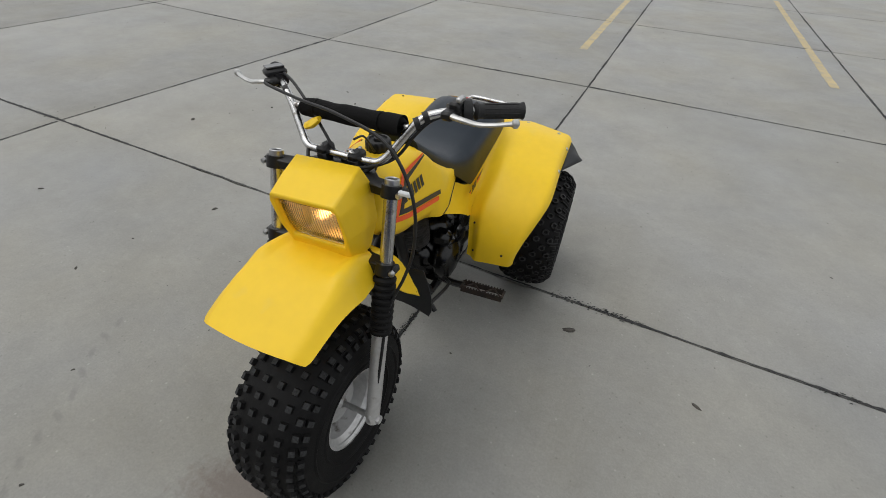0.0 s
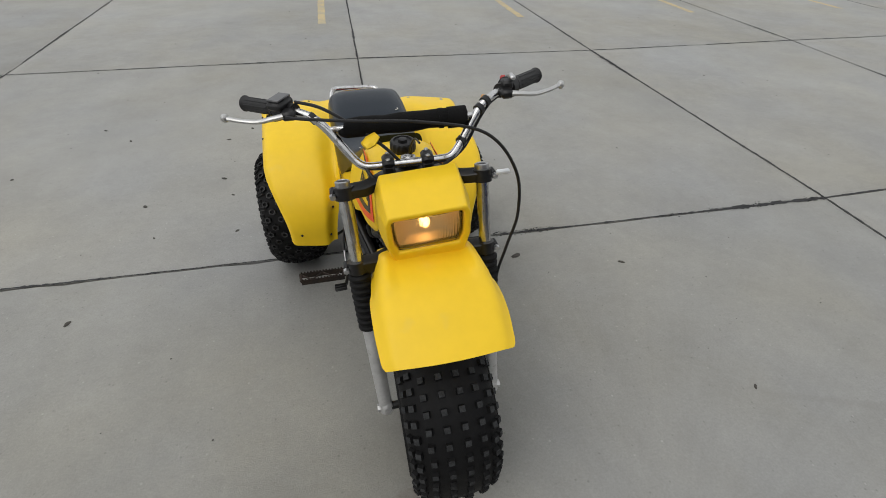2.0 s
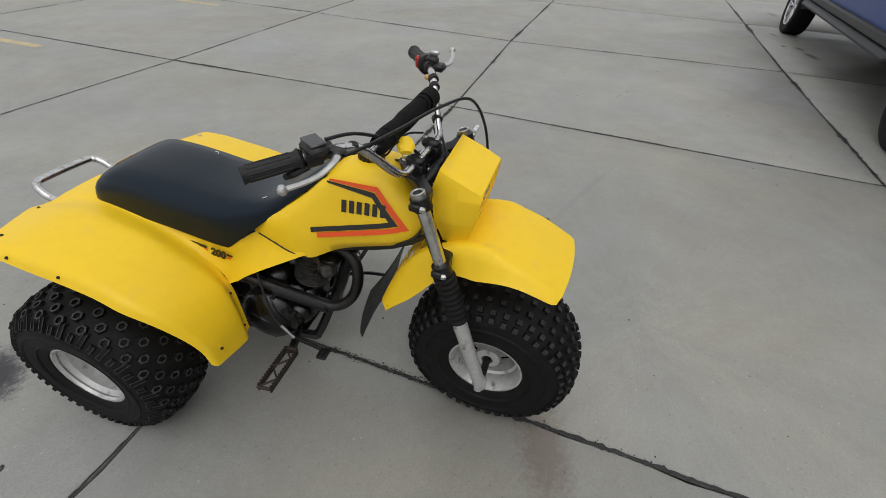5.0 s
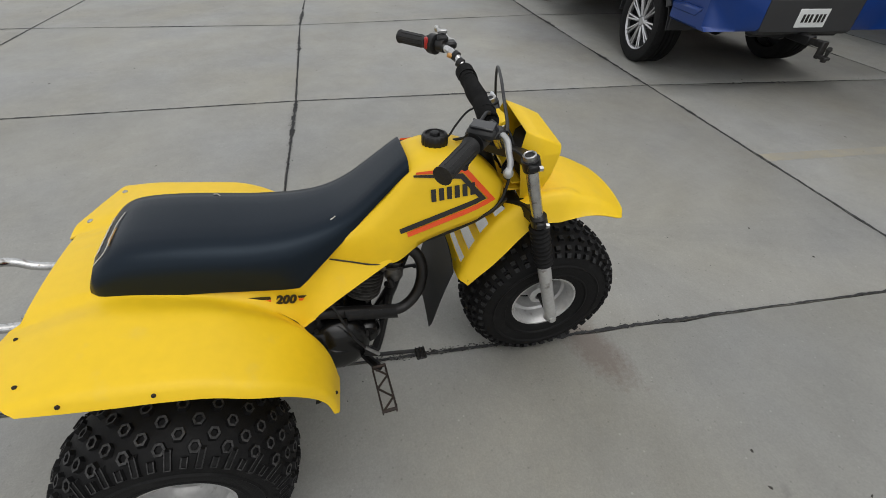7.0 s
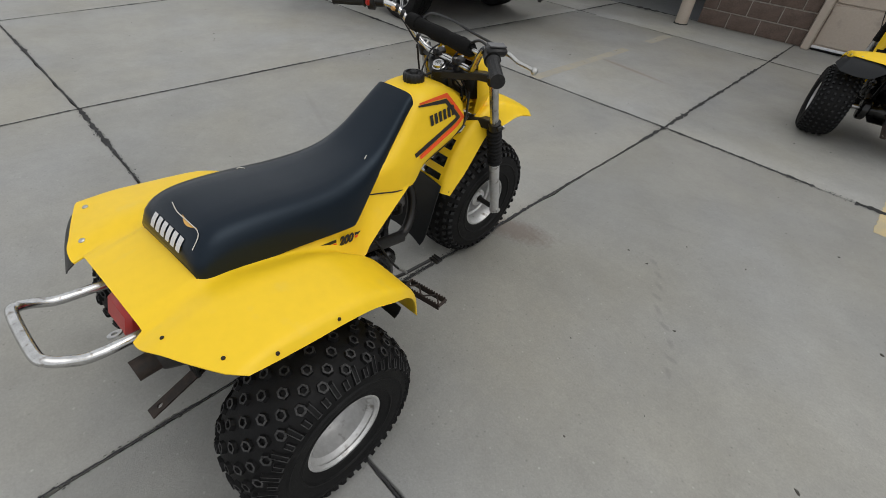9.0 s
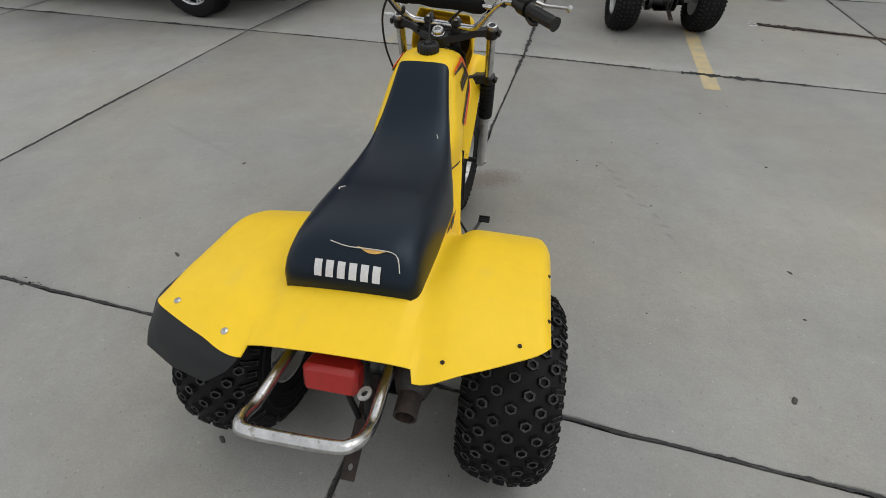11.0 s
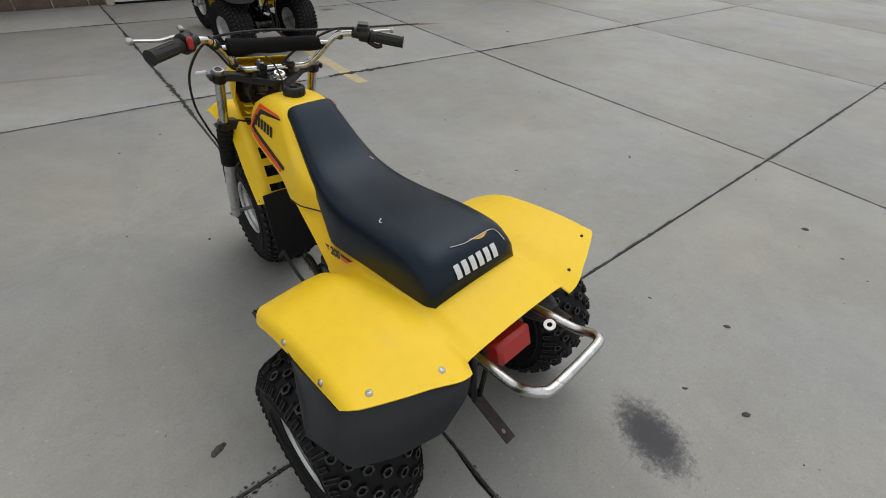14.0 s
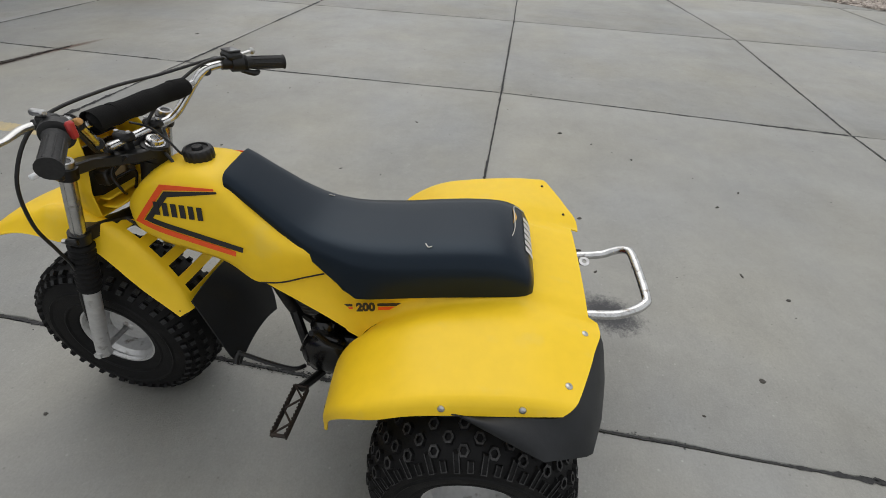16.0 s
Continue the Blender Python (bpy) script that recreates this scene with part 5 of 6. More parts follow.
        part("peg_mount", Shape().tube([(0.46, sg * 0.08, 0.225), (0.495, sg * 0.16, 0.245), (0.52, sg * 0.224, 0.272)], 0.015, 8, 4), BLACK, T)
    part("gear_lever", Shape().tube([(0.53, 0.150, 0.285), (0.56, 0.176, 0.298), (0.64, 0.178, 0.322), (0.712, 0.170, 0.338), (0.730, 0.168, 0.337)], 0.0072, 8, 5).tube([(0.730, 0.160, 0.341), (0.735, 0.172, 0.333), (0.738, 0.188, 0.314)], [0.0085, 0.0105, 0.0095], 8, 3), BLACK, T)
    bp = Shape().tube([(0.485, -0.178, 0.300), (0.525, -0.195, 0.304), (0.60, -0.212, 0.312), (0.648, -0.226, 0.320)], 0.0068, 8, 5)
    bp.box((0.658, -0.242, 0.325), (0.034, 0.046, 0.008), 0.003)
    for dx in (-0.013, 0.0, 0.013):
        bp.box((0.658 + dx, -0.242, 0.331), (0.004, 0.044, 0.006), 0.001)
    part("brake_pedal", bp, BLACK, T, "worn black brake pedal")
    part("brake_cable", Shape().tube([(0.36, -0.10, 0.62), (0.41, -0.16, 0.53), (0.455, -0.198, 0.42), (0.487, -0.205, 0.365)], 0.0042, 8, 5), PLASTIC, T)
    part("cable_end", Shape().tube([(0.487, -0.205, 0.365), (0.528, -0.206, 0.318)], 0.0052, 8), STEEL, T, "bright threaded cable end")
    part("kick_lever", Shape().tube([(0.40, 0.15, 0.40), (0.43, 0.175, 0.45), (0.455, 0.185, 0.50), (0.462, 0.20, 0.515)], 0.009, 8, 4), BLACK, T)
    # steering: forks, clamps, bars
    for sg in (1, -1):
        def fk(t, dy=0.0, dx=0.0):
            p = fork_y(t)
            return Vector((p.x + dx, sg * (0.177 + dy - 0.012 * max(0, t - 0.3)) - 0.0085 * (1 - t / 0.73), p.z))
        ft = part("fork_tube", Shape().tube([fk(-0.005), fk(0.26)], 0.0172, 18, 1, 0, STEER), CHROME, T, "chromed fork tube")
        top = STEER @ frame_at(fk(-0.006), -RAKE, (0, 1, 0))
        part("fork_cap", Shape().lathe([(0.0125, -0.010), (0.0125, 0.004), (0.0150, 0.006), (0.0185, 0.004), (0.0185, -0.010)], (0, 0, 0), "z", 20, 0, top), STEEL, ft)
        # flat black disc stands for the shade in the cap's hollow
        part("cap_dark_disc", Shape().lathe([(0, 0.0022), (0.0125, 0.0022), (0.0125, -0.001), (0, -0.001)], (0, 0, 0), "z", 16, 0, top), BLACK, ft)
        bt = Shape()
        ts = [0.245 + 0.0195 * k + d for k in range(9) for d in (0, 0.006, 0.0135)]
        bt.tube([fk(t) for t in ts], [0.0245, 0.0312, 0.0306] * 9, 18, 1, 0, STEER, straight=True)
        part("fork_boot", bt, RUBBER, T, "ribbed black rubber fork boot")
        lg = Shape().tube([fk(0.41), fk(0.43), fk(0.60), fk(0.735)], [0.0205, 0.0222, 0.0215, 0.0205], 18, 1, 0, STEER, straight=True)
        lg.box(Vector((1.189, sg * 0.170, 0.289)), (0.044, 0.036, 0.056), 0.012, STEER)
        lg.tube([Vector((1.190, sg * 0.183, 0.286)), Vector((1.190, sg * 0.199, 0.286))], 0.013, 6, 1, 0, STEER)
        part("fork_leg", lg, SILVER, T, "dull grey fork leg")
    for name, t, back in (("upper_clamp", 0.018, 0.096), ("lower_clamp", 0.222, 0.066)):
        sh = Shape()
        c = fork_y(t)
        h = 0.011 if name == "upper_clamp" else 0.016
        for sg in (1, -1):
            sh.tube([(c.x - 0.004, sg * 0.177, c.z + 0.014), (c.x + 0.006, sg * 0.177, c.z - 0.016)], 0.0250, 18, 1, 0, TOPS)
            rings = []
            for y, dx, wd, dz in ((0.172, 0.0, 0.018, 0.0), (0.125, 0.10, 0.020, -0.003), (0.07, 0.60, 0.026, -0.009), (0.0, 1.0, 0.036, -0.013)):
                x = c.x - back * dx
                lo, hi = c.z + dz - h, c.z + dz + h
                rings.append([(x - wd, sg * y, hi), (x - wd * 0.8, sg * y, hi + 0.003), (x + wd * 0.8, sg * y, hi + 0.003), (x + wd, sg * y, hi), (x + wd, sg * y, lo), (x + wd * 0.8, sg * y, lo - 0.003), (x - wd * 0.8, sg * y, lo - 0.003), (x - wd, sg * y, lo)])
            sh.loft(rings, 0, TOPS)
            sh.box((c.x - 0.004, sg * 0.205, c.z), (0.030, 0.014, 0.020), 0.004, TOPS)
        sh.tube([(c.x - back - 0.003, 0, c.z + 0.004), (c.x - back + 0.008, 0, c.z - 0.034)], 0.034, 18, 1, 0, TOPS)
        cl = part(name, sh, BLACK, T, "black cast fork clamp")
        for sg in (1, -1):
            part("pinch_bolt", Shape().tube([(c.x + 0.010, sg * 0.206, c.z), (c.x + 0.020, sg * 0.206, c.z)], 0.0080, 6, 1, 0, TOPS).tube([(c.x + 0.020, sg * 0.206, c.z), (c.x + 0.022, sg * 0.206, c.z)], 0.0055, 6, 1, 0, TOPS), STEEL, cl)
        if name == "upper_clamp":
            part("stem_nut", Shape().lathe([(0, 0.0), (0.024, 0.0), (0.024, 0.004), (0.0205, 0.006), (0.0205, 0.016), (0.018, 0.019), (0.011, 0.019), (0.010, 0.012), (0, 0.012)], (0, 0, 0), "z", 24, 0, TOPS @ frame_at((c.x - back - 0.003, 0, c.z + 0.0045), -RAKE, (0, 1, 0))), CHROME, cl, "chromed steering stem nut")
    LEAN = Matrix.Translation((0.014, -0.0146, 0)) @ STEER @ turned((0.91, 0, 0.985), (1, 0, 0), 1.0) @ turned((0.90, 0, 1.0), (0, 0, 1), -2.6) @ Matrix.Diagonal((1, 0.975, 1, 1))
    half = [(0.915, 0.0, 0.986), (0.915, 0.085, 0.986), (0.911, 0.118, 0.990), (0.896, 0.145, 1.012), (0.868, 0.190, 1.070), (0.852, 0.218, 1.097), (0.833, 0.250, 1.108), (0.797, 0.300, 1.110), (0.712, 0.404, 1.101)]
    full = [(x, -y, z) for x, y, z in reversed(half)] + half[1:]
    hbars = part("handlebar", Shape().tube(full, 0.0112, 12, 5, 0, LEAN), CHROME, T, "chromed handlebar with cross brace")
    part("cross_brace", Shape().tube([(0.866, -0.193, 1.074), (0.866, 0.193, 1.074)], 0.008, 10, 1, 0, LEAN), CHROME, hbars)
    rp = random.Random(12)
    ys = [-0.155, -0.150, -0.12, -0.08, -0.045, -0.01, 0.03, 0.065, 0.10, 0.13, 0.157, 0.162]
    pad = Shape().tube([(0.866 + rp.uniform(-0.0015, 0.0015), y, 1.074 + rp.uniform(-0.0015, 0.0015)) for y in ys], [0.015] + [0.0238 + rp.uniform(-0.0014, 0.0014) for k in ys[2:]] + [0.016], 18, 4, 0, LEAN)
    pad.sheet([[(0.866 + 0.0250 * math.cos(a), y, 1.074 + 0.0250 * math.sin(a)) for y in (0.118, 0.140, 0.167)] for a in [lerp(-1.9, 3.4, k / 16) for k in range(17)]], 0.002, (), 0, LEAN)
    pd = part("bar_pad", pad, FOAM, hbars, "black foam bar pad")
    for y in (-0.105, 0.10):
        part("tape_band", Shape().tube([(0.866, y - 0.006, 1.075), (0.866, y + 0.006, 1.075)], 0.0252, 16, 1, 0, LEAN), FOAM, pd)
    for sg in (1, -1):
        d = (Vector((0.704, sg * 0.414, 1.099)) - Vector((0.797, sg * 0.300, 1.110))).normalized()
        end = Vector((0.704, sg * 0.414, 1.099))
        pts = [end - d * 0.125, end - d * 0.118, end - d * 0.110, end - d * 0.03, end - d * 0.008, end]
        gp = Shape().tube(pts, [0.0160, 0.022, 0.0176, 0.0178, 0.0185, 0.0212], 18, 1, 0, LEAN, straight=True)
        ribs = []
        for k in range(9):
            a = 2 * math.pi * k / 9
            u = d.orthogonal().normalized()
            w = d.cross(u)
            off = (u * math.cos(a) + w * math.sin(a)) * 0.0178
            ribs.append(Shape().tube([end - d * 0.10 + off, end - d * 0.012 + off], 0.0016, 5, 1, 0, LEAN))
        grip = part("grip", gp, GRIP, T, "black rubber grip")
        for rb in ribs:
            part("rib", rb, GRIP, grip)
        pr = end - d * 0.175
        pm = Shape().tube([pr - d * 0.014, pr + d * 0.014], 0.0185, 14, 1, 0, LEAN)
        pm.box(pr + Vector((0.026, sg * 0.004, 0.002)), (0.040, 0.034, 0.022), 0.006, LEAN)
        part("lever_perch", pm, BLACK, hbars)
        lv = Shape().tube([pr + Vector((0.034, sg * 0.004, 0.004)), Vector((0.856, sg * 0.318, 1.114)), Vector((0.850, sg * 0.360, 1.107)), Vector((0.841, sg * 0.402, 1.110)), Vector((0.826, sg * 0.438, 1.114))], [0.0095, 0.0085, 0.0072, 0.0065, 0.0070], 10, 5, 0, LEAN, flat=0.75)
        lv.lathe([(0, -0.0105), (0.006, -0.009), (0.0098, -0.0035), (0.0098, 0.0035), (0.006, 0.009), (0, 0.0105)], (0.825, sg * 0.441, 1.114), "z", 14, 0, LEAN)
        part("lever", lv, LEVER, hbars, "cast aluminium hand lever")
        sw = end - d * 0.145
        if sg > 0:
            box = Shape().tube([sw - d * 0.012, sw - d * 0.010, sw + d * 0.012, sw + d * 0.014], [0.024, 0.029, 0.029, 0.024], 18, 1, 0, LEAN, straight=True)
            box.box(sw + Vector((0.022, -0.012, 0.018)), (0.035, 0.030, 0.022), 0.005, LEAN)
            sb = part("switch_box", box, PLASTIC, hbars)
            part("kill_switch", Shape().box(sw + Vector((-0.026, -0.008, 0.006)), (0.012, 0.017, 0.034), 0.004, LEAN), REDPLASTIC, sb, "red kill switch")
            part("choke_lever", Shape().box(sw + Vector((0.024, 0.0, 0.036)), (0.030, 0.014, 0.012), 0.003, LEAN), STEEL, sb)
        else:
            box = Shape().tube([sw - d * 0.016, sw + d * 0.018], 0.025, 16, 1, 0, LEAN)
            box.box(sw + Vector((0.010, 0.004, 0.020)), (0.062, 0.046, 0.024), 0.008, LEAN @ turned(sw, (0, 0, 1), -30))
            sb = part("throttle_box", box, PLASTIC, hbars, "black thumb throttle housing")
            part("throttle_lid", Shape().box(sw + Vector((0.010, 0.004, 0.034)), (0.052, 0.036, 0.006), 0.002, LEAN @ turned(sw, (0, 0, 1), -30)), CARBLACK, sb)
            part("thumb_lever", Shape().tube([sw + Vector((-0.005, -0.012, -0.022)), sw + Vector((-0.03, -0.035, -0.034)), sw + Vector((-0.034, -0.055, -0.032))], [0.008, 0.009, 0.007], 8, 4, 0, LEAN), PLASTIC, sb)
    for y in (-0.052, 0.052):
        rs = Shape().box((0.922, y, 0.968), (0.036, 0.032, 0.052), 0.006, LEAN)
        rs.box((0.915, y, 0.996), (0.050, 0.032, 0.024), 0.007, LEAN)
        rc = part("bar_clamp", rs, BLACK, T)
        for dx in (-0.014, 0.014):
            part("clamp_bolt", Shape().lathe([(0, 0), (0.0058, 0), (0.0058, 0.003), (0.004, 0.0045), (0, 0.0045)], (0.915 + dx * 1.2, y, 1.008), "z", 12, 0, LEAN), STEEL, rc)
    part("bar_button", Shape().lathe([(0, 0), (0.0075, 0), (0.0075, 0.008), (0.006, 0.012), (0, 0.013)], (0, 0, 0), "z", 16, 0, LEAN @ frame_at((0.835, 0.224, 1.100), (-1, 0, 0.35), (0, 1, 0))), AMBER, hbars, "small amber button on a black ring")
    for y, x, z in ((0.224, 0.849, 1.100), (0.205, 0.860, 1.086), (-0.226, 0.846, 1.100), (0.150, 0.892, 1.018)):
        part("cable_tie", Shape().tube([(x + 0.004, y - 0.005, z - 0.002), (x - 0.004, y + 0.005, z + 0.002)], 0.0150, 12, 1, 0, LEAN), PLASTIC, hbars)
    part("wire_sleeve", Shape().tube([(0.926, -0.120, 1.044), (0.918, -0.102, 1.052), (0.911, -0.084, 1.064)], [0.016, 0.023, 0.013], 8, 4, 0, STEER, flat=0.5), YELLOW, T, "yellow plastic tag on the bar")
    # cables
    LOOM = Matrix.Translation((0.010, -0.010, 0)) @ STEER

    def cable(pts, r=0.0042, name="cable"):
        part(name, Shape().tube(pts, r, 8, 7, 0, LOOM), PLASTIC, T, "black control cable")
    cable([(0.855, -0.285, 1.112), (0.872, -0.24, 1.110), (0.905, -0.12, 1.106), (0.945, 0.03, 1.105), (0.985, 0.18, 1.078), (1.015, 0.256, 0.98), (1.035, 0.266, 0.86), (1.045, 0.240, 0.76), (1.075, 0.205, 0.66), (1.125, 0.20, 0.52), (1.165, 0.19, 0.36)])
    cable([(0.80, -0.262, 1.126), (0.835, -0.20, 1.118), (0.875, -0.12, 1.075), (0.905, -0.06, 1.03), (0.915, -0.02, 0.985), (0.87, 0.0, 0.955), (0.82, 0.03, 0.93)])
    cable([(0.845, 0.262, 1.112), (0.862, 0.225, 1.096), (0.880, 0.192, 1.062), (0.905, 0.150, 1.006), (0.935, 0.100, 0.985), (0.968, 0.04, 0.975), (0.985, -0.03, 0.93), (0.95, -0.06, 0.86)])
    cable([(0.905, 0.03, 1.03), (0.86, 0.025, 1.02), (0.825, 0.018, 0.985), (0.805, 0.015, 0.955), (0.79, 0.012, 0.944)], 0.003, "breather_hose")
    cable([(0.90, 0.13, 0.998), (0.93, 0.09, 0.975), (0.97, 0.05, 0.94), (1.0, 0.02, 0.90)], 0.005, "wiring")
    cable([(0.905, -0.12, 0.995), (0.94, -0.10, 0.965), (0.97, -0.06, 0.93), (0.995, -0.02, 0.89)], 0.005, "wiring")
    cable([(0.97, -0.08, 0.88), (0.945, -0.10, 0.80), (0.90, -0.115, 0.762), (0.82, -0.10, 0.72)], 0.0045, "wiring")
    for k, (y0, y1) in enumerate(((0.05, 0.09), (-0.04, -0.09), (0.02, -0.07), (0.085, 0.03))):
        cable([(0.925 - 0.01 * k, y0, 0.965), (0.955 + 0.012 * k, (y0 + y1) / 2 + 0.02, 0.915 - 0.012 * k), (0.945, y1, 0.865 + 0.01 * k), (0.975, y1 * 0.6, 0.83)], 0.0034, "wiring")
    part("wire_connector", Shape().box((0.962, 0.045, 0.935), (0.03, 0.018, 0.022), 0.003, STEER), BLUE, T, "blue plug in the wiring")
    part("clip_tag", Shape().box((1.008, 0.226, 0.972), (0.012, 0.036, 0.012), 0.003, TOPS), WHITE, T, "white plastic clip on the fork clamp")
    part("wire_loom", Shape().tube([(0.960, -0.085, 0.945), (0.968, -0.04, 0.952), (0.962, 0.0, 0.948), (0.970, 0.045, 0.954), (0.960, 0.085, 0.944)], [0.010, 0.017, 0.014, 0.017, 0.010], 10, 4, 0, STEER), PLASTIC, T, "taped black wire loom")
    part("relay_box", Shape().box((1.000, 0.070, 0.895), (0.036, 0.034, 0.040), 0.004, STEER), CASE, T, "grey relay in the lamp cowl")
    # headlamp
    LAMP = Matrix.Translation((0, 0.004, 0)) @ STEER @ turned((1.06, 0, 0.88), (1, 0, 0), 2.5) @ Matrix.Diagonal((1, 1.045, 1, 1))
    back = [(1.004, 0.092, 1.008), (0.988, 0.108, 0.955), (1.000, 0.118, 0.870), (1.020, 0.098, 0.785)]
    mid = [(1.062, 0.093, 0.984), (1.060, 0.109, 0.940), (1.056, 0.113, 0.865), (1.050, 0.095, 0.778)]
    front = [(1.120, 0.090, 0.957), (1.118, 0.099, 0.935), (1.104, 0.100, 0.860), (1.086, 0.086, 0.788)]
    inset = [(1.115, 0.080, 0.943), (1.112, 0.086, 0.934), (1.103, 0.086, 0.864), (1.093, 0.077, 0.826)]
    deep = [(1.095, 0.078, 0.940), (1.093, 0.084, 0.931), (1.084, 0.084, 0.866), (1.076, 0.075, 0.830)]
    ring = lambda h: [Vector(p) for p in h] + [Vector((x, -y, z)) for x, y, z in reversed(h)]
    hh = Shape().loft([ring(h) for h in (back, mid, front, inset, deep)], 0, LAMP, caps=False)
    shell = part("headlamp_shell", hh, YELLOW, T, "angular yellow headlamp cowl", sharp=55)
    bev = shell.modifiers.new("soft_edges", "BEVEL")
    bev.width, bev.segments, bev.limit_method, bev.angle_limit = 0.010, 4, "ANGLE", radians(14)
    sol = shell.modifiers.new("wall", "SOLIDIFY")
    sol.thickness, sol.offset = 0.003, -1
    for z0, d in ((0.838, 0.030), (0.815, 0.044)):
        part("cowl_ledge", Shape().box((1.018 - d / 2, 0.0, z0), (d, 0.178, 0.007), 0.003, LAMP), YELLOW, shell)
    rf = Shape().loft([ring([(x - 0.004, y * 0.99, z) for x, y, z in deep]), ring([(1.05, 0.05, 0.915), (1.048, 0.052, 0.905), (1.042, 0.052, 0.86), (1.038, 0.045, 0.835)]), ring([(1.030, 0.018, 0.89), (1.030, 0.018, 0.885), (1.028, 0.018, 0.872), (1.027, 0.016, 0.865)])], 0, LAMP, caps=False)
    part("headlamp_reflector", rf, REFLECTOR, T)
    bk = Shape().loft([ring([(x - 0.006, y + 0.004, z) for x, y, z in deep]), ring([(1.040, 0.062, 0.925), (1.038, 0.064, 0.915), (1.032, 0.064, 0.86), (1.028, 0.056, 0.83)]), ring([(1.018, 0.026, 0.90), (1.018, 0.026, 0.89), (1.016, 0.026, 0.868), (1.015, 0.024, 0.86)])], 0, LAMP, caps=False)
    part("lamp_bucket", bk, PLASTIC, T, "black bucket behind the headlamp")
    ln = Shape()
    rows = []
    for i in range(15):
        z = lerp(0.833, 0.937, i / 14)
        xb = lerp(1.082, 1.100, i / 14)
        row = []
        for j in range(97):
            v = 2 * j / 96 - 1
            y = v * 0.083 * (0.93 + 0.07 * math.sin(math.pi * min(1, max(0, i / 14))) ** 0.4)
            flute = 0.0007 * math.cos(j * math.pi / 2) * (1.0 if abs(v) > 0.16 else 0.45) * (0.0 if i in (0, 14) else 1.0)
            row.append((xb + 0.011 * (1 - v * v) * math.sin(math.pi * (0.15 + 0.7 * i / 14)) + flute, y, z))
        rows.append(row)
    ln.sheet(rows, 0.0025, xf=LAMP)
    gk = [(x - 0.001, y * 1.0, z) for x, y, z in deep]
    gi = [(x + 0.004, y * 0.93, lerp(0.885, z, 0.93)) for x, y, z in deep]
    gb = [(x - 0.006, y * 0.93, lerp(0.885, z, 0.93)) for x, y, z in deep]
    part("lens_gasket", Shape().loft([ring(gk), ring(gi), ring(gb)], 0, LAMP, caps=False), PLASTIC, T, "black rubber gasket round the headlamp glass")
    lz = part("headlamp_lens", ln, LENS, T, "clear fluted headlamp glass, lit")
    lz.visible_shadow = False
    part("bulb_socket", Shape().lathe([(0, -0.006), (0.022, -0.006), (0.022, 0.0), (0, 0.0)], (1.028, -0.002, 0.882), "x", 14, 0, LAMP), REFLECTOR, T)
    part("bulb", Shape().lathe([(0, -0.024), (0.008, -0.02), (0.0125, 0.0), (0.009, 0.013), (0, 0.017)], (1.050, -0.002, 0.882), "x", 12, 0, LAMP), BULB, T, "glowing warm bulb")
    # front mudguard
    mid_line = ((0.0, 1.362, 0.726), (0.18, 1.264, 0.775), (0.36, 1.165, 0.800), (0.50, 1.090, 0.796), (0.60, 1.020, 0.778), (0.70, 0.955, 0.735), (0.80, 0.902, 0.665), (0.90, 0.863, 0.588), (1.0, 0.830, 0.508))
    mx, mz = [(a, b) for a, b, c in mid_line], [(a, c) for a, b, c in mid_line]
    wide = ((0.0, 0.152), (0.015, 0.158), (0.05, 0.161), (0.15, 0.165), (0.35, 0.165), (0.48, 0.158), (0.60, 0.154), (0.8, 0.158), (1.0, 0.162))
    skirt = ((0.0, 0.012), (0.2, 0.032), (0.42, 0.066), (0.55, 0.062), (0.70, 0.078), (0.85, 0.070), (1.0, 0.024))
    rows, U = [], 60
    for i in range(U + 1):
        u = i / U
        x, z, w, k = along(mx, u), along(mz, u), along(wide, u), along(skirt, u)
        dx, dz = along(mx, min(1, u + 0.01)) - along(mx, max(0, u - 0.01)), along(mz, min(1, u + 0.01)) - along(mz, max(0, u - 0.01))
        ln2 = math.hypot(dx, dz)
        nx, nz = dz / ln2, -dx / ln2
        row = []
        for j in range(29):
            v = j / 14 - 1
            e = abs(v)
            yy = v * w if e < 0.86 else math.copysign(w * (0.86 + (e - 0.86) * 0.9), v)
            dip = 0.010 * e * e + k * sm((e - 0.78) / 0.22) - 0.013 * math.exp(-((e - 0.70) / 0.10) ** 2) * sm((u - 0.27) / 0.10) * sm((0.60 - u) / 0.10)
            fx = 0.012 * (1 - e * e) * max(0, 1 - u / 0.1)
            row.append((x - nx * dip + fx, yy, z - nz * dip))
        rows.append(row)
    holes = {(i, j) for i0 in (35, 40, 45, 50, 55) for i in (i0, i0 + 1, i0 + 2) for j in range(5, 23) if i < 57}
    guard = part("front_fender", Shape().sheet(rows, 0.004, holes, 0, STEER), YELLOW, T, "yellow front mudguard with five slots", sharp=55)
    for i, j, r0, mt in ((58, 20, 0.0075, STEEL), (58, 8, 0.0075, STEEL), (59, 27, 0.0045, RUST), (59, 1, 0.0045, RUST)):
        p, du, dv = (Vector(rows[i][j]), Vector(rows[i + 1][j]) - Vector(rows[i - 1][j]), Vector(rows[i][j + 1]) - Vector(rows[i][j - 1]))
        n = du.cross(dv).normalized()
        n = -n if n.x > 0 else n
        bolt(guard, STEER @ p, STEER.to_3x3() @ n, r0, "bolt", mt)
    rows = []
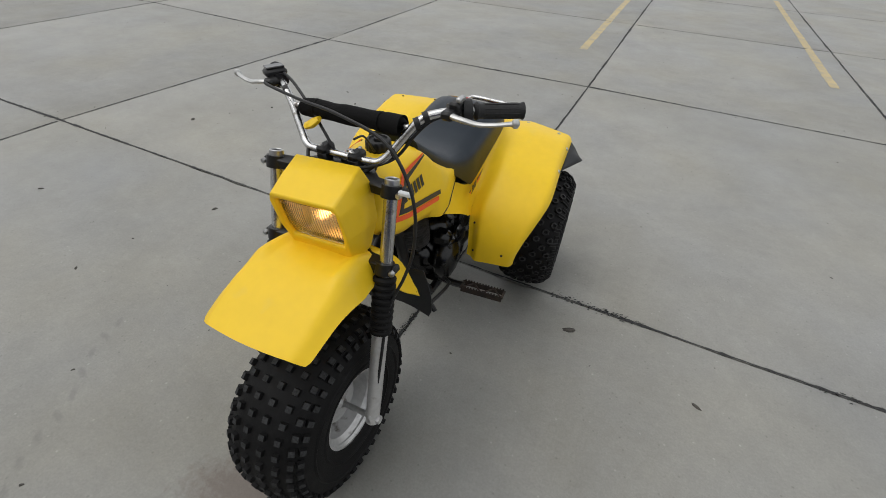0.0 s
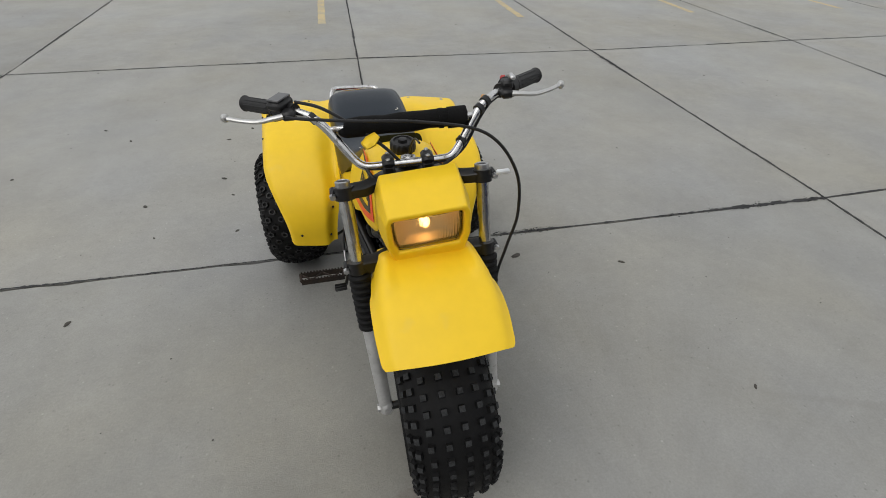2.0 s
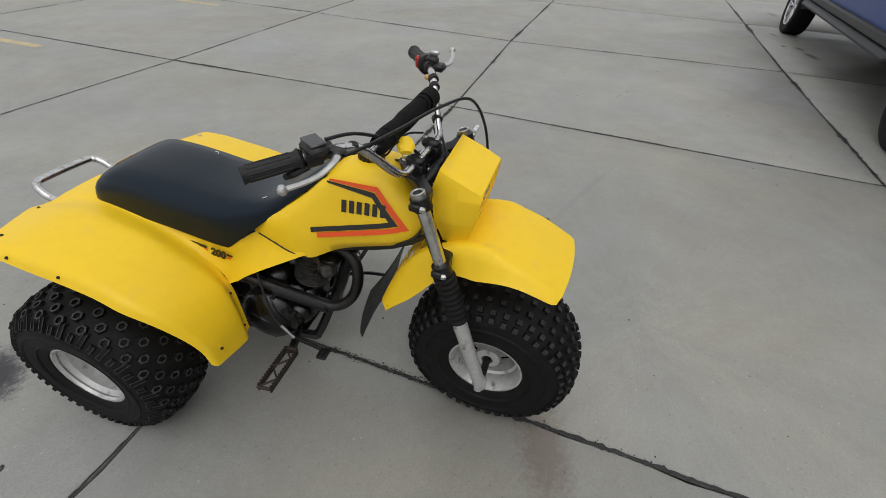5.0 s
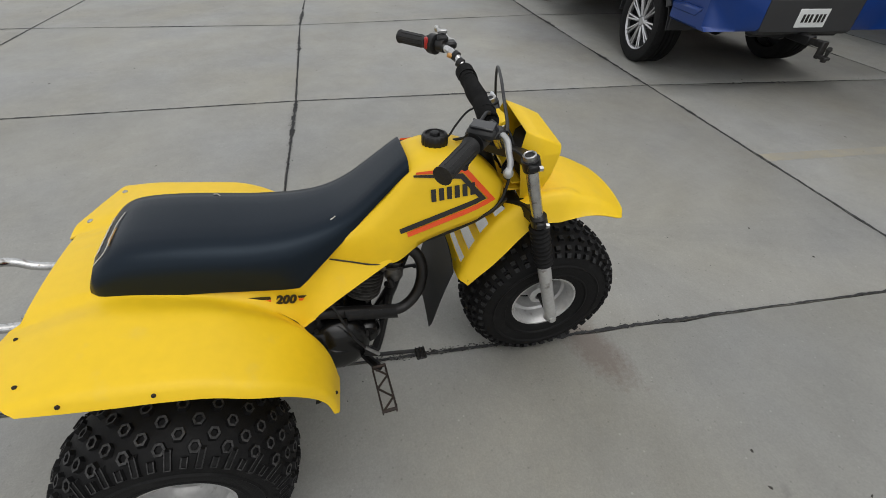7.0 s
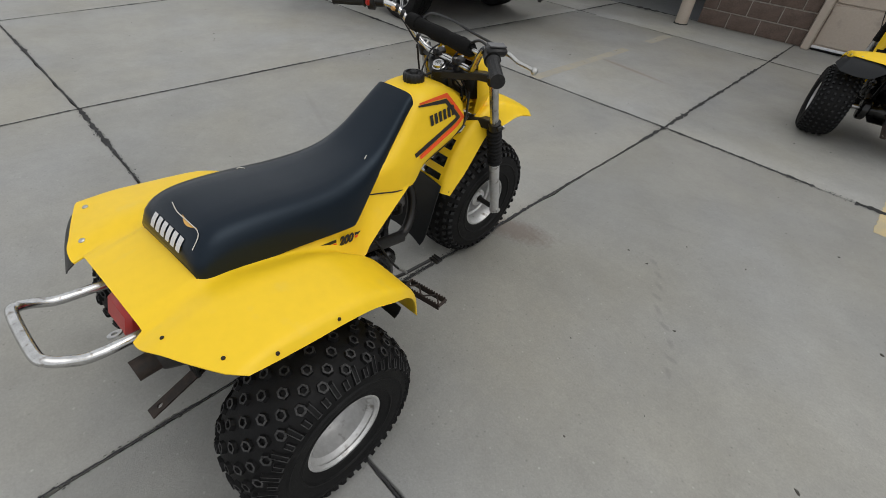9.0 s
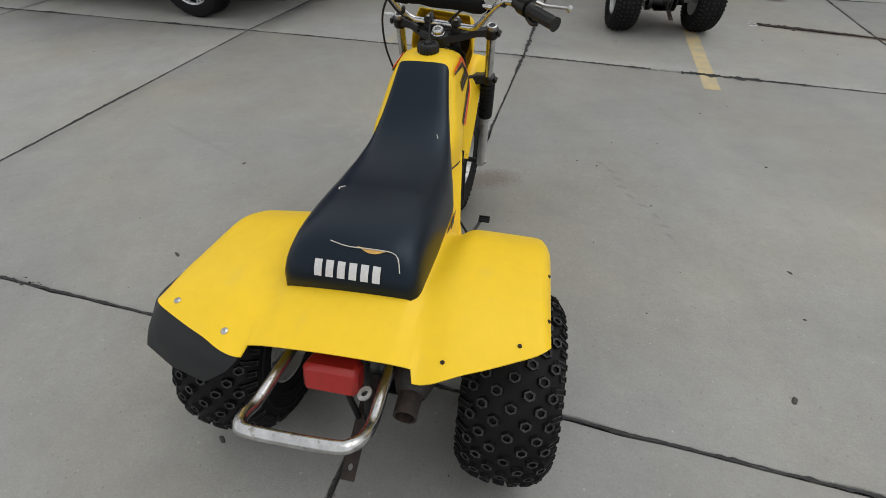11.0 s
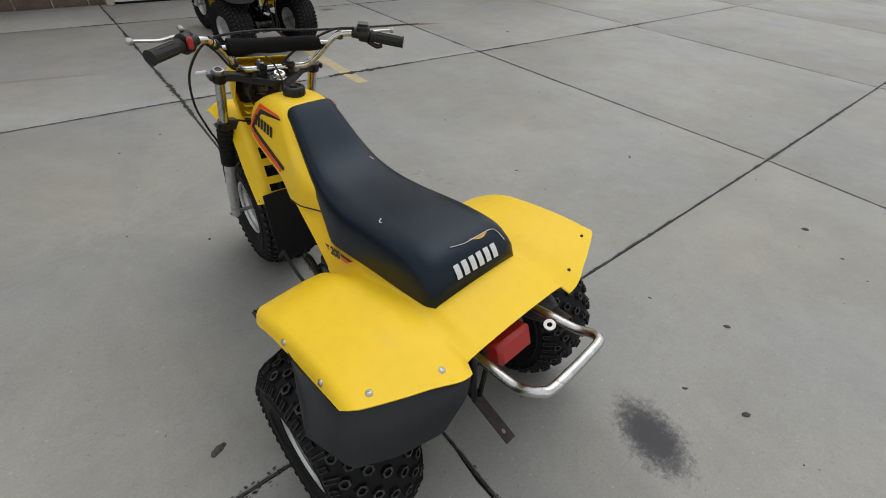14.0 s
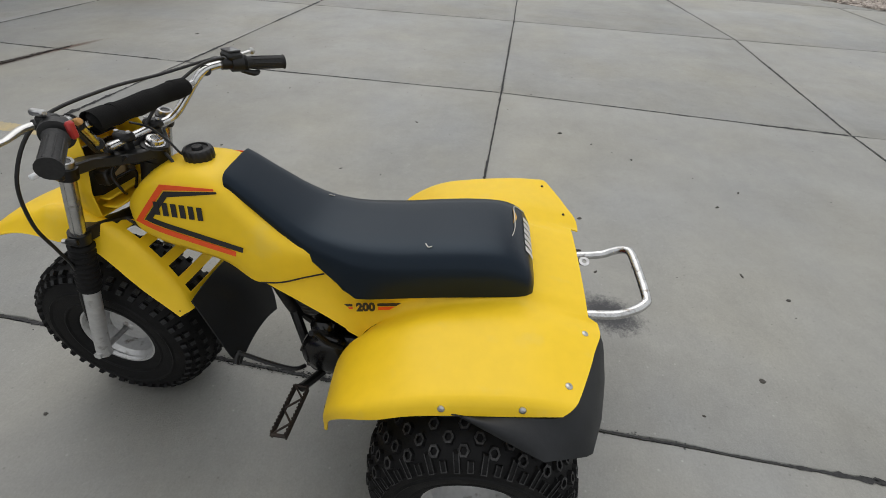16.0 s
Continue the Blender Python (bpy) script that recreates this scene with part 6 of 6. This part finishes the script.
    for i in range(11):
        s = i / 10
        w = along(((0, 0.152), (0.5, 0.154), (0.85, 0.146), (1, 0.130)), s)
        x = lerp(0.812, 0.742, s) - 0.008 * math.sin(math.pi * s)
        rows.append([(x + 0.012 * (1 - (j / 6 - 1) ** 2) * (1 - s), w * (j / 6 - 1), lerp(0.560, 0.272, s) + 0.030 * s * (1 - (j / 6 - 1) ** 2)) for j in range(13)])
    part("front_flap", Shape().sheet(rows, 0.004, (), 0, STEER), FLAP, T, "black rubber flap below the mudguard", sharp=60)
    return T


three_wheeler(pose(-0.708, 1.7705, 0, 0, 0, -86.25), "yellow three-wheeled off-road cycle with black saddle, parked on concrete", ("left",), True, "three-wheelers")
three_wheeler(pose(-1.98, -2.84, 0, 0, 0, -79) @ Matrix.Scale(0.96, 4), "second yellow three-wheeler with black fender flaps, parked by the building", ("left", "right"), False, "three-wheelers")


# ---- pickup truck and car ----
def car_wheel(parent, c, R, W, side, rim_r, spokes):
    w = Shape().lathe([(rim_r * 0.95, side * W * 0.30), (rim_r * 0.96, side * W * 0.40), (rim_r * 1.02, side * W * 0.46), (rim_r * 1.03, side * W * 0.40), (rim_r, -side * W * 0.4)], c, "y", 48)
    w.lathe([(0, side * W * 0.40), (rim_r * 0.14, side * W * 0.40), (rim_r * 0.17, side * W * 0.36), (rim_r * 0.30, side * W * 0.30), (rim_r * 0.30, side * W * 0.1), (0, side * W * 0.1)], c, "y", 24)
    arms = []
    for k in range(spokes):
        for d in (-0.085, 0.085):
            a = 2 * math.pi * k / spokes
            p0 = Vector((c[0] + rim_r * 0.2 * math.cos(a + d * 0.5), c[1] + side * W * 0.33, c[2] + rim_r * 0.2 * math.sin(a + d * 0.5)))
            p1 = Vector((c[0] + rim_r * 0.97 * math.cos(a + d), c[1] + side * W * 0.39, c[2] + rim_r * 0.97 * math.sin(a + d)))
            arms.append(Shape().tube([p0, p1], [rim_r * 0.07, rim_r * 0.055], 8, 1, flat=0.8))
    wh = part("wheel", w, ALLOY, parent, "multi-spoke alloy wheel")
    for arm in arms:
        part("spoke", arm, ALLOY, wh)
    # disc and cone in dark trim colour, added to darken the gaps between spokes
    part("disc_backing", Shape().lathe([(0, 0), (rim_r * 0.75, 0), (rim_r * 0.75, -side * 0.02), (0, -side * 0.02)], (c[0], c[1] - side * W * 0.05, c[2]), "y", 30).lathe([(rim_r * 0.75, 0), (rim_r * 0.99, 0.02 * side), (rim_r * 0.97, side * W * 0.3)], c, "y", 40), TRIM, wh)
    t = Shape()
    h = W / 2
    pr = [(rim_r, -h * 0.8), (rim_r + 0.01, -h * 0.95), (lerp(rim_r, R, 0.5), -h * 1.03), (lerp(rim_r, R, 0.85), -h * 0.98), (R - 0.008, -h * 0.86), (R, -h * 0.70), (R, -h * 0.38), (R - 0.009, -h * 0.36), (R - 0.009, -h * 0.30), (R, -h * 0.28), (R, -0.01), (R - 0.009, -0.006), (R - 0.009, 0.006)]
    t.lathe(pr + [(r, -a) for r, a in reversed(pr)], c, "y", 56)
    for k in range(44):
        a = 2 * math.pi * k / 44
        for s in (-1, 1):
            t.box((0, 0, 0), (0.030, h * 0.26, 0.010), 0.003, Matrix.Translation((c[0] + (R - 0.008) * math.cos(a), c[1] + s * h * 0.80, c[2] + (R - 0.008) * math.sin(a))) @ Matrix.Rotation(-a + math.pi / 2, 4, "Y") @ Matrix.Rotation(s * -0.35, 4, "X"))
    part("tyre", t, RUBBER, wh, "black road tyre")


def arch(xc, R, z0, zc, n=14):
    """Wheel-arch points from front to back, seen from the side."""
    a0 = math.asin(min(0.95, (z0 - zc) / R))
    return [(xc + R * math.cos(lerp(a0, math.pi - a0, k / n)), zc + R * math.sin(lerp(a0, math.pi - a0, k / n))) for k in range(n + 1)]


def vehicle(name, m, label, paint, wb, front, rear, width, bed, wheel_R=0.405):
    """A parked vehicle; x ahead from the rear axle, y left."""
    T = thing(name, m, label, "truck" if bed else "car")
    z0 = 0.65 if bed else 0.36
    xf0, xr0 = wb + front, -rear
    low = [(xf0, z0 + 0.1)] + [(xf0 - 0.10, z0)] + arch(wb, wheel_R + 0.10, z0, wheel_R) + arch(0.0, wheel_R + 0.10, z0, wheel_R) + [(xr0 + 0.12, z0), (xr0, z0 + 0.10)]
    belt = 1.20 if bed else 0.92
    top = [(xr0, belt + 0.25 if bed else belt), (1.0, belt + 0.25 if bed else belt)] if bed else [(xr0, belt)]
    outline = low + top + ([(1.0, belt + 0.08)] if bed else []) + [(wb - 0.55, belt + 0.06), (xf0 - 0.12, belt - 0.02), (xf0, belt - 0.15)]
    sh = Shape()
    hw = width / 2
    sh.loft([[(x, -hw + 0.06, z) for x, z in outline], [(x, -hw, z) for x, z in outline], [(x, hw, z) for x, z in outline], [(x, hw - 0.06, z) for x, z in outline]], caps=True)
    body = part("body", sh, paint, T, "lower body panels", sharp=30)
    # cabin
    c0, c1 = (1.05, wb - 0.05) if bed else (xr0 + 0.05, wb - 0.3)
    rz = 2.06 if bed else 1.62
    cb = Shape().loft([[(c0, -hw + 0.06, belt), (c1 + 0.25, -hw + 0.06, belt), (c1 + 0.25, hw - 0.06, belt), (c0, hw - 0.06, belt)], [(c0 + 0.25, -hw + 0.22, rz), (c1 - 0.45, -hw + 0.22, rz), (c1 - 0.45, hw - 0.22, rz), (c0 + 0.25, hw - 0.22, rz)]])
    cab = part("cabin", cb, paint, T)
    for sg in (1, -1):
        rows = [[(lerp(c0 + 0.18, c0 + 0.36, k), sg * lerp(hw - 0.052, hw - 0.205, k * 0.86), lerp(belt + 0.08, rz - 0.1, k)), (lerp(c1 + 0.05, c1 - 0.40, k), sg * lerp(hw - 0.052, hw - 0.205, k * 0.86), lerp(belt + 0.08, rz - 0.1, k))] for k in (0, 1)]
        part("side_window", Shape().sheet(rows, 0.006), DARKGLASS, cab)
        for xd in ((c0 + c1) / 2 + 0.1, c0 + 0.12):
            part("door_gap", Shape().box((xd, sg * (hw + 0.001), (z0 + belt) / 2 + 0.06), (0.008, 0.004, belt - z0 - 0.14), 0.001), TRIM, body)
        part("sill", Shape().box(((wb) / 2, sg * (hw - 0.05), z0 - 0.01), (wb - 1.15, 0.10, 0.10), 0.02), TRIM, T)
        for xc in (0.0, wb):
            pts = [(xc + (wheel_R + 0.12) * math.cos(a), wheel_R + (wheel_R + 0.12) * math.sin(a)) for a in [lerp(0.46 if bed else 0.22, math.pi - (0.46 if bed else 0.22), k / 14) for k in range(15)]]
            part("wheel_arch_trim", Shape().tube([(x, sg * (hw - 0.012), z) for x, z in pts], 0.028, 8, 2), TRIM if bed else paint, T)
            rows = [[(xc + (wheel_R + 0.095) * math.cos(a), sg * y, wheel_R + (wheel_R + 0.095) * math.sin(a)) for y in (hw - 0.03, hw - 0.45)] for a in [lerp(0.05, math.pi - 0.05, k / 14) for k in range(15)]]
            part("wheel_well", Shape().sheet(rows, 0.01), TRIM, T)
            car_wheel(T, (xc, sg * (hw - 0.155), wheel_R), wheel_R, 0.285, sg, 0.272 if bed else 0.24, 10)
        if bed:
            part("mud_guard", Shape().box((-0.52, sg * (hw - 0.16), 0.56), (0.02, 0.26, 0.24), 0.008), TRIM, T)
            rb = Shape().tube([(0.72, sg * (hw - 0.20), 0.62), (0.80, sg * (hw - 0.01), 0.55), (wb - 0.76, sg * (hw - 0.01), 0.55), (wb - 0.66, sg * (hw - 0.20), 0.62)], 0.065, 10, 3, flat=0.55, straight=True)
            part("running_board", rb, TRIM, T, "dark tubular running board")
            part("tail_lamp", Shape().box((xr0 + 0.05, sg * (hw - 0.08), 1.18), (0.10, 0.17, 0.36), 0.02), REDLENS, T)
    part("underbody", Shape().box((wb / 2, 0, 0.59 if bed else 0.46), (wb + rear * 0.8, width * 0.55, 0.16), 0.03).box((wb / 2, 0, 0.61 if bed else 0.46), (wb - 1.15, width * 0.86, 0.14), 0.03), BLACK, T)
    part("axle", Shape().tube([(0, -hw + 0.2, wheel_R), (0, hw - 0.2, wheel_R)], 0.05, 10).lathe([(0, -0.16), (0.12, -0.08), (0.15, 0), (0.12, 0.08), (0, 0.16)], (0, 0, wheel_R), "y", 14), BLACK, T)
    bx = xr0 - 0.10
    def bumper(ys, low):
        ring = lambda y: [(bx + 0.02, y, low), (bx - 0.02 + 0.10 * (abs(y) / hw) ** 3, y, low + 0.03), (bx - 0.02 + 0.10 * (abs(y) / hw) ** 3, y, z0 + 0.16), (bx + 0.03, y, z0 + 0.20), (bx + 0.14, y, z0 + 0.20), (bx + 0.14, y, low)]
        return Shape().loft([ring(hw * k) for k in ys])
    bump = part("rear_bumper", bumper((-0.48, -0.3, 0, 0.3, 0.48), z0 - 0.12) if bed else bumper((-1, -0.9, -0.5, 0, 0.5, 0.9, 1), z0), TRIM, T, "dark rear bumper")
    if bed:
        for sg in (1, -1):
            part("bumper_end", bumper([sg * k for k in (0.485, 0.7, 0.9, 1.0)], z0 - 0.09), paint, bump, "blue painted bumper end")
            part("quarter_panel", Shape().box((xr0 + 0.26, sg * (hw - 0.035), z0 - 0.02), (0.50, 0.06, 0.16), 0.02), paint, body)
    if bed:
        part("tailgate", Shape().box((xr0 - 0.015, 0, 1.16), (0.05, width - 0.34, 0.50), 0.015), paint, T)
        pl = part("number_plate", Shape().box((bx - 0.018, 0, z0 + 0.02), (0.012, 0.30, 0.15), 0.004), PLATE, bump, "white number plate")
        bars = Shape()
        for k in range(6):
            bars.box((bx - 0.0275, 0.095 - 0.038 * k - (0.012 if k > 2 else 0), z0 + 0.02), (0.004, 0.024, 0.065), 0.001)
        part("plate_marks", bars, DECAL_BLACK, pl)
        part("hitch_receiver", Shape().box((bx + 0.0, 0, z0 - 0.14), (0.26, 0.075, 0.075), 0.008).box((bx + 0.12, 0, z0 - 0.12), (0.08, 0.9, 0.07), 0.01), BLACK, T)
        hb = Shape().box((bx - 0.18, 0, z0 - 0.14), (0.18, 0.05, 0.05), 0.006).box((bx - 0.26, 0, z0 - 0.18), (0.04, 0.06, 0.14), 0.008).box((bx - 0.30, 0, z0 - 0.23), (0.12, 0.06, 0.025), 0.005)
        hb.lathe([(0, 0.075), (0.016, 0.07), (0.025, 0.05), (0.016, 0.03), (0.012, 0.0), (0.022, -0.005), (0.022, -0.05), (0, -0.05)], (bx - 0.33, 0, z0 - 0.21), "z", 16)
        part("ball_mount", hb, CASE, T, "steel tow ball mount")
    return T


vehicle("pickup_truck", pose(2.86, -2.94, 0, 0, 0, -3.3), "blue crew-cab pickup with dark trim, parked in a bay", BLUE, 5.02, 0.95, 1.02, 1.96, True, 0.405)
vehicle("parked_car", pose(2.6, -8.9, 0, 0, 0, -80), "dark car standing inside the open garage bay", CARBLACK, 2.8, 0.85, 0.9, 1.85, False, 0.34)

# ---- building ----
WALL_Y = -5.78


def block_wall(x0, x1, y, h, depth=0.25):
    """A low pier of split-faced blocks in mortar."""
    w = part("wall_pier", Shape().box(((x0 + x1) / 2, y - depth / 2 - 0.008, h / 2), (x1 - x0 - 0.012, depth, h), 0.002), MORTAR, label="brown split-face block wall with pale mortar", kind="structure", category="wall")
    r = random.Random(2)
    meshes = []
    for k in range(4):
        sh = Shape()
        nx, nz = 6, 4
        f = [[(lerp(-0.193, 0.193, i / nx), (0.010 + r.uniform(0, 0.012)) if 0 < i < nx and 0 < j < nz else 0.004, lerp(-0.093, 0.093, j / nz)) for i in range(nx + 1)] for j in range(nz + 1)]
        sh.sheet(f, 0.03)
        ob = part("block", sh, BLOCK, w)
        meshes.append(ob.data)
        ob.location = (0, 0, -5)
        bpy.data.objects.remove(ob)
    for row in range(int(h / 0.2)):
        x = x1 - (0.2 if row % 2 == 0 else 0.0)
        full = []
        c = x1
        first = True
        while c > x0 + 0.05:
            ln = 0.4 if not (first and row % 2) else 0.2
            ln = min(ln, c - x0)
            b = new("block", meshes[r.randrange(4)])
            b.parent = w
            b.location = (c - ln / 2, y, 0.1 + row * 0.2)
            b.scale = ((ln - 0.012) / 0.388, 1, 1)
            c -= ln
            first = False
    return w


block_wall(-0.86, 0.52, WALL_Y, 3.0)
block_wall(-3.35, -2.52, WALL_Y, 3.0)


def overhead_door(name, x0, x1, y, h, mat, label):
    d = part(name, Shape().box(((x0 + x1) / 2, y, h / 2 + 0.03), (x1 - x0 - 0.1, 0.05, h), 0.004), mat, label=label, kind="structure", category="door")
    n = 5
    for k in range(n):
        part("panel", Shape().box(((x0 + x1) / 2, y + 0.03, 0.06 + (k + 0.5) * h / n), (x1 - x0 - 0.12, 0.022, h / n - 0.02), 0.008), mat, d)
    part("bottom_seal", Shape().box(((x0 + x1) / 2, y + 0.012, 0.010), (x1 - x0 - 0.1, 0.06, 0.018), 0.008), RUBBER, d)
    part("bottom_rail", Shape().box(((x0 + x1) / 2, y + 0.034, 0.042), (x1 - x0 - 0.11, 0.03, 0.03), 0.006), WHITE, d)
    for x in (x0, x1):
        part("jamb", Shape().box((x, y + 0.04, h / 2), (0.10, 0.16, h), 0.01), mat, d)
    return d


overhead_door("door_1", -2.46, -0.92, WALL_Y - 0.02, 2.4, TAN, "tan overhead door with a black bottom seal")
overhead_door("door_2", -7.4, -3.45, WALL_Y - 0.02, 2.6, WHITE, "pale white overhead door")
part("wall_upper", Shape().box((-3.4, WALL_Y - 0.16, 3.0), (8.0, 0.30, 0.9), 0.01), MORTAR, label="plain wall above the doors", kind="structure", category="wall")
part("wall_far", Shape().box((-9.6, WALL_Y - 0.16, 1.7), (4.3, 0.30, 3.4), 0.01), BLOCK, label="brown block wall beside the doors", kind="structure", category="wall")
part("wall_lintel", Shape().box((3.4, WALL_Y - 0.16, 3.15), (5.7, 0.30, 0.6), 0.01), MORTAR, label="lintel over the open garage bay", kind="structure", category="wall")
part("wall_east", Shape().box((8.4, WALL_Y - 0.16, 1.7), (4.4, 0.30, 3.4), 0.01), BLOCK, label="brown block wall beyond the bay", kind="structure", category="wall")
# bay walls and ceiling carry the indoor shade in their dark colour
part("wall_bay_west", Shape().box((0.40, -8.97, 1.7), (0.2, 6.0, 3.4), 0.01), SHADE_IN, label="side wall inside the bay, coloured dark as if in shade", kind="structure", category="wall")
part("wall_bay_east", Shape().box((6.3, -8.97, 1.7), (0.2, 6.0, 3.4), 0.01), SHADE_IN, label="side wall inside the bay, coloured dark as if in shade", kind="structure", category="wall")
part("wall_bay_back", Shape().box((3.35, -12.07, 1.7), (6.2, 0.2, 3.4), 0.01), SHADE_IN, label="back wall of the bay, coloured dark as if in shade", kind="structure", category="wall")
part("ceiling", Shape().box((-0.5, -8.97, 3.55), (22, 6.4, 0.25), 0.02), SHADE_IN, label="flat roof slab over the building", kind="structure", category="roof")
bol = thing("bollard", pose(0.63, -5.44, 0), "tan painted steel bollard by the garage opening", "bollard")
part("post", Shape().lathe([(0, 0), (0.085, 0), (0.085, 0.98), (0.075, 1.03), (0.045, 1.06), (0, 1.07)], (0, 0, 0), "z", 26), TAN, bol)
part("base_seal", Shape().lathe([(0.08, 0.0), (0.098, 0.0), (0.094, 0.012), (0.08, 0.014)], (0, 0, 0), "z", 26), TAR, bol)


# ---- gravel bed with shrubs at the lot's edge ----
def gravel_bed():
    r = random.Random(8)
    sh = Shape()
    edge = [(-13.0, 7.86), (-11.2, 9.4)]
    for _ in range(1500):
        t, d = r.uniform(-1.2, 2.2), abs(r.gauss(0, 1.1))
        x = lerp(edge[0][0], edge[1][0], t) - d * 0.65 + r.uniform(-0.1, 0.1)
        y = lerp(edge[0][1], edge[1][1], t) + d * 0.76
        e = r.uniform(0.02, 0.06)
        n = 6
        rings = []
        for z, k in ((0, 0.9), (e * 0.55, 1.0), (e * 1.0, 0.5)):
            rings.append([(x + math.cos(a + z) * e * k * r.uniform(0.75, 1.15), y + math.sin(a + z) * e * k * r.uniform(0.75, 1.15), 0.02 + z) for a in [2 * math.pi * q / n for q in range(n)]])
        sh.loft(rings)
    part("gravel", sh, GRAVEL, label="pale broken stone in a planting bed", kind="stuff", category="gravel")
    part("bed_soil", Shape().sheet([[(lerp(-15.2, -9.2, i / 10) - 0.65 * j, lerp(5.98, 11.1, i / 10) + 0.76 * j, 0.012 + 0.02 * min(j, 1)) for j in range(5)] for i in range(11)], 0.02), GRAVEL, label="stony soil of the planting bed", kind="structure", category="ground")


def shrub(x, y, h, seed):
    r = random.Random(seed)
    T = thing("shrub", pose(x, y, 0.03), "low green shrub in the gravel bed", "shrub", "shrubs in the bed")
    st, lf = Shape(), Shape()
    for _ in range(26):
        a, lean = r.uniform(0, 6.28), r.uniform(0.1, 0.75)
        tip = Vector((math.cos(a) * lean * h, math.sin(a) * lean * h, h * r.uniform(0.55, 1.0)))
        st.tube([(0, 0, 0), tip * 0.5 + Vector((0, 0, h * 0.1)), tip], [0.008, 0.005, 0.002], 5, 3)
        for k in range(16):
            p = tip * r.uniform(0.35, 1.05) + Vector((r.gauss(0, 0.04), r.gauss(0, 0.04), r.gauss(0, 0.04)))
            m = Matrix.Translation(p) @ Euler((r.uniform(0, 6), r.uniform(0, 6), r.uniform(0, 6))).to_matrix().to_4x4()
            e = r.uniform(0.02, 0.04)
            lf.add([(0, 0, 0), (e * 0.4, e * 0.3, 0.003), (e * 1.4, 0, 0), (e * 0.4, -e * 0.3, 0.003)], [(0, 1, 2), (0, 2, 3)], 0, m)
    part("stems", st, BARK, T)
    part("leaves", lf, LEAF, T)


gravel_bed()
shrub(-12.4, 10.0, 0.6, 1)
shrub(-13.6, 9.2, 0.5, 2)
